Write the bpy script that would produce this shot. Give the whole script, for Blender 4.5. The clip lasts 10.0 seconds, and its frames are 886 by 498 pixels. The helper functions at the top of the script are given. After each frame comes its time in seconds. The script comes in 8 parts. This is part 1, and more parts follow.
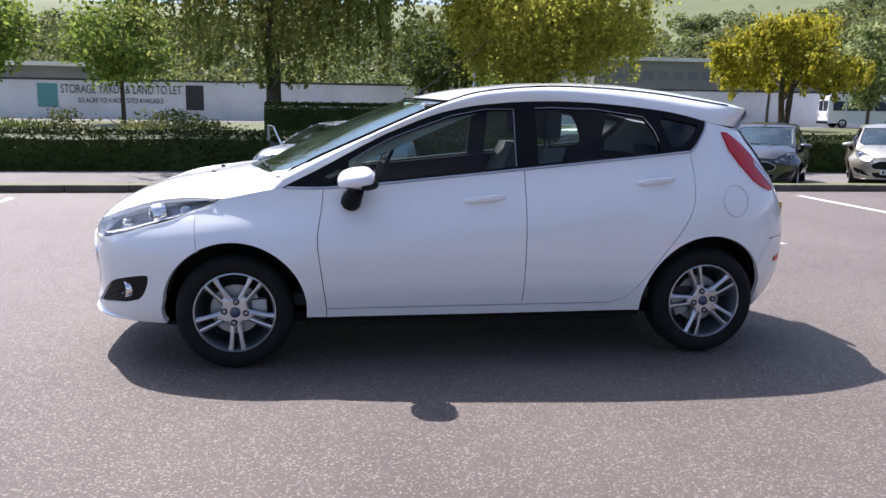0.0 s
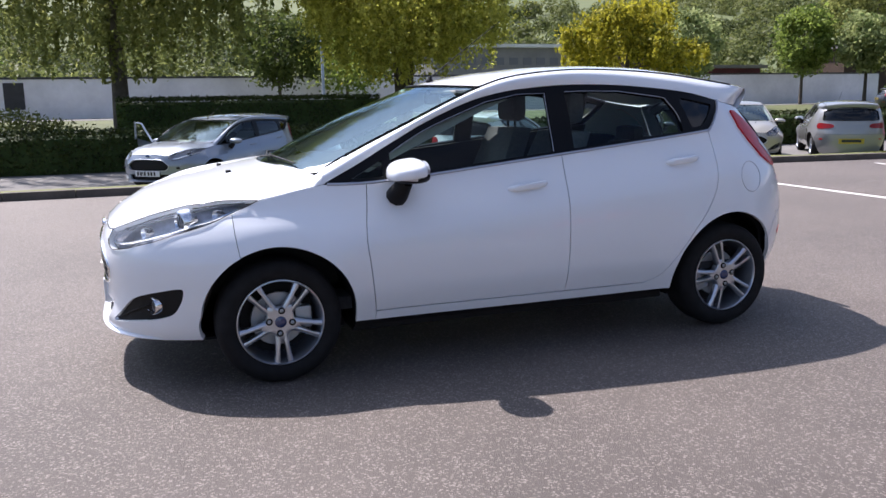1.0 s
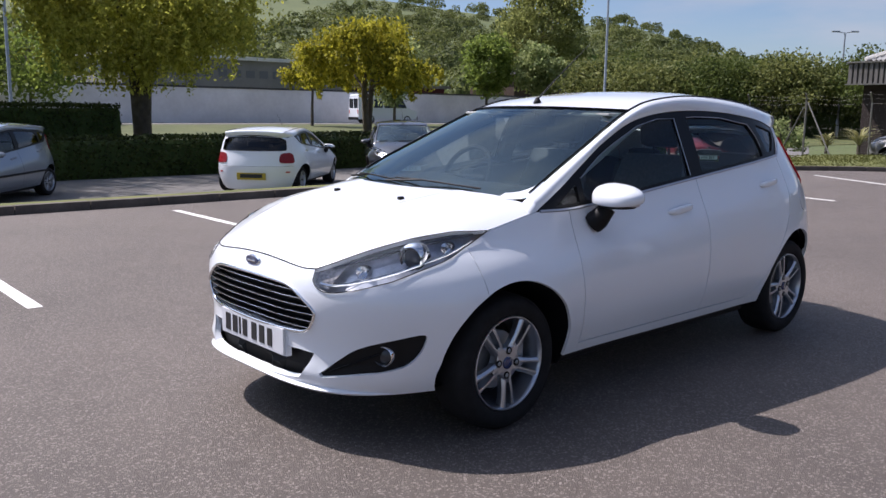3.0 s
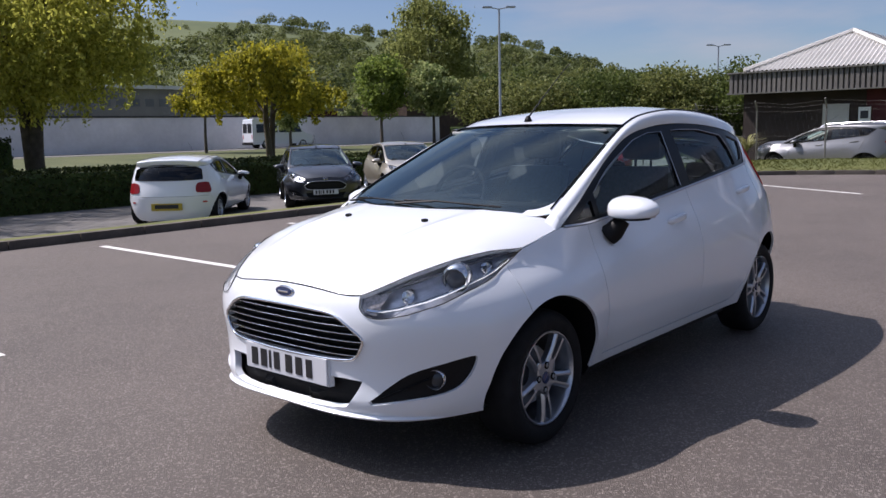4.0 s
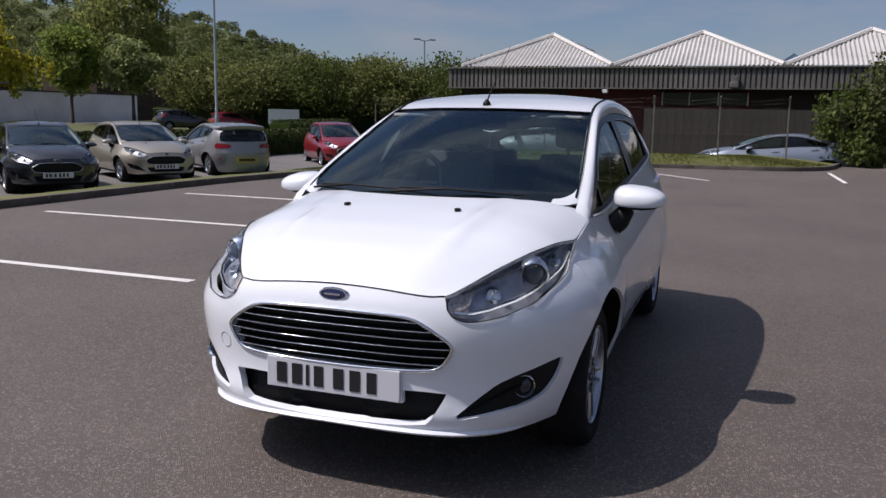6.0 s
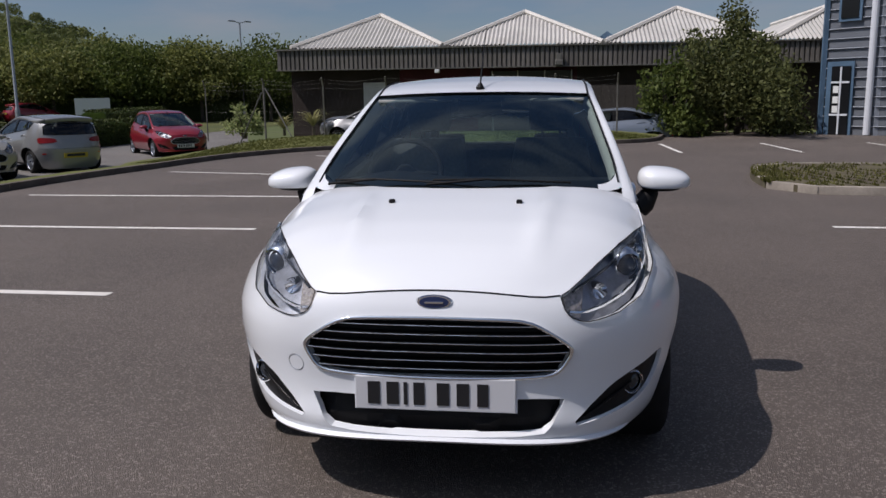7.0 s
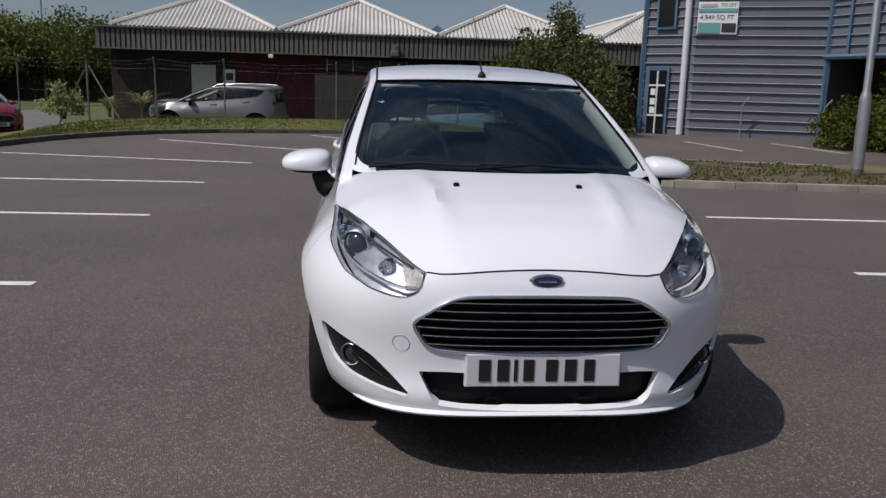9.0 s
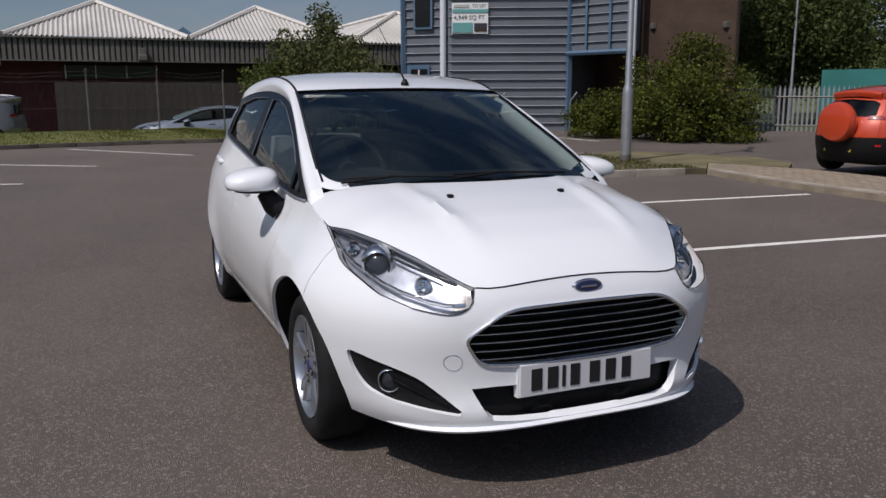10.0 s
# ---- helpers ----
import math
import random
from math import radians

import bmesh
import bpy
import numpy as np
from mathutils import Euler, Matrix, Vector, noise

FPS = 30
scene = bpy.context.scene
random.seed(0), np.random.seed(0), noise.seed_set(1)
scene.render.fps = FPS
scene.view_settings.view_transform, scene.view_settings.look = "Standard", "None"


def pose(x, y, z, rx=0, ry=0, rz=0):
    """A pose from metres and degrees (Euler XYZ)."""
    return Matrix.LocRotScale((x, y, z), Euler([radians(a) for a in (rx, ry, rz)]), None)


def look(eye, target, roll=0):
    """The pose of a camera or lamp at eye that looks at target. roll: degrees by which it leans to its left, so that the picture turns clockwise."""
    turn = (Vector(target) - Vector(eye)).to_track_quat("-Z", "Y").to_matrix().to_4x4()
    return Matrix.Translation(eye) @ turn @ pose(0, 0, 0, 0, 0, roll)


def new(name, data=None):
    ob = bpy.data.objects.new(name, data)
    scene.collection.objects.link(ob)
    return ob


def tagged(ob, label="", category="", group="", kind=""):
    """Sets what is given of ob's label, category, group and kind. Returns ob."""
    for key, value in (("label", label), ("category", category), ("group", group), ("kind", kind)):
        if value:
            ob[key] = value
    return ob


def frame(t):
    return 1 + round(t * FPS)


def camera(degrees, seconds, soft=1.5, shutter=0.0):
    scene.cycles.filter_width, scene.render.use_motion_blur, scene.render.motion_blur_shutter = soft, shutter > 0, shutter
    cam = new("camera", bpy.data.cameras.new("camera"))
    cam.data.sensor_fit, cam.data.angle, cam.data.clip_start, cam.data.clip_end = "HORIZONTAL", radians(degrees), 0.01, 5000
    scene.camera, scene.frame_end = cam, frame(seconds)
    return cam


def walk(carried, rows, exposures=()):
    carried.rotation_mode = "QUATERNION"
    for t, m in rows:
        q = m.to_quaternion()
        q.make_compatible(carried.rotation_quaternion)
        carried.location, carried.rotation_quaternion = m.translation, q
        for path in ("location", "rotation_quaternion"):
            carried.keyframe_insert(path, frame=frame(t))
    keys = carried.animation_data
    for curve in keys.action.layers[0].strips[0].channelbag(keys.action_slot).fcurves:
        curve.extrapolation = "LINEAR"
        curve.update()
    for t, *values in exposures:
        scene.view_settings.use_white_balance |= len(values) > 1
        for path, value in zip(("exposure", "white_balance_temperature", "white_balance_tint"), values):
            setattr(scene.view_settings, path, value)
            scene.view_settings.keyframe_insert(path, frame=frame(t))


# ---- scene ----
EXPOSURES = [(0.0, 1.40, 6120, 19), (2.2, 1.00, 6130, 19), (4.5, 0.48, 6180, 20), (5.6, 0.25, 6230, 20), (7.0, -0.14, 6330, 17), (10.0, -0.24, 6400, 16)]
cam = camera(56.0, 10.0)
PATH = [
    (0, (-0.853, -4.927, 1.307), (-0.543, -2.979, 0.973), 0.8),
    (0.5, (-1.321, -4.776, 1.316), (-0.829, -2.863, 1.002), -0.1),
    (1, (-1.805, -4.525, 1.296), (-1.129, -2.677, 0.937), -0.9),
    (1.5, (-2.281, -4.196, 1.318), (-1.448, -2.401, 1.022), -0.2),
    (2, (-2.762, -3.872, 1.313), (-1.786, -2.164, 0.954), 0.3),
    (2.2, (-2.938, -3.716, 1.291), (-1.891, -2.035, 1.011), 0.5),
    (3.3, (-3.835, -2.952, 1.339), (-2.456, -1.541, 1.01), 0.1),
    (3.5, (-3.852, -2.882, 1.326), (-2.454, -1.477, 1.059), -0.9),
    (4, (-4.108, -2.699, 1.338), (-2.607, -1.408, 1.057), -1.3),
    (4.5, (-4.298, -2.59, 1.341), (-2.73, -1.385, 1.041), -1.5),
    (5, (-4.378, -2.285, 1.307), (-2.726, -1.198, 1.011), 0.3),
    (5.5, (-4.481, -1.825, 1.313), (-2.721, -0.928, 0.998), 0.6),
    (5.7, (-4.507, -1.627, 1.315), (-2.705, -0.824, 0.99), 1.0),
    (6.8, (-4.527, -0.536, 1.329), (-2.582, -0.194, 1.014), -0.8),
    (7, (-4.52, -0.364, 1.335), (-2.569, -0.108, 0.979), -0.7),
    (7.5, (-4.486, 0.01, 1.323), (-2.524, 0.112, 0.948), -1.5),
    (8, (-4.567, 0.239, 1.327), (-2.598, 0.243, 0.976), -1.3),
    (8.5, (-4.664, 0.371, 1.329), (-2.699, 0.283, 0.967), -0.1),
    (9, (-4.606, 0.605, 1.309), (-2.651, 0.414, 0.934), 1.7),
    (9.5, (-4.454, 1.032, 1.34), (-2.533, 0.587, 1.005), 0.9),
    (10, (-4.313, 1.509, 1.336), (-2.5, 0.748, 0.969), -0.1),
]
walk(cam, [(t, look(eye, target, roll)) for t, eye, target, roll in PATH],
     exposures=EXPOSURES)

# ---- light ----
SUN_ELEV, SUN_AZ = 54.0, (-0.43, 0.90)
sun_data = bpy.data.lights.new("sun", "SUN")
sun_data.energy, sun_data.angle, sun_data.color = 3.9, radians(0.55), (1.0, 0.935, 0.845)
sun = new("sun", sun_data)
_h = math.cos(radians(SUN_ELEV)) / math.hypot(*SUN_AZ)
SUN_DIR = Vector((SUN_AZ[0] * _h, SUN_AZ[1] * _h, math.sin(radians(SUN_ELEV))))
sun.rotation_mode = "QUATERNION"
sun.rotation_quaternion = SUN_DIR.to_track_quat("Z", "Y")
sun.location = SUN_DIR * 60

world = bpy.data.worlds.new("sky")
scene.world = world
world.use_nodes = True
wn, wl = world.node_tree.nodes, world.node_tree.links
wn.clear()
sky = wn.new("ShaderNodeTexSky")
sky.sky_type, sky.sun_disc = "NISHITA", False
sky.sun_elevation, sky.sun_rotation = radians(SUN_ELEV), math.atan2(SUN_AZ[0], SUN_AZ[1])
sky.air_density, sky.dust_density, sky.ozone_density = 0.9, 0.8, 3.0
coords = wn.new("ShaderNodeTexCoord")
stretch = wn.new("ShaderNodeMapping")
stretch.inputs["Scale"].default_value = (1.6, 1.6, 7.0)
stretch.inputs["Rotation"].default_value = (0.1, 0.12, 0.4)
wisps = wn.new("ShaderNodeTexNoise")
wisps.inputs["Scale"].default_value, wisps.inputs["Detail"].default_value, wisps.inputs["Roughness"].default_value = 1.7, 6, 0.55
wramp = wn.new("ShaderNodeValToRGB")
wramp.color_ramp.elements[0].position, wramp.color_ramp.elements[1].position = 0.45, 0.70
wramp.color_ramp.elements[0].color, wramp.color_ramp.elements[1].color = (0, 0, 0, 1), (0.7, 0.7, 0.7, 1)
cloud = wn.new("ShaderNodeMix")
cloud.data_type = "RGBA"
cloud.inputs[7].default_value = (5.2, 5.3, 5.6, 1)
backg = wn.new("ShaderNodeBackground")
backg.inputs["Strength"].default_value = 0.062
wout = wn.new("ShaderNodeOutputWorld")
wl.new(coords.outputs["Generated"], stretch.inputs["Vector"])
wl.new(stretch.outputs["Vector"], wisps.inputs["Vector"])
wl.new(wisps.outputs["Fac"], wramp.inputs["Fac"])
wl.new(wramp.outputs["Color"], cloud.inputs[0])
wl.new(sky.outputs["Color"], cloud.inputs[6])
# thin haze that brightens the sky towards the sun
toward = wn.new("ShaderNodeVectorMath")
toward.operation = "DOT_PRODUCT"
toward.inputs[1].default_value = SUN_DIR
lobe = wn.new("ShaderNodeMath")
lobe.operation, lobe.use_clamp = "MAXIMUM", True
lobe.inputs[1].default_value = 0.0
sharp = wn.new("ShaderNodeMath")
sharp.operation = "POWER"
sharp.inputs[1].default_value = 8.0
haze = wn.new("ShaderNodeMix")
haze.data_type, haze.blend_type = "RGBA", "ADD"
haze.inputs[7].default_value = (13.5, 15.5, 17.5, 1)
wl.new(coords.outputs["Generated"], toward.inputs[0])
wl.new(toward.outputs["Value"], lobe.inputs[0])
wl.new(lobe.outputs[0], sharp.inputs[0])
wl.new(sharp.outputs[0], haze.inputs[0])
wl.new(cloud.outputs[2], haze.inputs[6])
wl.new(haze.outputs[2], backg.inputs["Color"])
wl.new(backg.outputs["Background"], wout.inputs["Surface"])


# ---- materials ----
def material(name, color, rough=0.5, metal=0.0, vary=0.0, scale=5.0, color2=None, bump=0.0, bump_scale=60.0, coat=0.0, detail=6.0,
             spots=0.0, spot_scale=200.0, spot_color=(0.5, 0.5, 0.5), random=0.0, rough_vary=0.0, specular=0.5, world_space=False):
    """Principled surface: two scales of colour variation, fine grain and bump."""
    m = bpy.data.materials.new(name)
    m.use_nodes = True
    n, l = m.node_tree.nodes, m.node_tree.links
    b = n["Principled BSDF"]
    b.inputs["Roughness"].default_value, b.inputs["Metallic"].default_value = rough, metal
    b.inputs["Coat Weight"].default_value = coat
    b.inputs["Coat Roughness"].default_value = 0.04
    b.inputs["Specular IOR Level"].default_value = specular
    c1 = (*color, 1)
    b.inputs["Base Color"].default_value = c1
    if not (vary or color2 or bump or spots or random or rough_vary):
        return m
    tc = n.new("ShaderNodeTexCoord")
    if world_space:
        geo = n.new("ShaderNodeNewGeometry")
        at = geo.outputs["Position"]
    else:
        at = tc.outputs["Object"]
    out = None
    c2 = (*color2, 1) if color2 else tuple(min(1, c * (1 + vary)) for c in color) + (1,)
    c0 = c1 if color2 else tuple(c * (1 - vary) for c in color) + (1,)
    big, fine = n.new("ShaderNodeTexNoise"), n.new("ShaderNodeTexNoise")
    big.inputs["Scale"].default_value, big.inputs["Detail"].default_value = scale, detail
    fine.inputs["Scale"].default_value, fine.inputs["Detail"].default_value = scale * 9, 3
    l.new(at, big.inputs["Vector"]), l.new(at, fine.inputs["Vector"])
    add = n.new("ShaderNodeMath")
    add.operation = "MULTIPLY_ADD"
    l.new(fine.outputs["Fac"], add.inputs[0])
    add.inputs[1].default_value = 0.35
    l.new(big.outputs["Fac"], add.inputs[2])
    ramp = n.new("ShaderNodeMapRange")
    ramp.inputs["From Min"].default_value, ramp.inputs["From Max"].default_value = 0.45, 0.92
    l.new(add.outputs[0], ramp.inputs["Value"])
    mix = n.new("ShaderNodeMix")
    mix.data_type = "RGBA"
    mix.inputs[6].default_value, mix.inputs[7].default_value = c0, c2
    l.new(ramp.outputs["Result"], mix.inputs[0])
    out = mix.outputs[2]
    if spots:
        v = n.new("ShaderNodeTexVoronoi")
        v.inputs["Scale"].default_value = spot_scale
        l.new(at, v.inputs["Vector"])
        sr = n.new("ShaderNodeMapRange")
        sr.inputs["From Min"].default_value, sr.inputs["From Max"].default_value = 0.75, 1.0
        sep = n.new("ShaderNodeSeparateColor")
        l.new(v.outputs["Color"], sep.inputs[0])
        l.new(sep.outputs[0], sr.inputs["Value"])
        sm = n.new("ShaderNodeMath")
        sm.operation = "MULTIPLY"
        l.new(sr.outputs["Result"], sm.inputs[0])
        sm.inputs[1].default_value = spots
        mx = n.new("ShaderNodeMix")
        mx.data_type = "RGBA"
        l.new(sm.outputs[0], mx.inputs[0])
        l.new(out, mx.inputs[6])
        mx.inputs[7].default_value = (*spot_color, 1)
        out = mx.outputs[2]
    if random:
        oi = n.new("ShaderNodeObjectInfo")
        gi = n.new("ShaderNodeNewGeometry")
        rs = n.new("ShaderNodeMath")
        l.new(oi.outputs["Random"], rs.inputs[0])
        l.new(gi.outputs["Random Per Island"], rs.inputs[1])
        fr = n.new("ShaderNodeMath")
        fr.operation = "FRACT"
        l.new(rs.outputs[0], fr.inputs[0])
        mr = n.new("ShaderNodeMapRange")
        mr.inputs["To Min"].default_value, mr.inputs["To Max"].default_value = 1 - random, 1 + random
        l.new(fr.outputs[0], mr.inputs["Value"])
        hs = n.new("ShaderNodeHueSaturation")
        l.new(mr.outputs["Result"], hs.inputs["Value"])
        l.new(out, hs.inputs["Color"])
        out = hs.outputs["Color"]
    l.new(out, b.inputs["Base Color"])
    if rough_vary:
        rr = n.new("ShaderNodeMapRange")
        rr.inputs["To Min"].default_value, rr.inputs["To Max"].default_value = max(0, rough - rough_vary), min(1, rough + rough_vary)
        l.new(big.outputs["Fac"], rr.inputs["Value"])
        l.new(rr.outputs["Result"], b.inputs["Roughness"])
    if bump:
        bn = n.new("ShaderNodeTexNoise")
        bn.inputs["Scale"].default_value, bn.inputs["Detail"].default_value = bump_scale, 4
        l.new(at, bn.inputs["Vector"])
        bp = n.new("ShaderNodeBump")
        bp.inputs["Strength"].default_value, bp.inputs["Distance"].default_value = bump, 0.01
        l.new(bn.outputs["Fac"], bp.inputs["Height"])
        l.new(bp.outputs["Normal"], b.inputs["Normal"])
    return m


def glass(name, tint, gloss=(1.0, 1.0, 1.0), ior=1.5):
    """Thin tinted pane: see-through with a Fresnel reflection."""
    m = bpy.data.materials.new(name)
    m.use_nodes = True
    n, l = m.node_tree.nodes, m.node_tree.links
    n.clear()
    tr, gl, mx, fr, out = (n.new(k) for k in ("ShaderNodeBsdfTransparent", "ShaderNodeBsdfGlossy", "ShaderNodeMixShader", "ShaderNodeFresnel", "ShaderNodeOutputMaterial"))
    tr.inputs["Color"].default_value = (*tint, 1)
    gl.inputs["Roughness"].default_value = 0.01
    gl.inputs["Color"].default_value = (*gloss, 1)
    fr.inputs["IOR"].default_value = ior
    l.new(fr.outputs[0], mx.inputs[0]), l.new(tr.outputs[0], mx.inputs[1]), l.new(gl.outputs[0], mx.inputs[2])
    l.new(mx.outputs[0], out.inputs["Surface"])
    return m


def leaf_material(name, color, color2, lit_from_behind=0.35, patch=0.9, by_leaf=1.0):
    """Leaves: two tones by leaf, with light coming through the blades."""
    m = bpy.data.materials.new(name)
    m.use_nodes = True
    n, l = m.node_tree.nodes, m.node_tree.links
    b = n["Principled BSDF"]
    b.inputs["Roughness"].default_value = 0.6
    b.inputs["Specular IOR Level"].default_value = 0.18
    g, mr, mx = n.new("ShaderNodeNewGeometry"), n.new("ShaderNodeMapRange"), n.new("ShaderNodeMix")
    nz = n.new("ShaderNodeTexNoise")
    nz.inputs["Scale"].default_value = patch
    l.new(g.outputs["Position"], nz.inputs["Vector"])
    ad = n.new("ShaderNodeMath")
    ad.operation = "MULTIPLY_ADD"
    ad.inputs[1].default_value = by_leaf
    l.new(g.outputs["Random Per Island"], ad.inputs[0]), l.new(nz.outputs["Fac"], ad.inputs[2])
    mr.inputs["From Min"].default_value, mr.inputs["From Max"].default_value = 0.35, 0.65 + 0.55 * by_leaf
    l.new(ad.outputs[0], mr.inputs["Value"])
    mx.data_type = "RGBA"
    mx.inputs[6].default_value, mx.inputs[7].default_value = (*color, 1), (*color2, 1)
    l.new(mr.outputs["Result"], mx.inputs[0])
    l.new(mx.outputs[2], b.inputs["Base Color"])
    t, s = n.new("ShaderNodeBsdfTranslucent"), n.new("ShaderNodeMixShader")
    l.new(mx.outputs[2], t.inputs["Color"])
    s.inputs[0].default_value = lit_from_behind
    l.new(b.outputs[0], s.inputs[1]), l.new(t.outputs[0], s.inputs[2])
    l.new(s.outputs[0], n["Material Output"].inputs["Surface"])
    return m


ASPHALT = material("asphalt", (0.098, 0.080, 0.069), 0.66, vary=0.22, scale=0.5, bump=1.0, bump_scale=170, spots=0.8, spot_scale=135, spot_color=(0.30, 0.26, 0.23), world_space=True)
ASPHALT_OLD = material("asphalt_old", (0.135, 0.128, 0.122), 0.9, vary=0.2, scale=0.7, bump=0.5, bump_scale=200, spots=0.4, spot_scale=80, spot_color=(0.3, 0.29, 0.28), world_space=True)
GRASS = material("grass", (0.068, 0.082, 0.016), 0.85, scale=0.35, color2=(0.15, 0.15, 0.036), bump=1.0, bump_scale=45, world_space=True)
MEADOW = material("meadow", (0.06, 0.082, 0.024), 0.9, scale=0.02, color2=(0.112, 0.132, 0.042), bump=0.5, bump_scale=2, world_space=True)
LAWN = material("lawn", (0.046, 0.060, 0.013), 0.9, scale=0.4, color2=(0.098, 0.104, 0.028), bump=0.6, bump_scale=20, world_space=True)
KERB = material("kerb_concrete", (0.10, 0.085, 0.072), 0.9, vary=0.3, scale=3, bump=0.4, bump_scale=90, random=0.12)
KERB_LIGHT = material("kerb_light", (0.27, 0.24, 0.205), 0.9, vary=0.25, scale=3, bump=0.4, bump_scale=90, random=0.12)
DRY_GRASS = material("dry_grass", (0.085, 0.075, 0.035), 0.9, scale=1.5, color2=(0.19, 0.165, 0.085), bump=1.0, bump_scale=40, world_space=True)
PAVER = material("paver", (0.25, 0.205, 0.15), 0.9, vary=0.3, scale=4, bump=0.3, bump_scale=70, random=0.15)
LINE_WHITE = material("road_paint", (0.62, 0.60, 0.57), 0.8, scale=7, color2=(0.75, 0.73, 0.70), bump=0.3, bump_scale=200)
SOIL = material("soil", (0.06, 0.045, 0.03), 0.95, scale=2, color2=(0.11, 0.10, 0.05), bump=1.0, bump_scale=30)
WALL_WHITE = material("wall_paint", (0.78, 0.77, 0.79), 0.85, vary=0.12, scale=0.4, bump=0.15, bump_scale=20)
DARK = material("dark_coping", (0.05, 0.05, 0.052), 0.8, vary=0.2, scale=2)
BARK = material("bark", (0.055, 0.043, 0.032), 0.95, scale=4, color2=(0.13, 0.11, 0.085), bump=1.0, bump_scale=25)
FASCIA = material("fascia_sheet", (0.135, 0.125, 0.115), 0.75, vary=0.25, scale=0.6, rough_vary=0.1)
ROOF_SHEET = material("roof_sheet", (0.45, 0.44, 0.42), 0.85, vary=0.16, scale=0.5, bump=0.2, bump_scale=30)
ROOF_EDGE = material("roof_edge", (0.62, 0.60, 0.56), 0.8, vary=0.1, scale=1)
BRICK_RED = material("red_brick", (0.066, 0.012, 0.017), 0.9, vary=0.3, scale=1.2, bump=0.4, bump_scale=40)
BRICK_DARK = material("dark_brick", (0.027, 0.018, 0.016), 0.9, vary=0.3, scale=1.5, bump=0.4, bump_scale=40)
BRICK_BROWN = material("brown_brick", (0.056, 0.033, 0.023), 0.9, vary=0.28, scale=1.5, bump=0.4, bump_scale=40)
SLAT = material("blue_grey_sheet", (0.145, 0.160, 0.185), 0.5, metal=0.2, vary=0.08, scale=0.8, rough_vary=0.08)
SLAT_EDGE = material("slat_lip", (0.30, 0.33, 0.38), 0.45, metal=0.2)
BLUE_TRIM = material("blue_trim", (0.075, 0.135, 0.21), 0.5, vary=0.15, scale=2)
PIPE_WHITE = material("white_pipe", (0.62, 0.65, 0.70), 0.4)
STEEL = material("galvanised_steel", (0.36, 0.38, 0.40), 0.45, metal=0.7, vary=0.12, scale=6)
STEEL_DARK = material("weathered_steel", (0.16, 0.155, 0.14), 0.6, metal=0.5, vary=0.25, scale=5)
TIMBER = material("fence_board", (0.040, 0.034, 0.030), 0.9, vary=0.25, scale=2, random=0.08)
SIGN_WHITE = material("sign_white", (0.72, 0.74, 0.74), 0.5)
SIGN_TEAL = material("sign_teal", (0.12, 0.33, 0.33), 0.5)
SIGN_INK = material("sign_ink", (0.025, 0.028, 0.04), 0.6)
CONTAINER = material("teal_sheet", (0.03, 0.17, 0.16), 0.5, vary=0.15, scale=1)
WIN_DARK = material("dark_pane", (0.012, 0.013, 0.015), 0.12, specular=0.35)
LEAF_GREEN = leaf_material("leaf_green", (0.055, 0.098, 0.018), (0.23, 0.29, 0.06), 0.55)
LEAF_BIRCH = leaf_material("leaf_birch", (0.085, 0.112, 0.030), (0.28, 0.295, 0.095), 0.64)
LEAF_WILLOW = leaf_material("leaf_yellow_green", (0.18, 0.21, 0.034), (0.52, 0.51, 0.10), 0.66)
LEAF_GOLD = leaf_material("leaf_gold", (0.085, 0.105, 0.014), (0.42, 0.38, 0.035), 0.5)
LEAF_DARK = leaf_material("leaf_dark", (0.022, 0.045, 0.012), (0.075, 0.115, 0.028), 0.3)
LEAF_BUSH = leaf_material("leaf_bush", (0.020, 0.032, 0.010), (0.105, 0.115, 0.04), 0.3)
LEAF_YUCCA = leaf_material("leaf_yucca", (0.14, 0.15, 0.06), (0.38, 0.36, 0.17), 0.3)
LEAF_TOWER = leaf_material("leaf_tower_bush", (0.012, 0.024, 0.005), (0.095, 0.108, 0.016), 0.3)
LEAF_BLOSSOM = leaf_material("leaf_blossom", (0.06, 0.11, 0.025), (0.36, 0.40, 0.17), 0.48)
LEAF_HEDGE = leaf_material("leaf_hedge", (0.010, 0.017, 0.005), (0.055, 0.072, 0.014), 0.03)
WOODS = leaf_material("far_woods", (0.048, 0.070, 0.026), (0.165, 0.185, 0.060), 0.5, 0.045, 0.35)
LEAF_BELT = leaf_material("leaf_belt", (0.028, 0.048, 0.012), (0.115, 0.145, 0.036), 0.4)
LEAF_BELT_BLOSSOM = leaf_material("leaf_belt_blossom", (0.028, 0.048, 0.012), (0.21, 0.225, 0.070), 0.4)
LEAF_YARD = leaf_material("leaf_yard", (0.018, 0.034, 0.010), (0.075, 0.095, 0.028), 0.3)


# ---- mesh helpers ----
def part(name, bm, mat, parent=None, label="", smooth=None):
    """Links a bmesh as one mesh object, under parent if there is one."""
    me = bpy.data.meshes.new(name)
    bm.to_mesh(me)
    bm.free()
    me.materials.append(mat)
    if smooth is not None:
        me.polygons.foreach_set("use_smooth", [True] * len(me.polygons))
        me.set_sharp_from_angle(angle=radians(smooth))
    ob = new(name, me)
    ob.parent = parent
    if label:
        ob["label"] = label
    return ob


def share(name, like, parent, m):
    """One more object on the mesh of another."""
    ob = new(name, like.data)
    ob.parent = parent
    ob.matrix_basis = m
    return ob


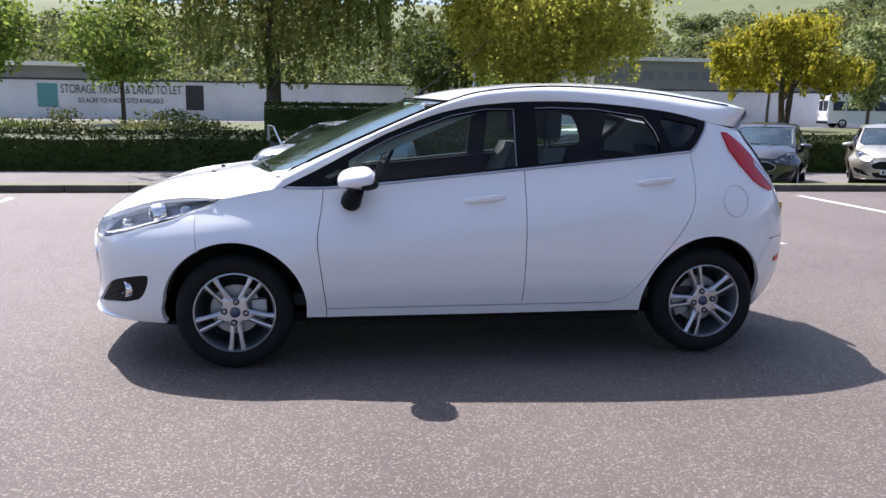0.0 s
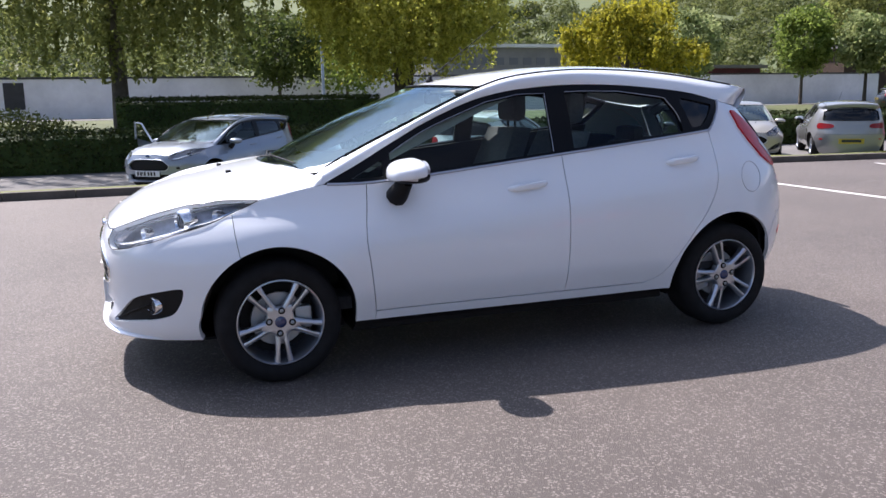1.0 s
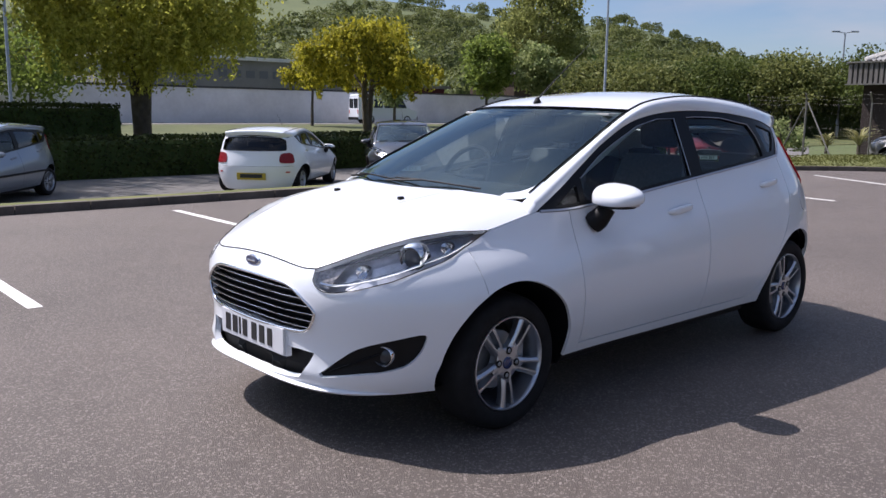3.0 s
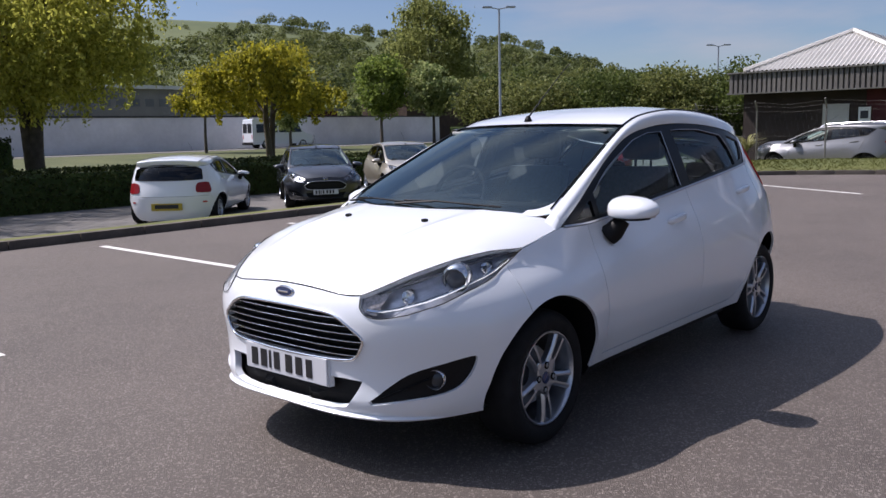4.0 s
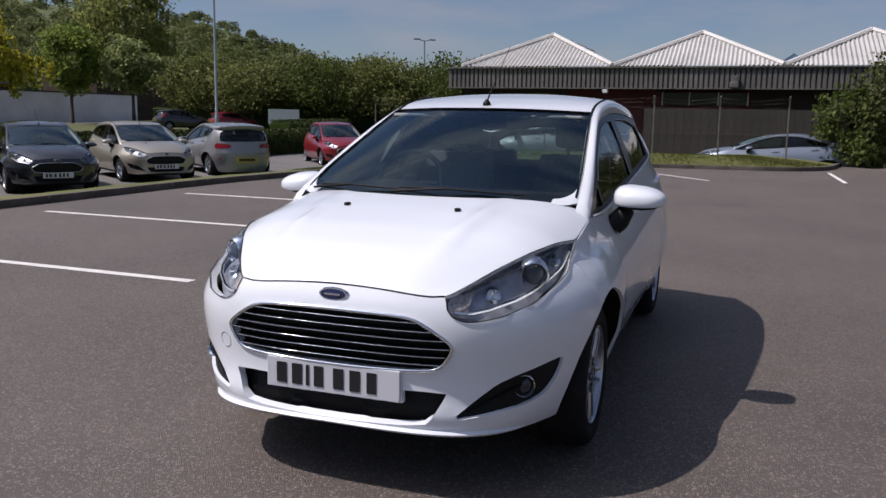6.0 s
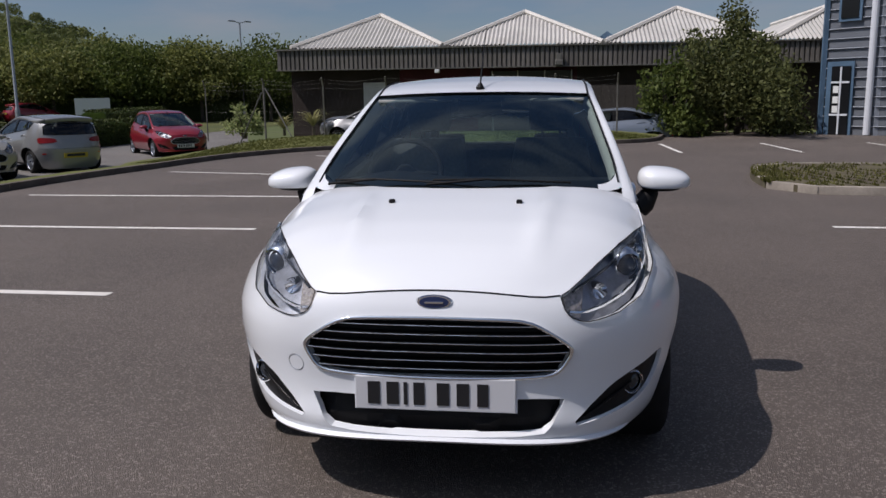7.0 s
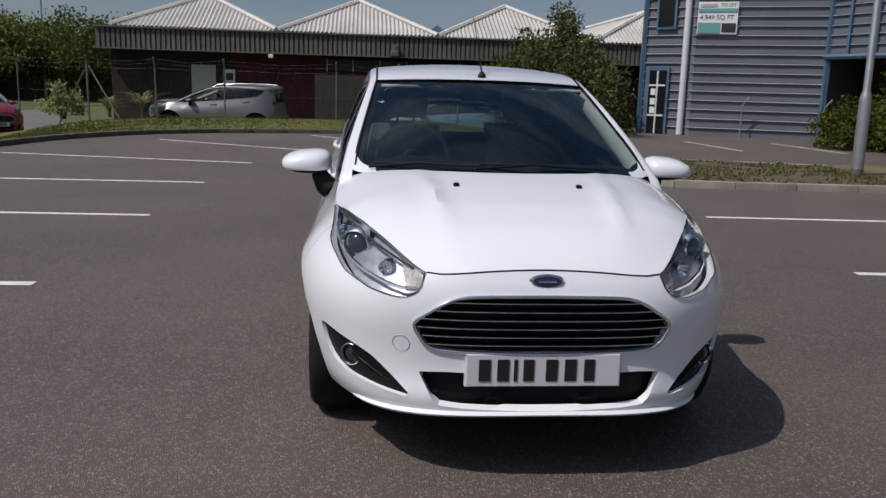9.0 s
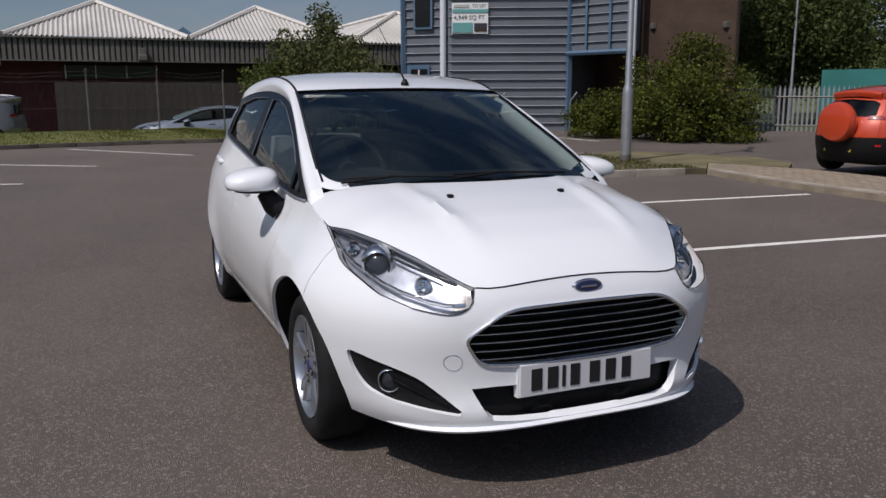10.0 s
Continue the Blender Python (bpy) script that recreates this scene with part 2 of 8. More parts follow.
def empty(name, m, label="", category="", group="", kind=""):
    ob = new(name)
    ob.matrix_basis = m
    return tagged(ob, label, category, group, kind)


def box(bm, lo, hi, bevel=0.0):
    """A box from corner lo to corner hi, added to bm."""
    c = [(a + b) / 2 for a, b in zip(lo, hi)]
    s = [abs(b - a) for a, b in zip(lo, hi)]
    r = bmesh.ops.create_cube(bm, size=1, matrix=Matrix.LocRotScale(c, None, s))
    if bevel:
        es = list({e for v in r["verts"] for e in v.link_edges})
        bmesh.ops.bevel(bm, geom=es, offset=bevel, segments=2, affect="EDGES", profile=0.6)
    return bm


def boxes(*pairs, bevel=0.0):
    bm = bmesh.new()
    for lo, hi in pairs:
        box(bm, lo, hi, bevel)
    return bm


def tube(bm, pts, radii, sides=8, caps=True):
    """A round bar along pts with a radius at each point."""
    rings = []
    pts = [Vector(p) for p in pts]
    if not hasattr(radii, "__len__"):
        radii = [radii] * len(pts)
    ref = None
    for i, p in enumerate(pts):
        d = (pts[min(i + 1, len(pts) - 1)] - pts[max(i - 1, 0)]).normalized()
        if ref is None:
            ref = Vector((0, 0, 1)) if abs(d.z) < 0.9 else Vector((1, 0, 0))
        a = d.cross(ref).normalized()
        b = a.cross(d).normalized()
        ref = b
        rings.append([bm.verts.new(p + (a * math.cos(2 * math.pi * k / sides) + b * math.sin(2 * math.pi * k / sides)) * radii[i]) for k in range(sides)])
    for r0, r1 in zip(rings, rings[1:]):
        for k in range(sides):
            bm.faces.new((r0[k], r0[(k + 1) % sides], r1[(k + 1) % sides], r1[k]))
    if caps:
        bm.faces.new(rings[0][::-1]), bm.faces.new(rings[-1])
    return bm


def lathe(bm, profile, axis="y", n=32, centre=(0, 0, 0)):
    """Turns (radius, along) points round an axis through centre."""
    rings = []
    for r, a in profile:
        ring = []
        for k in range(n):
            c, s = math.cos(2 * math.pi * k / n) * r, math.sin(2 * math.pi * k / n) * r
            p = {"y": (c, a, s), "z": (c, s, a), "x": (a, c, s)}[axis]
            ring.append(bm.verts.new(Vector(p) + Vector(centre)))
        rings.append(ring)
    for r0, r1 in zip(rings, rings[1:]):
        for k in range(n):
            bm.faces.new((r0[k], r0[(k + 1) % n], r1[(k + 1) % n], r1[k]))
    bmesh.ops.recalc_face_normals(bm, faces=bm.faces)
    return bm


def spline(pts, n=8):
    """Points of a smooth open curve through pts, n steps to a span."""
    p = np.array(pts, float)
    if len(p) == 2:
        return [tuple(p[0] + (p[1] - p[0]) * i / n) for i in range(n)] + [tuple(p[1])]
    ext = np.vstack([2 * p[0] - p[1], p, 2 * p[-1] - p[-2]])
    out = []
    for i in range(1, len(ext) - 2):
        a, b, c, d = ext[i - 1:i + 3]
        for k in range(n):
            t = k / n
            out.append(tuple(0.5 * (2 * b + (c - a) * t + (2 * a - 5 * b + 4 * c - d) * t * t + (3 * b - a - 3 * c + d) * t ** 3)))
    return out + [tuple(p[-1])]


def grid_mesh(bm, rows, close=False):
    """Faces between rows of points."""
    vs = [[bm.verts.new(p) for p in r] for r in rows]
    for a, b in zip(vs, vs[1:]):
        for i in range(len(a) - (0 if close else 1)):
            j = (i + 1) % len(a)
            bm.faces.new((a[i], a[j], b[j], b[i]))
    return vs


def rod(bm, a, b, r, sides=6):
    return tube(bm, (a, b), r, sides)


def wording(name, body, size, mat, parent, m, extrude=0.004):
    """Built-in lettering turned into a mesh."""
    cu = bpy.data.curves.new(name, "FONT")
    cu.body, cu.size, cu.extrude, cu.align_x = body, size, extrude, "LEFT"
    tmp = bpy.data.objects.new(name, cu)
    scene.collection.objects.link(tmp)
    bpy.context.view_layer.update()
    me = bpy.data.meshes.new_from_object(tmp.evaluated_get(bpy.context.evaluated_depsgraph_get()))
    bpy.data.objects.remove(tmp)
    me.materials.clear()
    me.materials.append(mat)
    ob = new(name, me)
    ob.parent = parent
    ob.matrix_basis = m
    return ob


# ---- ground ----
def step01(a, b, v):
    t = np.clip((np.asarray(v, float) - a) / (b - a), 0, 1)
    return t * t * (3 - 2 * t)


RIDGE = ((-180, 0.026), (-120, 0.044), (-75, 0.087), (-30, 0.108), (0, 0.120), (10, 0.124), (24, 0.139), (31, 0.140), (36, 0.136), (39, 0.131), (42, 0.122), (46, 0.115),
         (51, 0.106), (54, 0.106), (57, 0.091), (60, 0.071), (64, 0.049), (68, 0.022), (74, 0.005), (95, 0.0035), (112, 0.0435), (130, 0.07), (150, 0.052), (180, 0.026))
RIDGE_AZ, RIDGE_UP = zip(*RIDGE)


def ground_z(x, y):
    """Height of the open ground: lower behind the north kerb, then up to the hills."""
    x, y = np.asarray(x, float), np.asarray(y, float)
    z = -0.10 + 0 * x
    z = z + step01(8.4, 10.2, y) * -0.25
    z = z + step01(20, 52, y) * 0.55 - step01(22, 26, x) * (1 - step01(8, 11, y)) * (0.35 - step01(-4, -7, y) * 0.3)
    r = np.hypot(x + 3, y)
    az = np.degrees(np.arctan2(x + 3, y))
    up = np.interp(az, RIDGE_AZ, RIDGE_UP)
    z = z + np.clip((r - 120) / 310, 0, 1) ** 1.5 * up * 430 + step01(430, 700, r) * up * 40
    return z


def lump(x, y, s):
    return noise.noise(Vector((x * s, y * s, 0.3)))


radii = [0, 4, 8, 10, 12, 15, 19, 24, 30, 38, 48, 60, 75, 95, 120, 145, 170, 200, 230, 260, 290, 320, 350, 380, 410, 440, 480, 540, 640, 800, 1200, 2500]
bm = bmesh.new()
rows = []
for r in radii[1:]:
    row = []
    for k in range(180):
        a = 2 * math.pi * k / 180
        x, y = r * math.sin(a), r * math.cos(a)
        z = float(ground_z(x, y))
        if r > 150:
            z += 2.5 * lump(x, y, 0.012)
        row.append((x, y, z))
    rows.append(row)
vs = grid_mesh(bm, rows, close=True)
c = bm.verts.new((0, 0, -0.1))
for k in range(180):
    bm.faces.new((c, vs[0][k], vs[0][(k + 1) % 180]))
bmesh.ops.recalc_face_normals(bm, faces=bm.faces)
ground = tagged(part("ground", bm, MEADOW, smooth=60), "green meadow ground rising to wooded hills", "ground", kind="structure")

bm = bmesh.new()
xs = np.linspace(-70, 64, 60)
grid_mesh(bm, [[(x, y, float(ground_z(x, y)) + 0.03) for x in xs] for y in np.linspace(17.9, 50.15, 22)])
bmesh.ops.recalc_face_normals(bm, faces=bm.faces)
if sum(f.normal.z for f in bm.faces) < 0:
    bmesh.ops.reverse_faces(bm, faces=bm.faces)
tagged(part("ground_lawn", bm, LAWN, smooth=60), "mown olive green lawn between hedge and far road", "grass", kind="structure")

# kerb line of the car park: along the north, round the corner, down the east side
KERB_LINE = spline([(-45, 8.0), (-20, 8.0), (0, 8.0), (5, 8.0), (8.6, 7.95), (11.4, 7.6), (14.2, 7.2), (16.6, 6.2), (18.2, 4.6), (19.1, 2.2), (19.5, 0), (19.8, -2.2), (20.9, -3.4), (23.5, -4.0)], 14)
KERB_LINE = [Vector(p) for p in KERB_LINE]


def offset_line(line, d):
    out = []
    for i, p in enumerate(line):
        t = (line[min(i + 1, len(line) - 1)] - line[max(i - 1, 0)]).normalized()
        out.append(p + Vector((-t.y, t.x)) * d)
    return out


def slab(name, outline, z, thick, mat):
    bm = bmesh.new()
    f = bm.faces.new([bm.verts.new((x, y, z)) for x, y in outline])
    if f.normal.z < 0:
        f.normal_flip()
    r = bmesh.ops.extrude_face_region(bm, geom=[f])
    for v in r["geom"]:
        if isinstance(v, bmesh.types.BMVert):
            v.co.z = z - thick
    bmesh.ops.recalc_face_normals(bm, faces=bm.faces)
    bmesh.ops.triangulate(bm, faces=[f for f in bm.faces if len(f.verts) > 4])
    return part(name, bm, mat)


south = [(23.5, -4.0), (26.5, -4.5), (27.5, -8), (25, -13), (21, -19), (14, -30), (-45, -30)]
lot = slab("road", [tuple(p) for p in KERB_LINE] + south[1:], 0.0, 0.3, ASPHALT)
tagged(lot, "grey-brown asphalt of an open car park", "car park", kind="structure")
back_lot = slab("road", [(-60, 9.9), (10, 9.9), (16, 9.3), (22, 9.6), (34, 14.0), (60, 26), (60, 30), (34, 21), (20, 16.6), (-60, 16.6)], -0.33, 0.2, ASPHALT_OLD)
tagged(back_lot, "pale worn asphalt of a lower parking strip", "road", kind="structure")

yard_road = slab("road", [(-70, 50.2), (64, 50.2), (64, 55.95), (-70, 55.95)], 0.235, 0.3, ASPHALT_OLD)
tagged(yard_road, "pale worn road along the foot of the white wall", "road", kind="structure")

# grass verge behind the kerb
bm = bmesh.new()
rows = []
inner = offset_line(KERB_LINE, 0.12)
for i, p in enumerate(inner):
    east = float(step01(13, 19, p.x))
    row = []
    prof = ((0.0, 0.085, 0.085), (0.35, 0.10, 0.12), (0.8, 0.03, 0.17), (1.5, -0.14, 0.23), (2.4, -0.37, 0.29), (3.2, -0.42, 0.28), (4.6, -0.5, 0.0), (7.5, -0.6, -0.55))
    line_n = (KERB_LINE[min(i + 1, len(KERB_LINE) - 1)] - KERB_LINE[max(i - 1, 0)]).normalized()
    nrm = Vector((-line_n.y, line_n.x))
    for d, zn, ze in prof:
        q = p + nrm * d
        row.append((q.x, q.y, zn * (1 - east) + ze * east + 0.012 * lump(q.x, q.y, 2.2)))
    rows.append(row)
grid_mesh(bm, rows)
bmesh.ops.recalc_face_normals(bm, faces=bm.faces)
if sum(f.normal.z for f in bm.faces) < 0:
    bmesh.ops.reverse_faces(bm, faces=bm.faces)
verge = tagged(part("ground_verge", bm, GRASS, smooth=60), "mown grass verge behind the kerb", "grass", kind="structure")


def grass_blades(name, places, mat, height, parent=None):
    """Short tufts of blades as one sheet of small triangles."""
    rng = np.random.default_rng(5)
    v, f = [], []
    for x, y, z in places:
        a, h = rng.uniform(0, 6.28), height * rng.uniform(0.5, 1.3)
        dx, dy = math.cos(a) * 0.02, math.sin(a) * 0.02
        lx, ly = rng.normal(0, 0.02, 2)
        k = len(v)
        v += [(x - dx, y - dy, z), (x + dx, y + dy, z), (x + lx, y + ly, z + h)]
        f.append((k, k + 1, k + 2))
    me = bpy.data.meshes.new(name)
    me.from_pydata(v, [], f)
    me.materials.append(mat)
    ob = new(name, me)
    ob.parent = parent
    return ob


rng = np.random.default_rng(11)
spots = []
for _ in range(26000):
    i = int(rng.uniform(0.40, 0.97) * (len(inner) - 1))
    p = inner[i]
    e = float(step01(13, 19, p.x))
    d = rng.uniform(0.0, 0.8 + 2.2 * e)
    t = (KERB_LINE[min(i + 1, len(KERB_LINE) - 1)] - KERB_LINE[max(i - 1, 0)]).normalized()
    q = p + Vector((-t.y, t.x)) * d + t * rng.uniform(-0.2, 0.2)
    z = (np.interp(d, (0, 0.35, 0.8), (0.085, 0.10, 0.03)) * (1 - e) + np.interp(d, (0, 0.35, 0.8, 1.5, 2.4, 3.2), (0.085, 0.12, 0.17, 0.23, 0.29, 0.28)) * e)
    spots.append((q.x, q.y, z - 0.01))
blades = grass_blades("verge_grass", spots, leaf_material("blade", (0.05, 0.064, 0.013), (0.12, 0.125, 0.034)), 0.035)
tagged(blades, "short grass blades along the kerb", "grass", kind="stuff")


def kerb_run(name, line, label, mat, height=0.11, width=0.125, stone=0.915, z0=0.0):
    """A kerb of single stones laid along a line (stones to its left)."""
    run = empty(name, Matrix.Identity(4), label, "kerb", kind="structure")
    bm = bmesh.new()
    box(bm, (0.004, 0.004, -0.15), (stone - 0.008, width, height), 0.012)
    first = None
    pts, acc, want = line, 0.0, 0.0
    marks = []
    for a, b in zip(pts, pts[1:]):
        seg = (b - a).length
        while want <= acc + seg:
            marks.append(a + (b - a) * ((want - acc) / max(seg, 1e-6)))
            want += stone
        acc += seg
    for a, b in zip(marks, marks[1:]):
        d = b - a
        m = Matrix.Translation((a.x, a.y, z0 + 0.004 * lump(a.x, a.y, 3))) @ Matrix.Rotation(math.atan2(d.y, d.x), 4, "Z")
        if first is None:
            first = part("kerb_stone", bm, mat, run, smooth=40)
            first.matrix_basis = m
        else:
            share("kerb_stone", first, run, m)
    return run


# ---- painted bay lines ----
def bay_line(a, b, width=0.10):
    a, b = Vector(a), Vector(b)
    d = (b - a).normalized()
    n = Vector((-d.y, d.x)) * width / 2
    bm = bmesh.new()
    k = max(2, int((b - a).length / 0.25))
    lo, hi = [], []
    for i in range(k + 1):
        p = a.lerp(b, i / k)
        w = 1 + 0.10 * lump(p.x, p.y, 9)
        lo.append((*(p - n * w), 0.004)), hi.append((*(p + n * w), 0.004))
    grid_mesh(bm, [lo, hi])
    bmesh.ops.recalc_face_normals(bm, faces=bm.faces)
    if sum(f.normal.z for f in bm.faces) < 0:
        bmesh.ops.reverse_faces(bm, faces=bm.faces)
    return tagged(part("bay_line", bm, LINE_WHITE), "worn white painted parking bay line", "road marking", group="bay lines", kind="structure")


for x in (-8.0, -5.03, -2.09, 0.86, 3.82, 6.74):
    bay_line((x, 2.72), (x + 0.1, 7.28))
bay_line((9.72, 2.5), (10.75, 6.95))
bay_line((12.65, 1.45), (15.2, 5.3))
bay_line((14.9, -0.55), (18.3, 2.05))
for y in (-3.4, -6.15, -8.95, -11.7):
    bay_line((15.8, y), (19.7, y + 0.03))
for x in (-7.4, -4.45, -1.5, 1.38, 4.27):
    bay_line((x, -3.2), (x - 0.25, -7.3))

# ---- planted island and paved strip to the south ----
ISLAND = [Vector(p) for p in spline([(7.95, -3.42), (7.35, -3.7), (7.1, -4.3), (6.98, -6.0), (6.85, -7.45), (6.75, -7.9)], 6)]
ISLAND_BACK = [Vector(p) for p in spline([(7.95, -3.42), (9.4, -3.55), (10.9, -3.95), (11.4, -4.7), (11.2, -6.4), (10.6, -8.2)], 6)]
out = [tuple(p) for p in offset_line(ISLAND, 0.1)] + [tuple(p) for p in reversed(ISLAND_BACK)]
bed = slab("ground_bed", out, 0.10, 0.2, SOIL)
tagged(bed, "low planting bed with sparse weeds", "flower bed", kind="structure")
spots = []
for _ in range(5200):
    u, w = rng.uniform(0, 1), rng.uniform(0.05, 0.98)
    a = ISLAND[int(u * (len(ISLAND) - 1))]
    b = ISLAND_BACK[int(u * (len(ISLAND_BACK) - 1))]
    q = a.lerp(b, w)
    if lump(q.x, q.y, 1.6) > -0.18:
        spots.append((q.x, q.y, 0.09))
weeds = grass_blades("bed_weeds", spots, leaf_material("weed", (0.048, 0.060, 0.015), (0.14, 0.135, 0.042)), 0.055)
tagged(weeds, "dry weeds and grass in the planting bed", "grass", kind="stuff")
PAVED = [(6.75, -7.9), (7.85, -8.85), (6.4, -9.40), (4.9, -9.46), (-20, -9.46), (-20, -7.55), (3.0, -7.55), (5.2, -7.62)]
strip = slab("pavement", PAVED, 0.085, 0.2, PAVER)
tagged(strip, "raised strip of reddish block paving", "pavement", kind="structure")
south_bed = slab("ground_bed", [(6.82, -7.93), (10.6, -8.22), (11.2, -9.3), (8.6, -10.6), (7.2, -10.2), (6.5, -9.42), (7.88, -8.87)], 0.09, 0.2, DRY_GRASS)
tagged(south_bed, "small patch of rough grass", "grass", kind="structure")


# ---- boundary wall with painted sign ----
def wall_panel(name, lo, hi, mat, label, category="wall"):
    return tagged(part(name, boxes((lo, hi)), mat), label, category, kind="structure")


WALL_Y = 56.0
wall_panel("wall_north", (-70, WALL_Y, -0.4), (64, WALL_Y + 0.3, 2.82), WALL_WHITE, "long white plastered boundary wall with stains")
wall_panel("trim", (-70, WALL_Y - 0.06, 2.82), (64, WALL_Y + 0.36, 2.95), DARK, "dark coping along the white wall", "coping")
sign = empty("wall_sign", Matrix.Translation((-17.6, WALL_Y - 0.03, 0)), "painted letting notice with dark letters on the white wall", "sign")
UP_WALL = Matrix.Rotation(radians(90), 4, "X")
t1 = wording("line_of_text", "STORAGE YARDS & LAND TO LET", 0.82, SIGN_INK, sign, Matrix.Translation((0, 0, 1.98)) @ UP_WALL)
t1.scale = (7.9 / max(t1.dimensions.x, 0.1),) * 1 + (1.0, 1.0)
t2 = wording("line_of_text", "0.5 ACRE TO 4 ACRE SITES AVAILABLE", 0.46, SIGN_INK, sign, Matrix.Translation((1.1, 0, 1.35)) @ UP_WALL)
t2.scale = (5.6 / max(t2.dimensions.x, 0.1), 1.0, 1.0)
part("panel", boxes(((-1.5, -0.02, 1.0), (-0.2, 0.0, 2.6))), SIGN_TEAL, sign, "pale blue-green square panel")
part("panel", boxes(((8.2, -0.02, 0.9), (9.4, 0.0, 2.6))), DARK, sign, "dark square panel")


# ---- low red brick works with white hipped roofs ----
works = empty("industrial_building", Matrix.Identity(4), "low red brick works with dark ribbed fascia and pale hipped roofs", "building")
BX, BY0, BY1 = 32.3, -22.0, 11.2
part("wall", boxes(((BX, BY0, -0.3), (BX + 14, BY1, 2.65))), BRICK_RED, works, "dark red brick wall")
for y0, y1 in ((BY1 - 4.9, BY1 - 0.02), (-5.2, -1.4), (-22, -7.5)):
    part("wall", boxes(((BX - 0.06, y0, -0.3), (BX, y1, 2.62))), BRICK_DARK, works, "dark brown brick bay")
bm = bmesh.new()
rows_a, rows_b = [], []
n_rib = 168
for i in range(n_rib):
    for f_, dx in ((0.0, 0.0), (0.62, 0.0), (0.70, 0.11), (0.92, 0.11)):
        y = BY0 + (BY1 + 0.4 - BY0) * (i + f_) / n_rib
        rows_a.append((31.5 + dx, y, 2.62)), rows_b.append((31.5 + dx, y, 3.46))
grid_mesh(bm, [rows_a, rows_b])
box(bm, (31.6, BY0, 2.60), (32.3, BY1 + 0.4, 2.70))
box(bm, (31.62, BY0, 3.40), (34.0, BY1 + 0.4, 3.46))
bmesh.ops.recalc_face_normals(bm, faces=bm.faces)
part("fascia", bm, FASCIA, works, "dark weathered ribbed sheet fascia")
part("flashing", boxes(((31.42, BY0, 3.44), (31.64, BY1 + 0.42, 3.50)), ((31.44, BY0, 2.58), (31.62, BY1 + 0.42, 2.63))), STEEL_DARK, works)


def hip_roof(yc, half=3.36):
    """Ribbed hipped roof end: sloping front triangle, two long slopes, pale ridge tiles."""
    bm = bmesh.new()
    e, r, x0, xr, x1 = 3.50, 5.12, 31.75, 35.2, 46.0
    n = 38
    lo, hi = [], []
    for i in range(n * 2 + 1):
        f = i / (n * 2)
        y = yc - half + 2 * half * f
        h = 1 - abs(2 * f - 1)
        up = 0.075 if i % 2 else 0.0
        lo.append((x0 - 0.1, y, e + up)), hi.append((x0 + (xr - x0) * h, y, e + (r - e) * h + up))
    grid_mesh(bm, [lo, hi])
    for s in (-1, 1):
        a, b = [], []
        for i in range(41):
            f = i / 40
            x = x0 + (x1 - x0) * f
            up = 0.03 if i % 2 else 0
            h = min(1, (x - x0) / (xr - x0))
            a.append((x, yc + s * half, e + up)), b.append((x, yc + s * half * (1 - h), e + (r - e) * h + up))
        grid_mesh(bm, [a, b])
    bmesh.ops.remove_doubles(bm, verts=bm.verts, dist=0.001)
    bmesh.ops.recalc_face_normals(bm, faces=bm.faces)
    roof = part("roof", bm, ROOF_SHEET, works, "pale ribbed hipped roof")
    cap = bmesh.new()
    for s in (-1, 1):
        tube(cap, [(x0 - 0.05, yc + s * (half - 0.02), e + 0.08), (xr, yc, r + 0.08)], 0.11, 6)
    tube(cap, [(xr, yc, r + 0.08), (x1, yc, r + 0.08)], 0.11, 6)
    part("ridge_tiles", cap, ROOF_EDGE, roof, "pale ridge capping")
    return roof


for k in range(5):
    hip_roof(7.65 - 6.75 * k)
# openings, doors and fittings of the works
vent = bmesh.new()
rows = [[(x, -3.55, 3.2), (x, -3.55, 4.25), (x, -3.08, 4.58), (x, -2.62, 4.25), (x, -2.62, 3.2)] for x in (39.6, 41.0)]
vv = grid_mesh(vent, rows)
vent.faces.new(vv[0]), vent.faces.new(list(reversed(vv[1])))
part("roof_vent", vent, BLUE_TRIM, works, "dark blue gabled roof vent")
part("window", boxes(((BX - 0.09, -1.2, 1.95), (BX - 0.02, 2.3, 2.45))), WIN_DARK, works, "long dark high window")
for y in (-1.2, -0.05, 1.1, 2.2):
    part("window_frame", boxes(((BX - 0.12, y, 1.94), (BX - 0.05, y + 0.045, 2.47))), ROOF_SHEET, works)
part("door", boxes(((BX - 0.14, 6.9, -0.1), (BX - 0.06, 7.9, 2.05))), ROOF_SHEET, works, "pale grey metal door")
part("notice", boxes(((BX - 0.12, 6.1, 1.25), (BX - 0.06, 6.55, 1.9))), SIGN_WHITE, works, "small white safety notice")
part("notice_picture", boxes(((BX - 0.13, 6.18, 1.45), (BX - 0.10, 6.47, 1.75))), SIGN_INK, works)
bm = bmesh.new()
box(bm, (31.2, -0.75, 2.85), (31.45, -0.5, 3.1), 0.03), box(bm, (31.1, -0.8, 2.62), (31.42, -0.45, 2.86), 0.04)
part("flood_lamp", bm, STEEL_DARK, works)
box_bm = boxes(((31.3, 4.4, 2.4), (31.5, 4.6, 2.55)), bevel=0.02)
part("alarm_box", box_bm, SIGN_WHITE, works)


# ---- blue-grey slatted unit to the south-east ----
unit = empty("office_unit", Matrix.Identity(4), "two-storey unit clad in blue-grey horizontal sheets", "building")


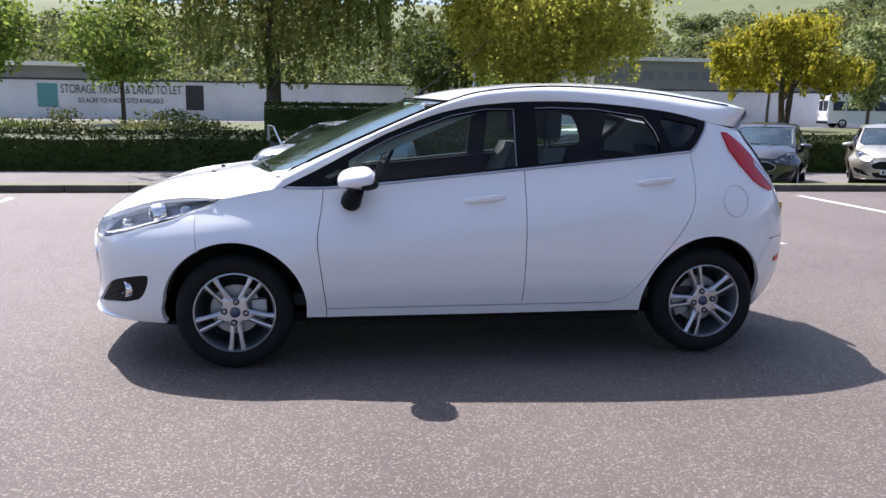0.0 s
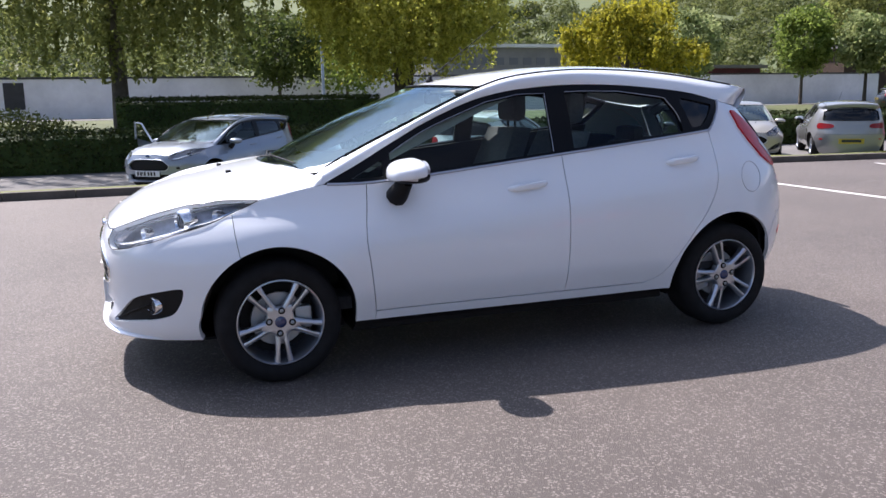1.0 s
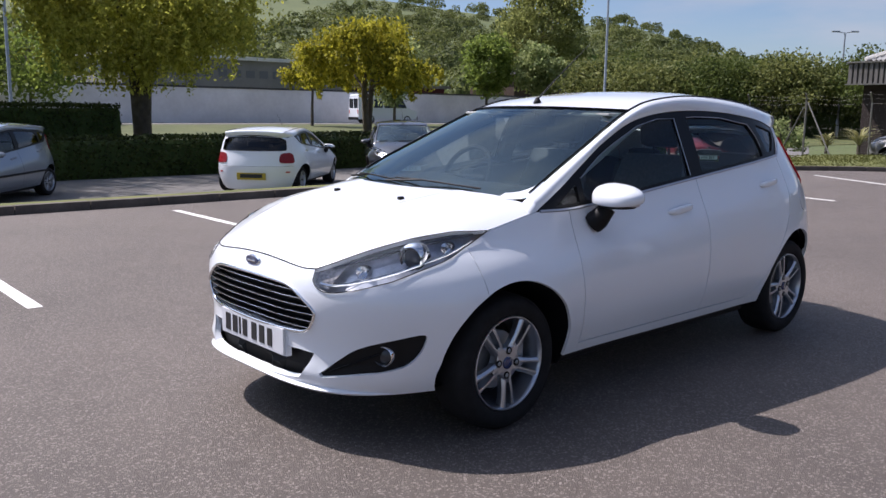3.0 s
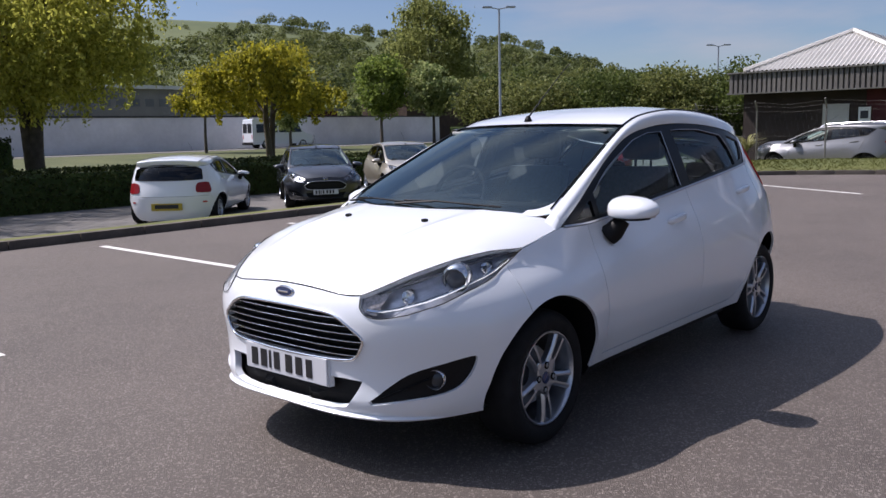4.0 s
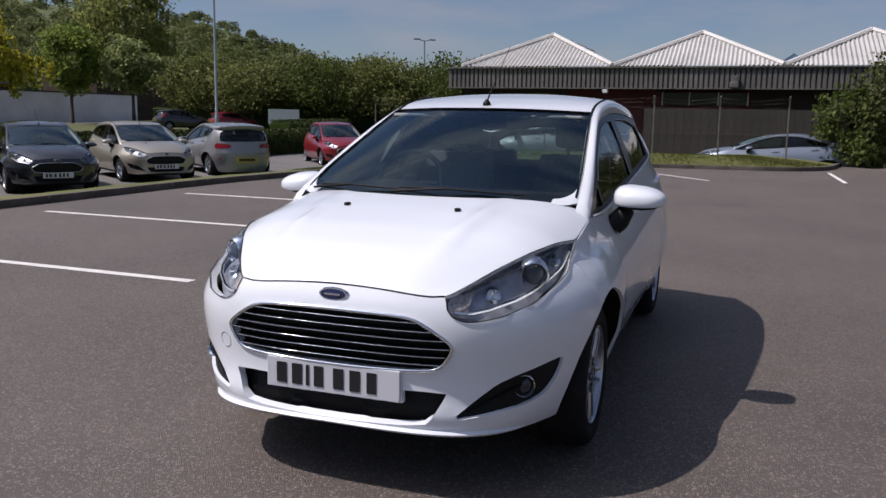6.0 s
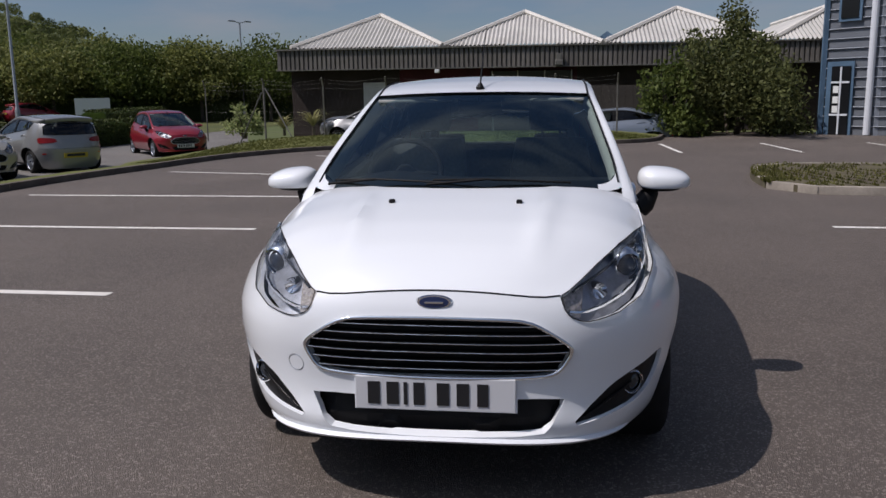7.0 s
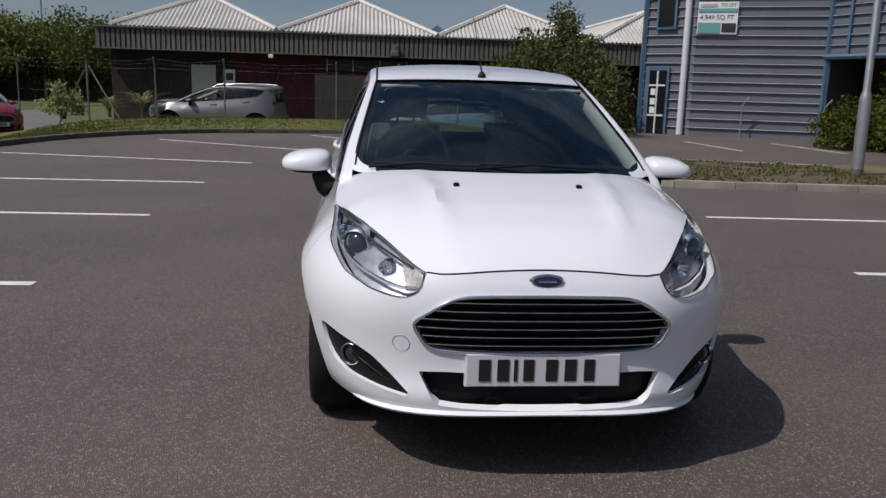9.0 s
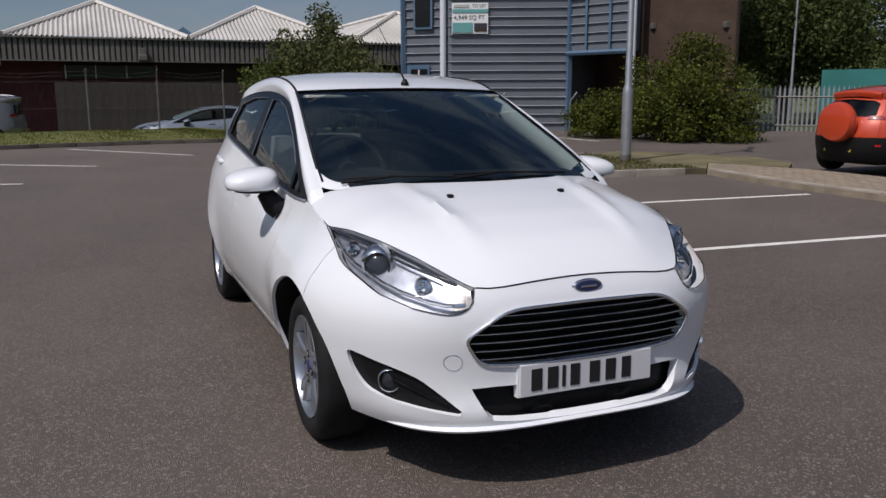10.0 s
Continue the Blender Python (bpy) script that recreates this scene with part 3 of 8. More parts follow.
def slat_face(a, b, z0, z1, pitch=0.36, name="cladding_sheet"):
    """Horizontal ribbed cladding between two plan points."""
    a, b = Vector((*a, 0)), Vector((*b, 0))
    d = (b - a).normalized()
    n = Vector((d.y, -d.x, 0))
    if n.dot(Vector((-4, 1, 0)) - a) < 0:
        n = -n
    z, ob = z0, None
    while z < z1 - 0.05:
        h = min(pitch, z1 - z)
        bm = bmesh.new()
        rows = []
        for dz, out in ((0, 0.0), (h * 0.78, 0.0), (h * 0.85, 0.055), (h * 0.95, 0.055), (h - 0.004, 0.0)):
            rows.append([tuple(a + n * out + Vector((0, 0, z + dz))), tuple(b + n * out + Vector((0, 0, z + dz)))])
        grid_mesh(bm, rows)
        ob = part(name, bm, SLAT, unit)
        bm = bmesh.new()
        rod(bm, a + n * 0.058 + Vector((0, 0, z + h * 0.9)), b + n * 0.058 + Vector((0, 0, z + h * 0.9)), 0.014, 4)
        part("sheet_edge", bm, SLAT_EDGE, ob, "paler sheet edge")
        z += pitch
    return n


def post_at(name, p, z0, z1, w, mat, label=""):
    return part(name, boxes(((p[0] - w, p[1] - w, z0), (p[0] + w, p[1] + w, z1))), mat, unit, label)


UL, UP, UR, UO = (25.0, -9.25), (23.95, -10.3), (21.95, -14.35), (19.5, -15.25)
TOPZ = 8.2
nl = slat_face(UL, UP, 0.0, TOPZ, 0.31)
nm = slat_face(UP, UR, 0.0, TOPZ, 0.31)
no = slat_face(UR, UO, 2.80, TOPZ, 0.31)
bm = bmesh.new()
body = [UL, UP, UR, (24.5, -18.0), (30, -12)]
f = bm.faces.new([bm.verts.new((x + 0.05, y - 0.02, 0)) for x, y in body])
r = bmesh.ops.extrude_face_region(bm, geom=[f])
bmesh.ops.translate(bm, verts=[v for v in r["geom"] if isinstance(v, bmesh.types.BMVert)], vec=(0, 0, TOPZ))
bmesh.ops.recalc_face_normals(bm, faces=bm.faces)
o = part("core", bm, SLAT, unit)
o.location = (0.12, -0.04, 0)
bm = bmesh.new()
over = [UR, UO, (22, -19.0), (25, -17)]
f = bm.faces.new([bm.verts.new((x, y, 2.78)) for x, y in over])
r = bmesh.ops.extrude_face_region(bm, geom=[f])
bmesh.ops.translate(bm, verts=[v for v in r["geom"] if isinstance(v, bmesh.types.BMVert)], vec=(0, 0, TOPZ - 2.8))
bmesh.ops.recalc_face_normals(bm, faces=bm.faces)
o = part("overhang", bm, SLAT, unit)
o.location = (0.06, -0.12, 0)
bm = bmesh.new()
rod(bm, (UP[0] - 0.12, UP[1] - 0.02, 0.02), (UP[0] - 0.12, UP[1] - 0.02, TOPZ), 0.11, 12)
part("downpipe", bm, PIPE_WHITE, unit, "white round downpipe")
bm = bmesh.new()
rod(bm, (UO[0] - 0.15, UO[1] + 0.02, 0.6), (UO[0] - 0.15, UO[1] + 0.02, TOPZ), 0.11, 12)
part("downpipe", bm, PIPE_WHITE, unit, "white round downpipe")
post_at("corner_trim", (UL[0] - 0.05, UL[1] + 0.03), 0, TOPZ, 0.07, BLUE_TRIM, "blue corner trim")
post_at("corner_trim", (UP[0] - 0.1, UP[1] - 0.28), 0, TOPZ, 0.07, SLAT_EDGE)
post_at("corner_trim", (UR[0] - 0.07, UR[1]), 0, TOPZ, 0.075, BLUE_TRIM, "blue corner trim")
d = (Vector(UO) - Vector(UR))
bm = bmesh.new()
rod(bm, (UR[0] - 0.05, UR[1] + 0.1, 2.72), (UO[0] - 0.05, UO[1] + 0.1, 2.72), 0.09, 6)
part("soffit_trim", bm, BLUE_TRIM, unit)
# door and window in the narrow face
dl = (Vector(UP) - Vector(UL))


def on_left(s, out, z):
    p = Vector(UL) + dl * s
    return (p.x + nl.x * out, p.y + nl.y * out, z)


def face_quad(s0, s1, z0, z1, out, thick=0.05):
    bm = bmesh.new()
    pts = [on_left(s0, out, z0), on_left(s1, out, z0), on_left(s1, out, z1), on_left(s0, out, z1)]
    f = bm.faces.new([bm.verts.new(p) for p in pts])
    r = bmesh.ops.extrude_face_region(bm, geom=[f])
    bmesh.ops.translate(bm, verts=[v for v in r["geom"] if isinstance(v, bmesh.types.BMVert)], vec=nl * thick)
    bmesh.ops.recalc_face_normals(bm, faces=bm.faces)
    return bm


part("door_frame", face_quad(0.12, 0.72, 0.0, 2.35, 0.06), BLUE_TRIM, unit, "blue door frame")
part("door", face_quad(0.24, 0.66, 0.0, 2.2, 0.10), WIN_DARK, unit, "dark glazed entrance door")
for z in (0.72, 1.02, 1.35):
    part("door_notice", face_quad(0.30, 0.42, z, z + 0.22, 0.152, 0.01), SIGN_WHITE, unit)
part("door_bar", face_quad(0.44, 0.475, 0.02, 2.18, 0.152, 0.03), PIPE_WHITE, unit, "white door stile")
for z in (0.62, 1.66):
    part("door_bar", face_quad(0.25, 0.65, z, z + 0.06, 0.152, 0.028), PIPE_WHITE, unit)
part("window_frame", face_quad(0.3, 0.8, 3.6, 5.3, 0.07), BLUE_TRIM, unit)
part("window", face_quad(0.36, 0.74, 3.7, 5.2, 0.10), WIN_DARK, unit, "tall dark upstairs window")
# second-storey windows and upright trims on the overhang face
def on_over(s0, s1, z0, z1, out, thick=0.04):
    p, q = Vector(UR) + d * s0, Vector(UR) + d * s1
    bm = bmesh.new()
    f = bm.faces.new([bm.verts.new((v.x + no.x * out, v.y + no.y * out, z)) for v, z in ((p, z0), (q, z0), (q, z1), (p, z1))])
    r = bmesh.ops.extrude_face_region(bm, geom=[f])
    bmesh.ops.translate(bm, verts=[v for v in r["geom"] if isinstance(v, bmesh.types.BMVert)], vec=no * thick)
    bmesh.ops.recalc_face_normals(bm, faces=bm.faces)
    return bm


for s0 in (0.30, 0.68):
    part("upright_trim", on_over(s0, s0 + 0.035, 2.8, TOPZ, 0.062), BLUE_TRIM, unit)
for s0, s1 in ((0.05, 0.29), (0.74, 0.95)):
    part("window_frame", on_over(s0, s1, 4.56, 5.9, 0.062), BLUE_TRIM, unit)
    part("window", on_over(s0 + 0.035, s1 - 0.035, 4.64, 5.8, 0.075), WIN_DARK, unit, "small dark window with blue surround")
# letting board
board = empty("letting_board", Matrix.Identity(4), "white and teal letting board fixed to the cladding", "sign")
pm, dm = Vector(UP), (Vector(UR) - Vector(UP))


def on_main(s, out, z):
    p = pm + dm * s
    return Vector((p.x + nm.x * out, p.y + nm.y * out, z))


turn = Matrix((( dm.normalized().x, 0, nm.x, 0), (dm.normalized().y, 0, nm.y, 0), (0, 1, 0, 0), (0, 0, 0, 1)))


def on_board(name, s0, s1, z0, z1, out, mat):
    L = dm.length
    bm = boxes(((0, 0, 0), ((s1 - s0) * L, z1 - z0, 0.02)))
    ob = part(name, bm, mat, board)
    ob.matrix_basis = Matrix.Translation(on_main(s0, out, z0)) @ turn
    return ob


on_board("sheet", 0.085, 0.37, 3.42, 4.48, 0.09, SIGN_WHITE)
on_board("panel", 0.09, 0.25, 3.46, 3.80, 0.112, SIGN_TEAL)
on_board("picture", 0.26, 0.36, 3.50, 3.78, 0.112, SIGN_INK)
on_board("picture_edge", 0.265, 0.355, 3.52, 3.62, 0.133, BRICK_BROWN)
on_board("heading_bar", 0.09, 0.365, 4.14, 4.26, 0.112, SIGN_TEAL)
on_board("heading_strip", 0.10, 0.22, 4.32, 4.42, 0.112, ROOF_SHEET)
for txt, sz, s, z in (("TO LET", 0.15, 0.245, 4.32), ("4,949 SQ FT", 0.215, 0.10, 3.90)):
    w = wording("text", txt, sz, SIGN_INK, board, Matrix.Translation(on_main(s, 0.115, z)) @ turn)
# brick stair tower
tower = empty("brick_tower", Matrix.Identity(4), "tall plain brown brick stair tower", "building")
bm = bmesh.new()
f = bm.faces.new([bm.verts.new((x, y, 0)) for x, y in ((19.9, -15.9), (17.36, -17.79), (24.5, -24.2), (27, -20))])
r = bmesh.ops.extrude_face_region(bm, geom=[f])
bmesh.ops.translate(bm, verts=[v for v in r["geom"] if isinstance(v, bmesh.types.BMVert)], vec=(0, 0, 7.4))
bmesh.ops.recalc_face_normals(bm, faces=bm.faces)
part("wall", bm, BRICK_BROWN, tower)
part("corner_trim", boxes(((17.31, -17.85, 0), (17.38, -17.76, 7.4))), BRICK_DARK, tower)
for p, z in (((19.52, -16.13), 3.45), ((17.62, -17.55), 3.4)):
    part("wall_lamp", boxes(((p[0] - 0.08, p[1] - 0.10, z), (p[0] + 0.08, p[1] + 0.06, z + 0.2)), bevel=0.02), STEEL_DARK, tower)
part("wall", boxes(((21.7, -16.9, 0), (24.4, -16.6, 2.9))), BRICK_BROWN, tower, "brown brick wall under the overhang")


# ---- far sheds behind the white wall ----
def shed(x0, y0, x1, y1, z1, name, label, wallmat, roofmat, stripes=0):
    e = empty(name, Matrix.Identity(4), label, "building")
    part("wall", boxes(((x0, y0, -0.5), (x1, y1, z1))), wallmat, e)
    part("roof", boxes(((x0 - 0.5, y0 - 0.6, z1), (x1 + 0.5, y1, z1 + 0.35))), roofmat, e)
    for k in range(stripes):
        x = x0 + (x1 - x0) * (k + 0.3) / stripes
        part("window", boxes(((x, y0 - 0.06, z1 - 1.75), (x + (x1 - x0) / stripes * 0.62, y0 - 0.01, z1 - 1.0))), SHED_PANE, e)
    return e


SHED_GREY = material("shed_sheet", (0.17, 0.165, 0.16), 0.7, vary=0.15, scale=0.4)
SHED_ROOF = material("pale_roof_sheet", (0.52, 0.52, 0.51), 0.6, vary=0.12, scale=0.8)
SHED_PANE = material("shed_pane", (0.10, 0.105, 0.115), 0.3)
shed(27, 76, 52, 92, 6.2, "warehouse", "grey warehouse with a pale flat roof and windows", SHED_GREY, SHED_ROOF, 16)
shed(-30, 70, -19.5, 80, 4.3, "warehouse", "small pale grey shed behind the wall", SHED_GREY, ROOF_EDGE, 0)
shed(56, 72, 64, 80, 3.9, "brick_house", "low red brick house behind the wall", BRICK_RED, FASCIA, 3)
shed(74, 70, 92, 78, 6.0, "brick_house", "row of brown roofed houses below the hill", BRICK_BROWN, FASCIA, 5)


# ---- plants ----
def leaf_mesh(name, centres, size, mat, parent, seed, flat=0.0, hang=0.0):
    """One mesh of many small leaves, each a bent quad."""
    rng = np.random.default_rng(seed)
    c = np.asarray(centres, float)
    n = len(c)
    a = rng.normal(size=(n, 3))
    a[:, 2] *= (1 - flat)
    a[:, 2] -= hang * 2
    a /= np.linalg.norm(a, axis=1)[:, None]
    b = np.cross(a, rng.normal(size=(n, 3)))
    b /= np.linalg.norm(b, axis=1)[:, None] + 1e-9
    s = size * rng.uniform(0.6, 1.35, (n, 1))
    v = np.stack([c - a * s, c + b * s * 0.55, c + a * s, c - b * s * 0.55], 1).reshape(-1, 3)
    f = np.arange(4 * n).reshape(-1, 4)
    me = bpy.data.meshes.new(name)
    me.from_pydata(v.tolist(), [], f.tolist())
    me.materials.append(mat)
    ob = new(name, me)
    ob.parent = parent
    return ob


def tree(name, at, top, crown_r, crown_lo, trunk_r, mat, label, n=5000, leaf=0.13, droop=0.0, seed=0, lean=0.0, stems=1, clumps=70, squash=1.0, core=0.45, dome=False, spread=0.20):
    """Tapered trunk, limbs that reach into the crown, and a ragged crown of leaf clumps."""
    rng = np.random.default_rng(seed)
    z0 = float(ground_z(*at))
    e = empty(name, Matrix.Translation((at[0], at[1], z0)), label, "tree")
    top, crown_lo = top - z0, crown_lo - z0
    mid, half = (top + crown_lo) / 2, (top - crown_lo) / 2
    bm = bmesh.new()
    ends = []
    for s in range(stems):
        ang = 2 * math.pi * s / stems + 0.6
        k = 0.0 if stems == 1 else 0.32 * crown_r
        pts = [Vector((0, 0, -0.3)), Vector((0.1 * k * math.cos(ang), 0.1 * k * math.sin(ang), crown_lo * 0.5))]
        for q in (0.35, 0.7, 1.0):
            pts.append(Vector((math.cos(ang) * k * q + lean * q + rng.normal(0, 0.08), math.sin(ang) * k * q + rng.normal(0, 0.08), crown_lo + (mid + half * 0.55 - crown_lo) * q)))
        tube(bm, pts, [trunk_r * 1.25, trunk_r * 0.95, trunk_r * 0.7, trunk_r * 0.45, trunk_r * 0.15], 9)
        ends.append(pts)
    for k in range(11):
        pts = ends[k % stems]
        f = rng.uniform(0.25, 0.95)
        i = 1 + f * 2.6
        p = pts[int(i)].lerp(pts[min(int(i) + 1, 4)], i % 1)
        a = rng.uniform(0, 6.28)
        r = crown_r * rng.uniform(0.5, 0.85)
        q = Vector((math.cos(a) * r, math.sin(a) * r, mid + half * rng.uniform(-0.35, 0.6)))
        m = p.lerp(q, 0.55) + Vector((0, 0, 0.18 * r))
        tube(bm, [p, m, q], [trunk_r * 0.33, trunk_r * 0.2, 0.012], 6)
    part("trunk", bm, BARK, e, smooth=60)
    cs = []
    tries = 0
    while len(cs) < clumps and tries < clumps * 30:
        tries += 1
        d = rng.normal(size=3)
        d /= np.linalg.norm(d)
        if dome:
            d[2] = abs(d[2]) * 1.25 - 0.25
        rr = rng.uniform(core, 1.0) ** 0.6
        wob = 1 + 0.28 * noise.noise(Vector((d[0] * 1.7 + seed, d[1] * 1.7, d[2] * 1.7)))
        cs.append((d[0] * crown_r * rr * wob, d[1] * crown_r * rr * wob, mid + d[2] * half * rr * wob * squash))
    cs = np.array(cs)
    pick = rng.integers(0, len(cs), n)
    spread = spread * crown_r
    off = np.clip(rng.normal(0, 1, (n, 3)), -1.7, 1.7) * spread * np.array([1, 1, 0.75])
    pts = cs[pick] + off
    if droop:
        # hanging strands below the clumps
        m = int(n * 0.55)
        strand = rng.integers(0, len(cs) * 4, m)
        sx = rng.normal(0, spread * 0.9, (len(cs) * 4, 2))
        ln = rng.uniform(0.3, 1.0, len(cs) * 4) * droop
        t = rng.uniform(0, 1, m)
        base = cs[strand % len(cs)]
        pts[:m, 0] = base[:, 0] + sx[strand, 0] + rng.normal(0, 0.06, m)
        pts[:m, 1] = base[:, 1] + sx[strand, 1] + rng.normal(0, 0.06, m)
        pts[:m, 2] = base[:, 2] + 0.3 - t * ln[strand]
        pts[:, 2] = np.maximum(pts[:, 2], crown_lo - droop * 0.6 + rng.uniform(0, 0.4, n))
    leaf_mesh("crown", pts, leaf, mat, e, seed + 1, hang=0.5 if droop else 0.0)
    return e


def shrub(name, at, size, mat, label, n=2500, leaf=0.06, seed=0, z0=None, ragged=0.4):
    """A woody bush: many stems and ragged clumps of leaves."""
    rng = np.random.default_rng(seed)
    z = float(ground_z(*at)) if z0 is None else z0
    e = empty(name, Matrix.Translation((at[0], at[1], z)), label, "bush")
    bm = bmesh.new()
    for k in range(9):
        a = rng.uniform(0, 6.28)
        q = Vector((math.cos(a) * size[0] * 0.3, math.sin(a) * size[1] * 0.3, size[2] * rng.uniform(0.5, 0.85)))
        tube(bm, [(q.x * 0.15, q.y * 0.15, -0.1), tuple(q * 0.55), tuple(q)], [0.05, 0.035, 0.01], 6)
    part("stem", bm, BARK, e)
    m = 70
    d = rng.normal(size=(m, 3))
    d /= np.linalg.norm(d, axis=1)[:, None]
    d[:, 2] = np.abs(d[:, 2])
    wob = np.array([1 + ragged * noise.noise(Vector((v[0] * 2.3 + seed, v[1] * 2.3, v[2] * 2.3))) for v in d])
    half = np.array([size[0] / 2, size[1] / 2, size[2]])
    centres = d * (rng.uniform(0.35, 0.9, m) ** 0.5 * wob)[:, None] * half
    low = rng.random(m) < 0.3
    centres[low, 2] = rng.uniform(0.1, 0.5, low.sum()) * size[2]
    pick = rng.integers(0, m, n)
    pts = centres[pick] + np.clip(rng.normal(0, 1, (n, 3)), -1.8, 1.8) * 0.13 * half * np.array([1, 1, 0.6])
    pts[:, 2] = np.maximum(pts[:, 2], rng.uniform(0.02, 0.3, n))
    leaf_mesh("leaves", pts, leaf, mat, e, seed + 3)
    return e


def hedge(name, x0, x1, y0, y1, z0, z1, label, n, mat, seed):
    """Clipped hedge: dark inner mass with leaves over its faces."""
    rng = np.random.default_rng(seed)
    e = empty(name, Matrix.Translation(((x0 + x1) / 2, (y0 + y1) / 2, z0)), label, "hedge")
    L, W, H = x1 - x0, y1 - y0, z1 - z0
    bm = bmesh.new()
    k = max(4, int(L / 0.6))
    rows = []
    for i in range(k + 1):
        x = -L / 2 + L * i / k
        w = W / 2 - 0.08 + 0.05 * lump(x + x0, 1.0, 0.9)
        h = H - 0.08 + 0.04 * lump(x + x0, 5.0, 0.7)
        rows.append([(x, -w, 0), (x, -w * 1.02, h * 0.5), (x, -w * 0.95, h - 0.08), (x, -w * 0.7, h), (x, w * 0.7, h), (x, w * 0.95, h - 0.08), (x, w, 0)])
    grid_mesh(bm, rows)
    bmesh.ops.recalc_face_normals(bm, faces=bm.faces)
    part("inner_mass", bm, LEAF_DARK, e)
    x = rng.uniform(-L / 2, L / 2, n)
    u = rng.uniform(0, H + W * 0.9, n)
    front = u < H
    y = np.where(front, -W / 2 + rng.normal(0, 0.035, n), -W / 2 + (u - H))
    z = np.where(front, u, H + rng.normal(0, 0.03, n))
    leaf_mesh("leaves", np.stack([x, y, z], 1), 0.045, mat, e, seed + 1)
    return e


hedge("hedge", -30, 2.6, 16.55, 17.75, -0.36, 0.61, "long low clipped dark green hedge", 30000, LEAF_HEDGE, 3)
hedge("hedge", 2.6, 9.2, 16.8, 17.9, -0.36, 0.60, "low clipped dark green hedge behind a white car", 5000, LEAF_HEDGE, 8)
hedge("hedge", 9.2, 32, 16.55, 17.75, -0.36, 0.64, "long clipped dark green hedge behind the parked cars", 20000, LEAF_HEDGE, 5)
far_hedge = hedge("hedge", -16, 16, -0.6, 0.6, -0.3, 0.95, "dark clipped hedge along the far road", 16000, LEAF_HEDGE, 6)
far_hedge.matrix_basis = Matrix.Translation((47.0, 25.9, -0.3)) @ Matrix.Rotation(radians(19.5), 4, "Z")
belt_hedge = hedge("hedge", -17, 17, -0.7, 0.7, 0.0, 2.0, "tall dark hedge behind the belt of trees", 9000, LEAF_HEDGE, 7)
belt_hedge.matrix_basis = Matrix.Translation((59.5, 29.0, -0.3)) @ Matrix.Rotation(radians(-64), 4, "Z")
hedge("hedge", -2.2, 5.3, 20.2, 21.8, -0.36, 1.36, "tall clipped dark green hedge block", 9000, LEAF_HEDGE, 4)
shrub("shrub", (-12.0, 23.0), (7.5, 3.0, 1.60), LEAF_BELT, "broad rounded green shrub behind the hedge", 14000, 0.055, 21, ragged=0.15)
shrub("shrub", (-5.6, 23.0), (5.8, 3.0, 1.45), LEAF_BELT_BLOSSOM, "rounded shrub with pale young leaves", 10000, 0.055, 22, ragged=0.15)
shrub("shrub", (-18.5, 24.0), (6.5, 3.0, 1.60), LEAF_BELT, "broad rounded green shrub behind the hedge", 9000, 0.055, 23, ragged=0.15)
shrub("shrub", (-9.0, 24.4), (4.0, 2.4, 1.55), LEAF_BUSH, "low rounded dark shrub behind the hedge", 4500, 0.06, 24)

tree("birch_tree", (-2.1, 24.8), 12.5, 5.6, 3.7, 0.27, LEAF_BIRCH, "tall weeping birch with a dark trunk", 92000, 0.085, 3.0, 31, clumps=230)
tree("willow_tree", (6.67, 22.1), 7.3, 3.2, 2.3, 0.21, LEAF_WILLOW, "broad yellow-green tree with a forked leaning trunk", 70000, 0.066, 1.2, 32, stems=3, clumps=120)
tree("golden_tree", (15.9, 23.06), 4.55, 2.45, 1.0, 0.14, LEAF_GOLD, "spreading umbrella-shaped tree with hanging golden blossom", 21000, 0.077, 1.25, 33, stems=2, clumps=34, dome=True, spread=0.15)
tree("golden_tree", (28.9, 46.8), 5.4, 1.7, 2.6, 0.10, LEAF_GOLD, "small slim tree with golden blossom before the white wall", 5000, 0.12, 0.8, 44, clumps=34)
tree("young_tree", (-11.5, 46.0), 7.4, 2.9, 2.4, 0.13, LEAF_GREEN, "round young green tree in front of the white wall", 5200, 0.16, 0, 34)
tree("young_tree", (-18.2, 43.0), 7.2, 2.9, 2.4, 0.13, LEAF_GREEN, "round young green tree in front of the white wall", 5200, 0.16, 0, 35)
tree("young_tree", (7.3, 50.5), 6.9, 2.6, 2.2, 0.12, LEAF_BELT, "dark leaved young tree in front of the white wall", 5200, 0.16, 0, 36)
tree("young_tree", (12.2, 52.5), 6.4, 3.0, 1.8, 0.10, LEAF_GREEN, "slim young tree in front of the white wall", 3600, 0.16, 0, 37)
tree("young_tree", (36.0, 46.5), 7.2, 1.8, 2.1, 0.11, LEAF_BLOSSOM, "young tree in pale blossom", 4800, 0.16, 0, 38)
tree("young_tree", (50.4, 51.2), 8.1, 2.1, 2.6, 0.14, LEAF_GREEN, "round young green tree in front of the white wall", 6000, 0.18, 0, 39)
tree("young_tree", (53.5, 47.6), 7.4, 1.9, 2.9, 0.14, LEAF_BLOSSOM, "young tree in pale blossom", 6000, 0.18, 0, 40)
tree("young_tree", (59.0, 45.0), 6.4, 1.9, 2.3, 0.14, LEAF_DARK, "dark leaved young tree", 4600, 0.18, 0, 41)
tree("birch_tree", (70.5, 62.5), 16.8, 4.6, 4.6, 0.3, LEAF_BIRCH, "tall airy birch far behind the wall", 26000, 0.17, 2.4, 42, clumps=110)
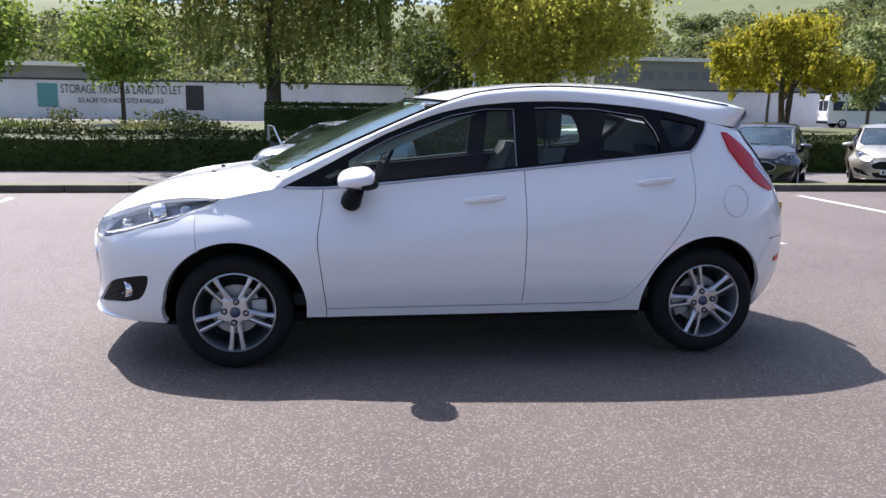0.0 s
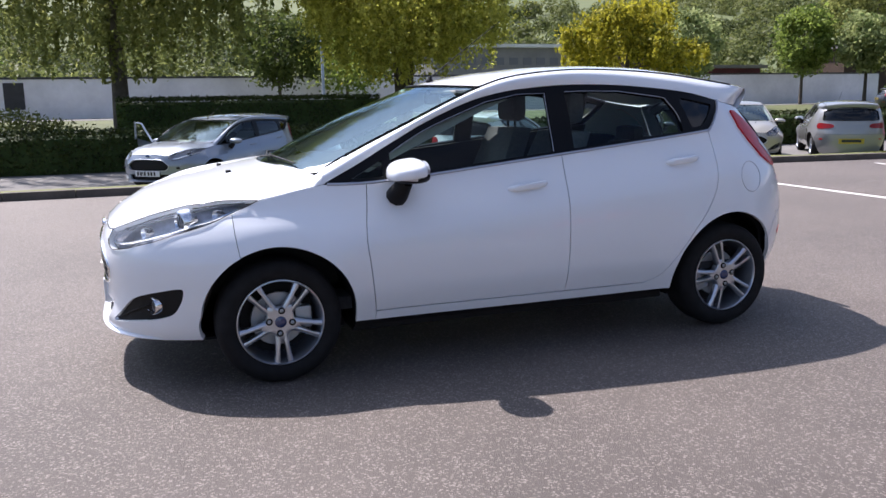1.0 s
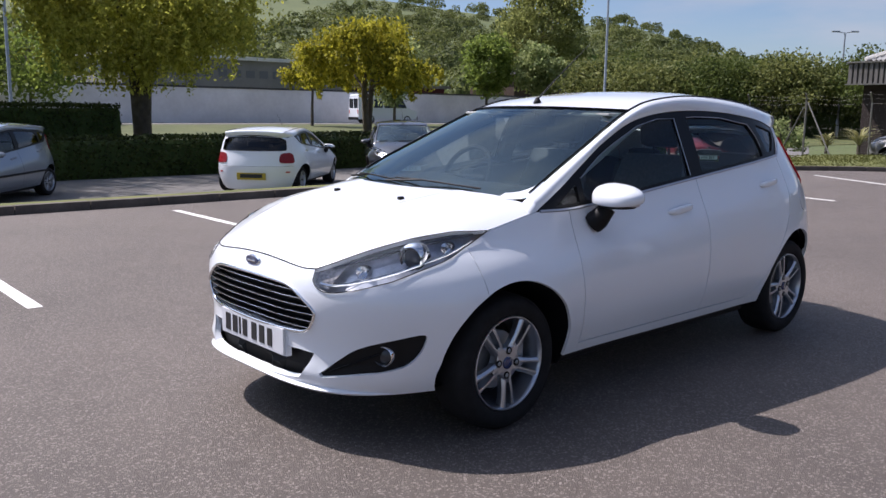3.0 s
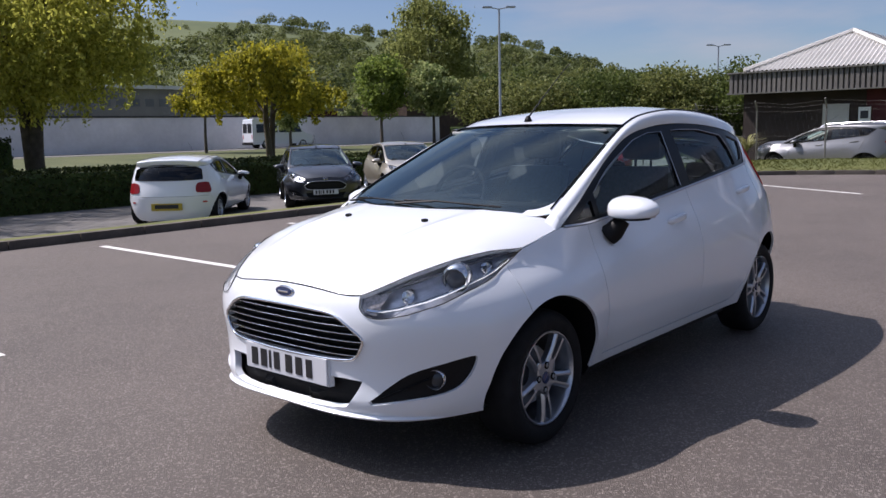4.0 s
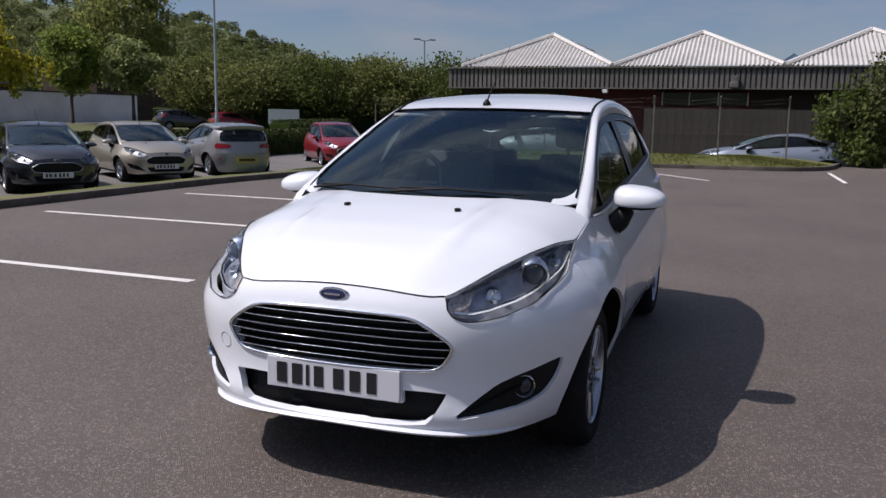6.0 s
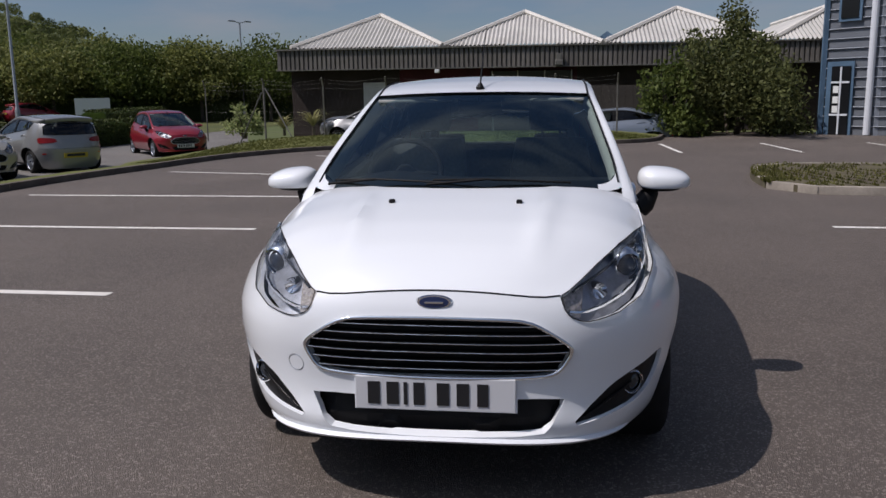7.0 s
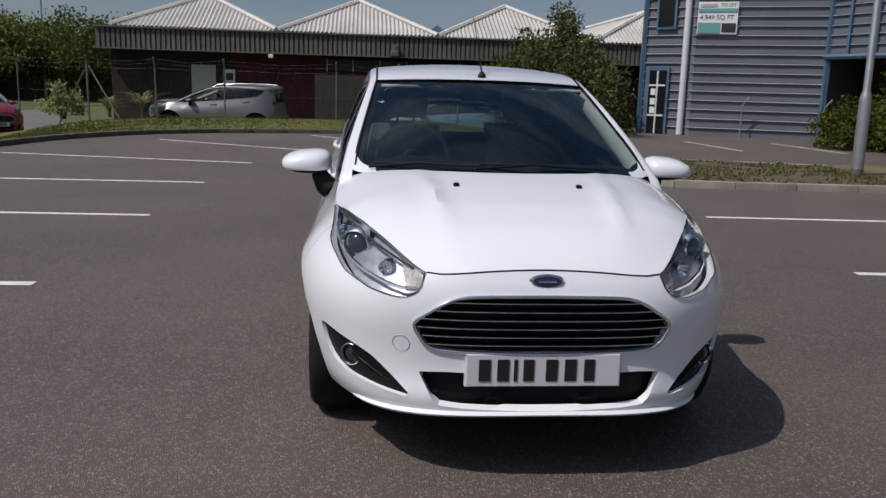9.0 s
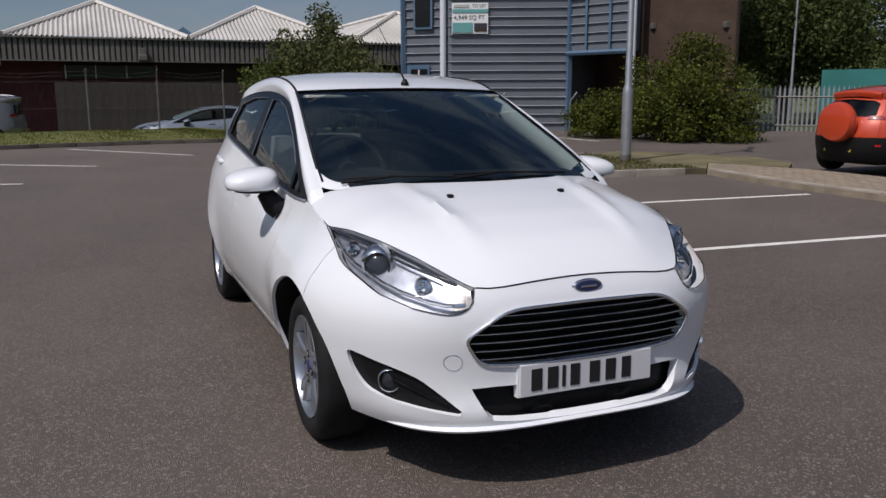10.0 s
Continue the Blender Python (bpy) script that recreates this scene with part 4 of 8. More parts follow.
for k in range(15):
    a = radians(53.5 + 1.45 * k)
    dd = 72 + 3.5 * math.sin(k * 2.1)
    tree("belt_tree", (-4.3 + dd * math.sin(a), -2.4 + dd * math.cos(a)), 5.7 - 0.06 * k + 0.9 * math.sin(k * 1.9), 3.1, 1.35, 0.14, (LEAF_BELT_BLOSSOM, LEAF_BELT, LEAF_BELT_BLOSSOM, LEAF_BELT)[k % 4],
         "leafy tree in a dense belt beside the road", 9500, 0.13, 0, 50 + k, clumps=85, core=0.3)
for k, (x, y, t, r, mm) in enumerate(((28, -33, 11, 4.2, LEAF_YARD), (22, -36, 10, 4.0, LEAF_YARD), (16, -40, 11, 4.5, LEAF_DARK), (34, -30, 9.5, 3.6, LEAF_YARD), (9, -44, 10, 4.5, LEAF_YARD), (38, -40, 13, 5, LEAF_DARK), (25, -27.5, 6.5, 3.0, LEAF_YARD))):
    tree("tall_tree", (x, y), t, r, 1.6, 0.22, mm, "tall leafy tree behind the yard fence", 22000, 0.095, 0, 70 + k, clumps=90, core=0.3)
shrub("bush", (25.6, -6.5), (6.6, 4.4, 4.3), LEAF_BUSH, "large dark overgrown bush beside the works", 24000, 0.075, 80, 0.0, 0.55)
shrub("bush", (24.2, -4.2), (2.7, 2.3, 2.4), LEAF_BELT, "paler green bush beside the larger one", 4200, 0.08, 81, 0.0)
shrub("bush", (15.6, -14.2), (4.6, 3.4, 2.9), LEAF_TOWER, "large rounded bush at the brick tower", 30000, 0.052, 82, 0.0)
shrub("bush", (17.7, -12.9), (2.2, 2.0, 1.6), LEAF_TOWER, "small rounded green bush at the tower", 8000, 0.045, 83, 0.0)


def yucca(at, size, seed):
    """Spiky plant: a rosette of long pointed pale blades on a short stem."""
    rng = np.random.default_rng(seed)
    e = empty("yucca", Matrix.Translation((at[0], at[1], 0.2)), "pale spiky yucca plant at the fence", "plant")
    bm = bmesh.new()
    tube(bm, [(0, 0, -0.1), (0.02, 0, size * 0.35)], [0.06, 0.045], 8)
    part("stem", bm, BARK, e)
    bm = bmesh.new()
    for _ in range(70):
        a, up = rng.uniform(0, 6.28), rng.uniform(0.1, 1.0)
        ln, w = size * rng.uniform(0.55, 0.8), 0.03
        d = Vector((math.cos(a), math.sin(a), 0))
        n = Vector((-math.sin(a), math.cos(a), 0))
        base = Vector((0, 0, size * rng.uniform(0.15, 0.4)))
        p1 = base + d * ln * 0.5 * math.cos(up) + Vector((0, 0, ln * 0.55 * math.sin(up)))
        p2 = base + d * ln * math.cos(up * 0.8) + Vector((0, 0, ln * 0.85 * math.sin(up * 0.8)))
        vs_ = [bm.verts.new(q) for q in (base - n * w * 0.6, base + n * w * 0.6, p1 + n * w, p2, p1 - n * w)]
        bm.faces.new((vs_[0], vs_[1], vs_[2], vs_[4])), bm.faces.new((vs_[4], vs_[2], vs_[3]))
    part("rosette", bm, LEAF_YUCCA, e)
    return e


yucca((24.0, 7.9), 1.15, 90)
yucca((24.2, 9.0), 0.8, 91)
shrub("shrub", (24.6, 10.6), (1.6, 1.3, 1.2), LEAF_BLOSSOM, "small pale green shrub at the fence", 1500, 0.06, 92, 0.1)

# woods on the hillsides, too many trees to count: crowns of overlapping leaf sprays
def crowns(name, places, mat, label, seed, sprays=240):
    """Distant trees as one sheet: each crown a lumpy dome of outward-facing sprays."""
    rng = np.random.default_rng(seed)
    quads = []
    for x, y, z, s, tall in places:
        d = rng.normal(size=(sprays, 3))
        d /= np.linalg.norm(d, axis=1)[:, None]
        d[:, 2] = np.abs(d[:, 2]) * 1.15 - 0.15
        ph = rng.uniform(0, 6.28, 3)
        lumps = 1 + 0.16 * np.sin(d[:, 0] * 6 + ph[0]) * np.sin(d[:, 1] * 6 + ph[1]) + 0.10 * np.sin(d[:, 2] * 9 + ph[2]) + rng.normal(0, 0.06, sprays)
        c = np.array([x, y, z + 0.35 * s]) + d * lumps[:, None] * np.array([s, s, s * tall])
        n = d + rng.normal(0, 0.45, (sprays, 3))
        n /= np.linalg.norm(n, axis=1)[:, None]
        a = np.cross(n, rng.normal(size=(sprays, 3)))
        a /= np.linalg.norm(a, axis=1)[:, None] + 1e-9
        b = np.cross(n, a)
        h = (0.13 * s * rng.uniform(0.6, 1.3, sprays))[:, None]
        quads.append(np.stack([c - a * h, c - b * h * 0.8, c + a * h, c + b * h * 0.8], 1).reshape(-1, 3))
    v = np.vstack(quads)
    me = bpy.data.meshes.new(name)
    me.from_pydata(v.tolist(), [], np.arange(len(v)).reshape(-1, 4).tolist())
    me.materials.append(mat)
    return tagged(new(name, me), label, "woods", kind="stuff")


rng = np.random.default_rng(77)
places = []
while len(places) < 2900:
    az = rng.uniform(-45, 80) if rng.random() < 0.85 else rng.uniform(100, 165)
    r = 120 + 320 * rng.uniform(0, 1) ** (0.8 if az < 37 else 0.6)
    up = float(np.interp(az, RIDGE_AZ, RIDGE_UP))
    x, y = -3 + r * math.sin(radians(az)), r * math.cos(radians(az))
    if up < 0.004 and r > 200:
        continue
    patch = lump(x, y, 0.014) + 0.4 * lump(x + 90, y, 0.035)
    s = rng.uniform(1.9, 3.8) * (0.9 + r / 1500) * (0.72 if r > 350 else 1.0)
    if az < 38.5:
        # pasture on the upper slope, parted by hedgerows, with a few clumps on the skyline
        field = float(np.interp(az, (-45, 0, 20, 32, 38.5), (345, 340, 318, 318, 440)))
        rows_at = (field + 6 * math.sin(az * 0.4), 358 + 0.9 * (az - 25), 396 - 0.9 * (az - 25))
        if r > field and not (min(abs(r - q) for q in rows_at) < 3 or (r > 425 and patch > 0.12)):
            continue
        if r > field:
            s *= 0.42
    elif patch < -0.6:
        continue
    places.append((x, y, float(ground_z(x, y)), s, rng.uniform(0.9, 1.35)))
crowns("hillside_woods", places, WOODS, "mixed green woods and hedgerows on the far hillside", 78)


# ---- posts and fences ----
def lamp_post(at, h, label, arms=2, base=0.09, name="street_lamp"):
    z = float(ground_z(*at)) if at[1] > 9 or at[0] > 40 else 0.08
    e = empty(name, Matrix.Translation((*at, z)), label, "street lamp")
    bm = bmesh.new()
    lathe(bm, [(base * 1.15, -0.2), (base * 1.15, 1.25), (base, 1.35), (base * 0.72, 1.42), (base * 0.5, h)], "z", 14)
    part("column", bm, STEEL, e, smooth=40)
    bm = bmesh.new()
    lathe(bm, [(base * 1.22, -0.1), (base * 1.22, 0.12), (base * 1.16, 0.13)], "z", 14)
    part("base_band", bm, STEEL_DARK, e)
    for s in ((-1, 1) if arms == 2 else (1,)):
        if not arms:
            continue
        bm = bmesh.new()
        rod(bm, (0, 0, h - 0.03), (s * 0.36, -s * 0.36, h + 0.06), 0.03, 6)
        arm = part("arm", bm, STEEL, e)
        bm = bmesh.new()
        box(bm, (-0.28, -0.09, -0.05), (0.28, 0.09, 0.06), 0.04)
        hd = part("lamp_head", bm, STEEL, arm)
        hd.matrix_basis = Matrix.Translation((s * 0.48, -s * 0.48, h + 0.08)) @ Matrix.Rotation(radians(-45), 4, "Z")
    return e


lamp_post((35.6, 26.8), 8.5, "tall grey street lamp with two arms", 2, 0.11)
lamp_post((60.3, 24.0), 7.7, "tall grey street lamp with two arms", 2, 0.11)
lamp_post((8.82, -7.72), 8.0, "grey steel lamp column on the planting bed", 2, 0.085)
lamp_post((22.5, -25.4), 8.6, "slim pale street lamp column", 1, 0.08)
lamp_post((8.2, 41.6), 9.8, "pale grey street lamp column behind the hedge", 1, 0.12)

FENCE = [Vector(p) for p in ((24.6, 12.0), (23.4, 9.4), (22.6, 5.0), (22.4, 1.5), (22.6, -2.4))]
wire = empty("wire_fence", Matrix.Identity(4), "old chain-link fence with leaning posts and barbed strands", "fence")
marks = []
for a, b in zip(FENCE, FENCE[1:]):
    k = max(1, round((b - a).length / 2.6))
    marks += [a.lerp(b, i / k) for i in range(k)]
marks.append(FENCE[-1])
for i, p in enumerate(marks):
    bm = bmesh.new()
    tilt = 0.05 * math.sin(i * 2.3)
    tube(bm, [(p.x, p.y, -0.1), (p.x + tilt, p.y, 1.75), (p.x + tilt - 0.18, p.y, 2.05)], 0.026, 6)
    part("fence_post", bm, STEEL_DARK, wire)
bm = bmesh.new()
for a, b in zip(marks, marks[1:]):
    for z, sag in ((0.25, 0.02), (0.95, 0.03), (1.72, 0.05), (1.88, 0.08), (2.0, 0.10)):
        tube(bm, [(a.x, a.y, z), ((a.x + b.x) / 2, (a.y + b.y) / 2, z - sag), (b.x, b.y, z)], 0.0018, 4, False)
    L = (b - a).length
    k = int(L / 0.17)
    for j in range(k):
        s = j / k
        p, q = a.lerp(b, s), a.lerp(b, min(1, s + 0.5 / L))
        tube(bm, [(p.x, p.y, 0.2), (q.x, q.y, 1.72)], 0.0008, 3, False)
        tube(bm, [(q.x, q.y, 0.2), (p.x, p.y, 1.72)], 0.0008, 3, False)
part("mesh", bm, STEEL_DARK, wire)
stay = bmesh.new()
tube(stay, [(23.4, 9.4, -0.1), (23.42, 9.42, 1.95)], 0.035, 6)
tube(stay, [(23.0, 8.3, 0.0), (23.38, 9.35, 1.75)], 0.025, 6)
tube(stay, [(23.9, 10.5, -0.1), (23.45, 9.5, 1.6)], 0.025, 6)
part("corner_stay", stay, STEEL_DARK, wire, "leaning corner post with stays")
# board fence standing behind the parked estate
boards = empty("board_fence", Matrix.Identity(4), "dark weathered board fence against the works", "fence")
bm = boxes(((-0.02, -0.145, 0), (0.02, 0.145, 1.75)))
fb = None
for i in range(34):
    y = 2.4 - 0.3 * i
    m = Matrix.Translation((28.8, y, 0.0))
    if fb is None:
        fb = part("board", bm, TIMBER, boards)
        fb.matrix_basis = m
    else:
        share("board", fb, boards, m)
part("rail", boxes(((28.83, -7.8, 0.4), (28.9, 2.5, 0.5)), ((28.83, -7.8, 1.3), (28.9, 2.5, 1.4))), TIMBER, boards)
# steel paling fence by the yard
pal = empty("palisade_fence", Matrix.Identity(4), "grey steel palisade fence", "fence")
pale_bm = bmesh.new()
vsp = [pale_bm.verts.new(p) for p in ((-0.035, 0, 0), (0.035, 0, 0), (0.035, 0, 1.6), (0, 0, 1.75), (-0.035, 0, 1.6))]
ff = pale_bm.faces.new(vsp)
r = bmesh.ops.extrude_face_region(pale_bm, geom=[ff])
bmesh.ops.translate(pale_bm, verts=[v for v in r["geom"] if isinstance(v, bmesh.types.BMVert)], vec=(0, 0.02, 0))
bmesh.ops.recalc_face_normals(pale_bm, faces=pale_bm.faces)
fp = None
A, B = Vector((20.6, -19.4)), Vector((14.0, -26.0))
for i in range(60):
    p = A.lerp(B, i / 59)
    m = Matrix.Translation((p.x, p.y, -0.15)) @ Matrix.Rotation(math.atan2((B - A).y, (B - A).x), 4, "Z")
    if fp is None:
        fp = part("pale", pale_bm, STEEL, pal)
        fp.matrix_basis = m
    else:
        share("pale", fp, pal, m)
bm = bmesh.new()
rod(bm, (A.x, A.y, 0.2), (B.x, B.y, 0.2), 0.03), rod(bm, (A.x, A.y, 1.2), (B.x, B.y, 1.2), 0.03)
part("rail", bm, STEEL_DARK, pal)
cont = empty("container", Matrix.Translation((18.9, -26.3, -0.15)) @ Matrix.Rotation(radians(-66), 4, "Z"), "teal steel storage container with white edges", "container")
bm = bmesh.new()
rowsa, rowsb = [], []
for i in range(81):
    x = -3 + 6 * i / 80
    yy = 0.0 if i % 4 in (0, 1) else 0.05
    rowsa.append((x, -1.2 + yy, 0.1)), rowsb.append((x, -1.2 + yy, 2.3))
grid_mesh(bm, [rowsa, rowsb])
box(bm, (-3, -1.1, 0.08), (3, 1.2, 2.3))
part("body", bm, CONTAINER, cont)
part("edge_frame", boxes(((-3.06, -1.27, 2.28), (3.06, -1.1, 2.42)), ((-3.08, -1.27, 0), (-2.95, -1.1, 2.42)), ((2.95, -1.27, 0), (3.08, -1.1, 2.42))), SIGN_WHITE, cont)
small_sign = empty("road_sign", Matrix.Translation((44, 27.5, -0.3)) @ Matrix.Rotation(radians(-58), 4, "Z"), "pale rectangular sign board on two posts", "sign")
part("board", boxes(((-1.0, -0.03, 0.9), (1.0, 0.03, 1.9))), SIGN_WHITE, small_sign)
part("post", boxes(((-0.8, -0.03, 0), (-0.72, 0.03, 0.9))), STEEL, small_sign)
part("post", boxes(((0.72, -0.03, 0), (0.8, 0.03, 0.9))), STEEL, small_sign)


def bent_post(at):
    """Thin steel post with a cranked top."""
    bm = bmesh.new()
    tube(bm, [(0, 0, -0.1), (0, 0, 1.08), (-0.06, -0.09, 1.22), (-0.12, -0.18, 1.36)], 0.028, 7)
    e = empty("bent_post", Matrix.Translation((*at, 0.0)), "thin galvanised steel post with a cranked top", "post", "cranked posts")
    part("post", bm, STEEL, e, smooth=50)
    return e


bent_post((21.3, -14.1))
bent_post((22.65, -11.97))


# ---- hatchback body: shaped by its plan outline, side section and top lines ----
from mathutils import geometry as flat_geometry


def eased(xs, ys, soft=0.03):
    """A smoothed table of values."""
    g = np.linspace(xs[0] - 0.2, xs[-1] + 0.2, 1600)
    v = np.interp(g, xs, ys)
    lo, hi = (ys[1] - ys[0]) / (xs[1] - xs[0]), (ys[-1] - ys[-2]) / (xs[-1] - xs[-2])
    v = np.where(g < xs[0], ys[0] + (g - xs[0]) * lo, np.where(g > xs[-1], ys[-1] + (g - xs[-1]) * hi, v))
    k = max(1, int(soft / (g[1] - g[0])))
    w = np.hanning(2 * k + 3)
    v = np.convolve(np.pad(v, k + 1, "edge"), w / w.sum(), "valid")
    return lambda q: np.interp(q, g, v)


X0, X1 = -0.30, 0.30
nose_x = eased((0.14, 0.20, 0.25, 0.30, 0.35, 0.41, 0.47, 0.55, 0.62, 0.68, 0.73, 0.78, 0.90), (-1.92, -1.965, -2.005, -2.012, -1.992, -1.985, -1.99, -2.0, -2.0, -1.985, -1.955, -1.92, -1.84), 0.02)
tail_x = eased((0.14, 0.22, 0.30, 0.40, 0.55, 0.68, 0.80, 0.95, 1.08, 1.20, 1.32), (1.79, 1.86, 1.91, 1.945, 1.96, 1.955, 1.925, 1.86, 1.775, 1.67, 1.54), 0.04)
side_y = eased((0.14, 0.20, 0.25, 0.31, 0.40, 0.53, 0.64, 0.74, 0.81, 0.87, 0.92, 0.97, 1.02, 1.10, 1.20, 1.30, 1.40), (0.705, 0.750, 0.778, 0.800, 0.832, 0.848, 0.847, 0.830, 0.802, 0.773, 0.750, 0.731, 0.712, 0.684, 0.641, 0.590, 0.53), 0.045)
belt_z = eased((-1.1, -0.8, -0.52, 0.25, 1.13, 1.4), (0.905, 0.900, 0.922, 1.0, 1.09, 1.12), 0.12)


def quarter_table(p, q, length):
    th = np.linspace(math.pi / 2, 0, 6000) ** 1.0
    th = (th / (math.pi / 2)) ** 3 * (math.pi / 2)
    cx, cy = np.sin(th) ** (2 / p), np.cos(th) ** (2 / q)
    x, y = length * (1 - cx), 0.85 * cy
    u = np.concatenate([[0], np.cumsum(np.hypot(np.diff(x), np.diff(y)))])
    return u, cx, cy


FU, FCX, FCY = quarter_table(5.0, 3.2, 1.68)
RU, RCX, RCY = quarter_table(4.6, 2.4, 1.65)
U1 = FU[-1]
U2 = U1 + (X1 - X0)
UE = U2 + RU[-1]


def half_width(x, z):
    ze = z - 0.1 * np.clip(x, -1.0, 1.3) * step01(0.45, 0.85, z)
    w = side_y(ze)
    for xc in (-1.2445, 1.2445):
        w = w + 0.030 * np.exp(-(((x - xc) / 0.40) ** 4)) * (1 - step01(0.5, 0.85, z))
    w = w - 0.018 * step01(0.58, 0.74, z) * (1 - step01(-1.75, -1.2, x))
    w = w + 0.016 * np.exp(-(((x + 1.32) / 0.19) ** 2)) * step01(0.5, 0.70, z) * (1 - step01(0.745, 0.79, z))
    return w


def skin_point(u, z):
    """A point of the body: u metres round from the nose (left side positive), at height z."""
    u, z = np.asarray(u, float), np.asarray(z, float)
    a = np.abs(u)
    cxf, cyf = np.interp(a, FU, FCX), np.interp(a, FU, FCY)
    r = np.clip(UE - a, 0, None)
    cxr, cyr = np.interp(r, RU, RCX), np.interp(r, RU, RCY)
    front, rear = a < U1, a > U2
    x = np.where(front, X0 + (nose_x(z) - X0) * cxf, np.where(rear, X1 + (tail_x(z) - X1) * cxr, X0 + a - U1))
    cy = np.where(front, cyf, np.where(rear, cyr, 1.0))
    y = -np.sign(u) * cy * half_width(x, z)
    return np.stack([x, y, z + 0 * x], -1)


def rear_point(v, z):
    """The same, counted from the middle of the tail."""
    v = np.asarray(v, float)
    return skin_point(np.where(v >= 0, UE - v, -(UE + v)), z)


def ux(x, z):
    """Body position u of the left side at length x and height z."""
    if x < X0:
        return float(np.interp((X0 - x) / (X0 - nose_x(z)), FCX[::-1], FU[::-1]))
    if x > X1:
        return float(UE - np.interp((x - X1) / (tail_x(z) - X1), RCX[::-1], RU[::-1]))
    return U1 + x - X0


def uy(y, z):
    """Body position u on the nose at half-width y."""
    return float(np.interp(y / half_width(-1.85, z), FCY, FU))


def vy(y, z):
    return float(np.interp(y / half_width(1.8, z), RCY, RU))


def resample(loop, stepsize, closed=True):
    p = np.array(loop, float)
    q = np.roll(p, -1, 0) if closed else p[1:]
    out = []
    for a, b in zip(p, q):
        k = max(1, int(math.ceil(np.hypot(*(b - a)) / stepsize)))
        out += [a + (b - a) * i / k for i in range(k)]
    if not closed:
        out.append(p[-1])
    out = np.array(out)
    keep = np.hypot(*(out - np.roll(out, 1, 0)).T) > 1e-4
    keep[0] = True
    return out[keep]


def rounded(loop, times=2):
    """Cuts the corners of a closed outline."""
    p = np.array(loop, float)
    for _ in range(times):
        q = np.roll(p, -1, 0)
        p = np.stack([p * 0.8 + q * 0.2, p * 0.2 + q * 0.8], 1).reshape(-1, 2)
    return [tuple(v) for v in p]


def inset(loop, d):
    p = np.array(loop, float)
    n = np.roll(p, -1, 0) - np.roll(p, 1, 0)
    n = np.stack([-n[:, 1], n[:, 0]], 1)
    n /= np.linalg.norm(n, axis=1)[:, None] + 1e-9
    area = np.sum(p[:, 0] * np.roll(p[:, 1], -1) - np.roll(p[:, 0], -1) * p[:, 1])
    return p + n * d * (1 if area > 0 else -1)


def inside(pts, loop):
    x, y = pts[:, 0][:, None], pts[:, 1][:, None]
    a, b = loop, np.roll(loop, -1, 0)
    ay, by = a[:, 1][None], b[:, 1][None]
    cross = ((ay > y) != (by > y)) & (x < (b[:, 0] - a[:, 0])[None] * (y - ay) / (by - ay + 1e-12) + a[:, 0][None])
    return cross.sum(1) % 2 == 1


def panel_mesh(outer, fn, stepsize=0.04, holes=(), gap=0.0021, skirt=0.014, lift=0.0, outward=None):
    """A sheet-metal panel: outline and openings on a shaped surface, edges turned in."""
    loops = [inset(resample(outer, stepsize * 0.7), gap)] + [inset(resample(h, stepsize * 0.5), -gap) for h in holes]
    lo, hi = loops[0].min(0), loops[0].max(0)
    gx, gy = np.meshgrid(np.arange(lo[0], hi[0], stepsize), np.arange(lo[1], hi[1], stepsize))
    pts = np.stack([gx.ravel(), gy.ravel()], 1)
    pts = pts[inside(pts, loops[0])]
    for h in loops[1:]:
        pts = pts[~inside(pts, h)]
    edge = np.vstack(loops)
    if len(pts):
        d = np.min(np.hypot(pts[:, 0][:, None] - edge[:, 0][None], pts[:, 1][:, None] - edge[:, 1][None]), 1)
        pts = pts[d > stepsize * 0.42]
    allp = np.vstack([edge, pts])
    edges, k = [], 0
    for lp in loops:
        n = len(lp)
        edges += [(k + i, k + (i + 1) % n) for i in range(n)]
        k += n
    v2, _, faces, *_ = flat_geometry.delaunay_2d_cdt([Vector(p) for p in allp], edges, [], 0, 1e-6)
    v2 = np.array([v[:] for v in v2])
    cen = np.array([v2[list(f)].mean(0) for f in faces])
    ok = inside(cen, loops[0])
    for h in loops[1:]:
        ok &= ~inside(cen, h)
    p3 = fn(v2[:, 0], v2[:, 1])
    bm = bmesh.new()
    vs = [bm.verts.new(p) for p in p3]
    mid = outward or Vector((0.0, 0.0, 0.45))
    for f, o in zip(faces, ok):
        if o:
            try:
                bm.faces.new([vs[i] for i in f])
            except ValueError:
                pass
    bmesh.ops.delete(bm, geom=[v for v in bm.verts if not v.link_faces], context="VERTS")
    bm.normal_update()
    tot = 0.0
    for f in bm.faces:
        c = f.calc_center_median()
        tot += f.normal.dot(c - Vector((max(-1.3, min(1.3, c.x)) * 0.9, 0, 0.45))) * f.calc_area()
    if tot < 0:
        bmesh.ops.reverse_faces(bm, faces=bm.faces)
    bm.normal_update()
    if lift:
        for v in list(bm.verts):
            v.co += v.normal * lift
    if skirt:
        rim = [e for e in bm.edges if len(e.link_faces) == 1]
        r = bmesh.ops.extrude_edge_only(bm, edges=rim)
        new_v = [g for g in r["geom"] if isinstance(g, bmesh.types.BMVert)]
        nrm = {}
        for e in rim:
            for v in e.verts:
                nrm[tuple(round(c, 6) for c in v.co)] = v.link_faces[0].normal.copy() if v.link_faces else v.normal.copy()
        base = {tuple(round(c, 6) for c in v.co): v.normal.copy() for e in rim for v in e.verts}
        for v in new_v:
            n = base.get(tuple(round(c, 6) for c in v.co), v.normal)
            v.co -= n * skirt
    return bm


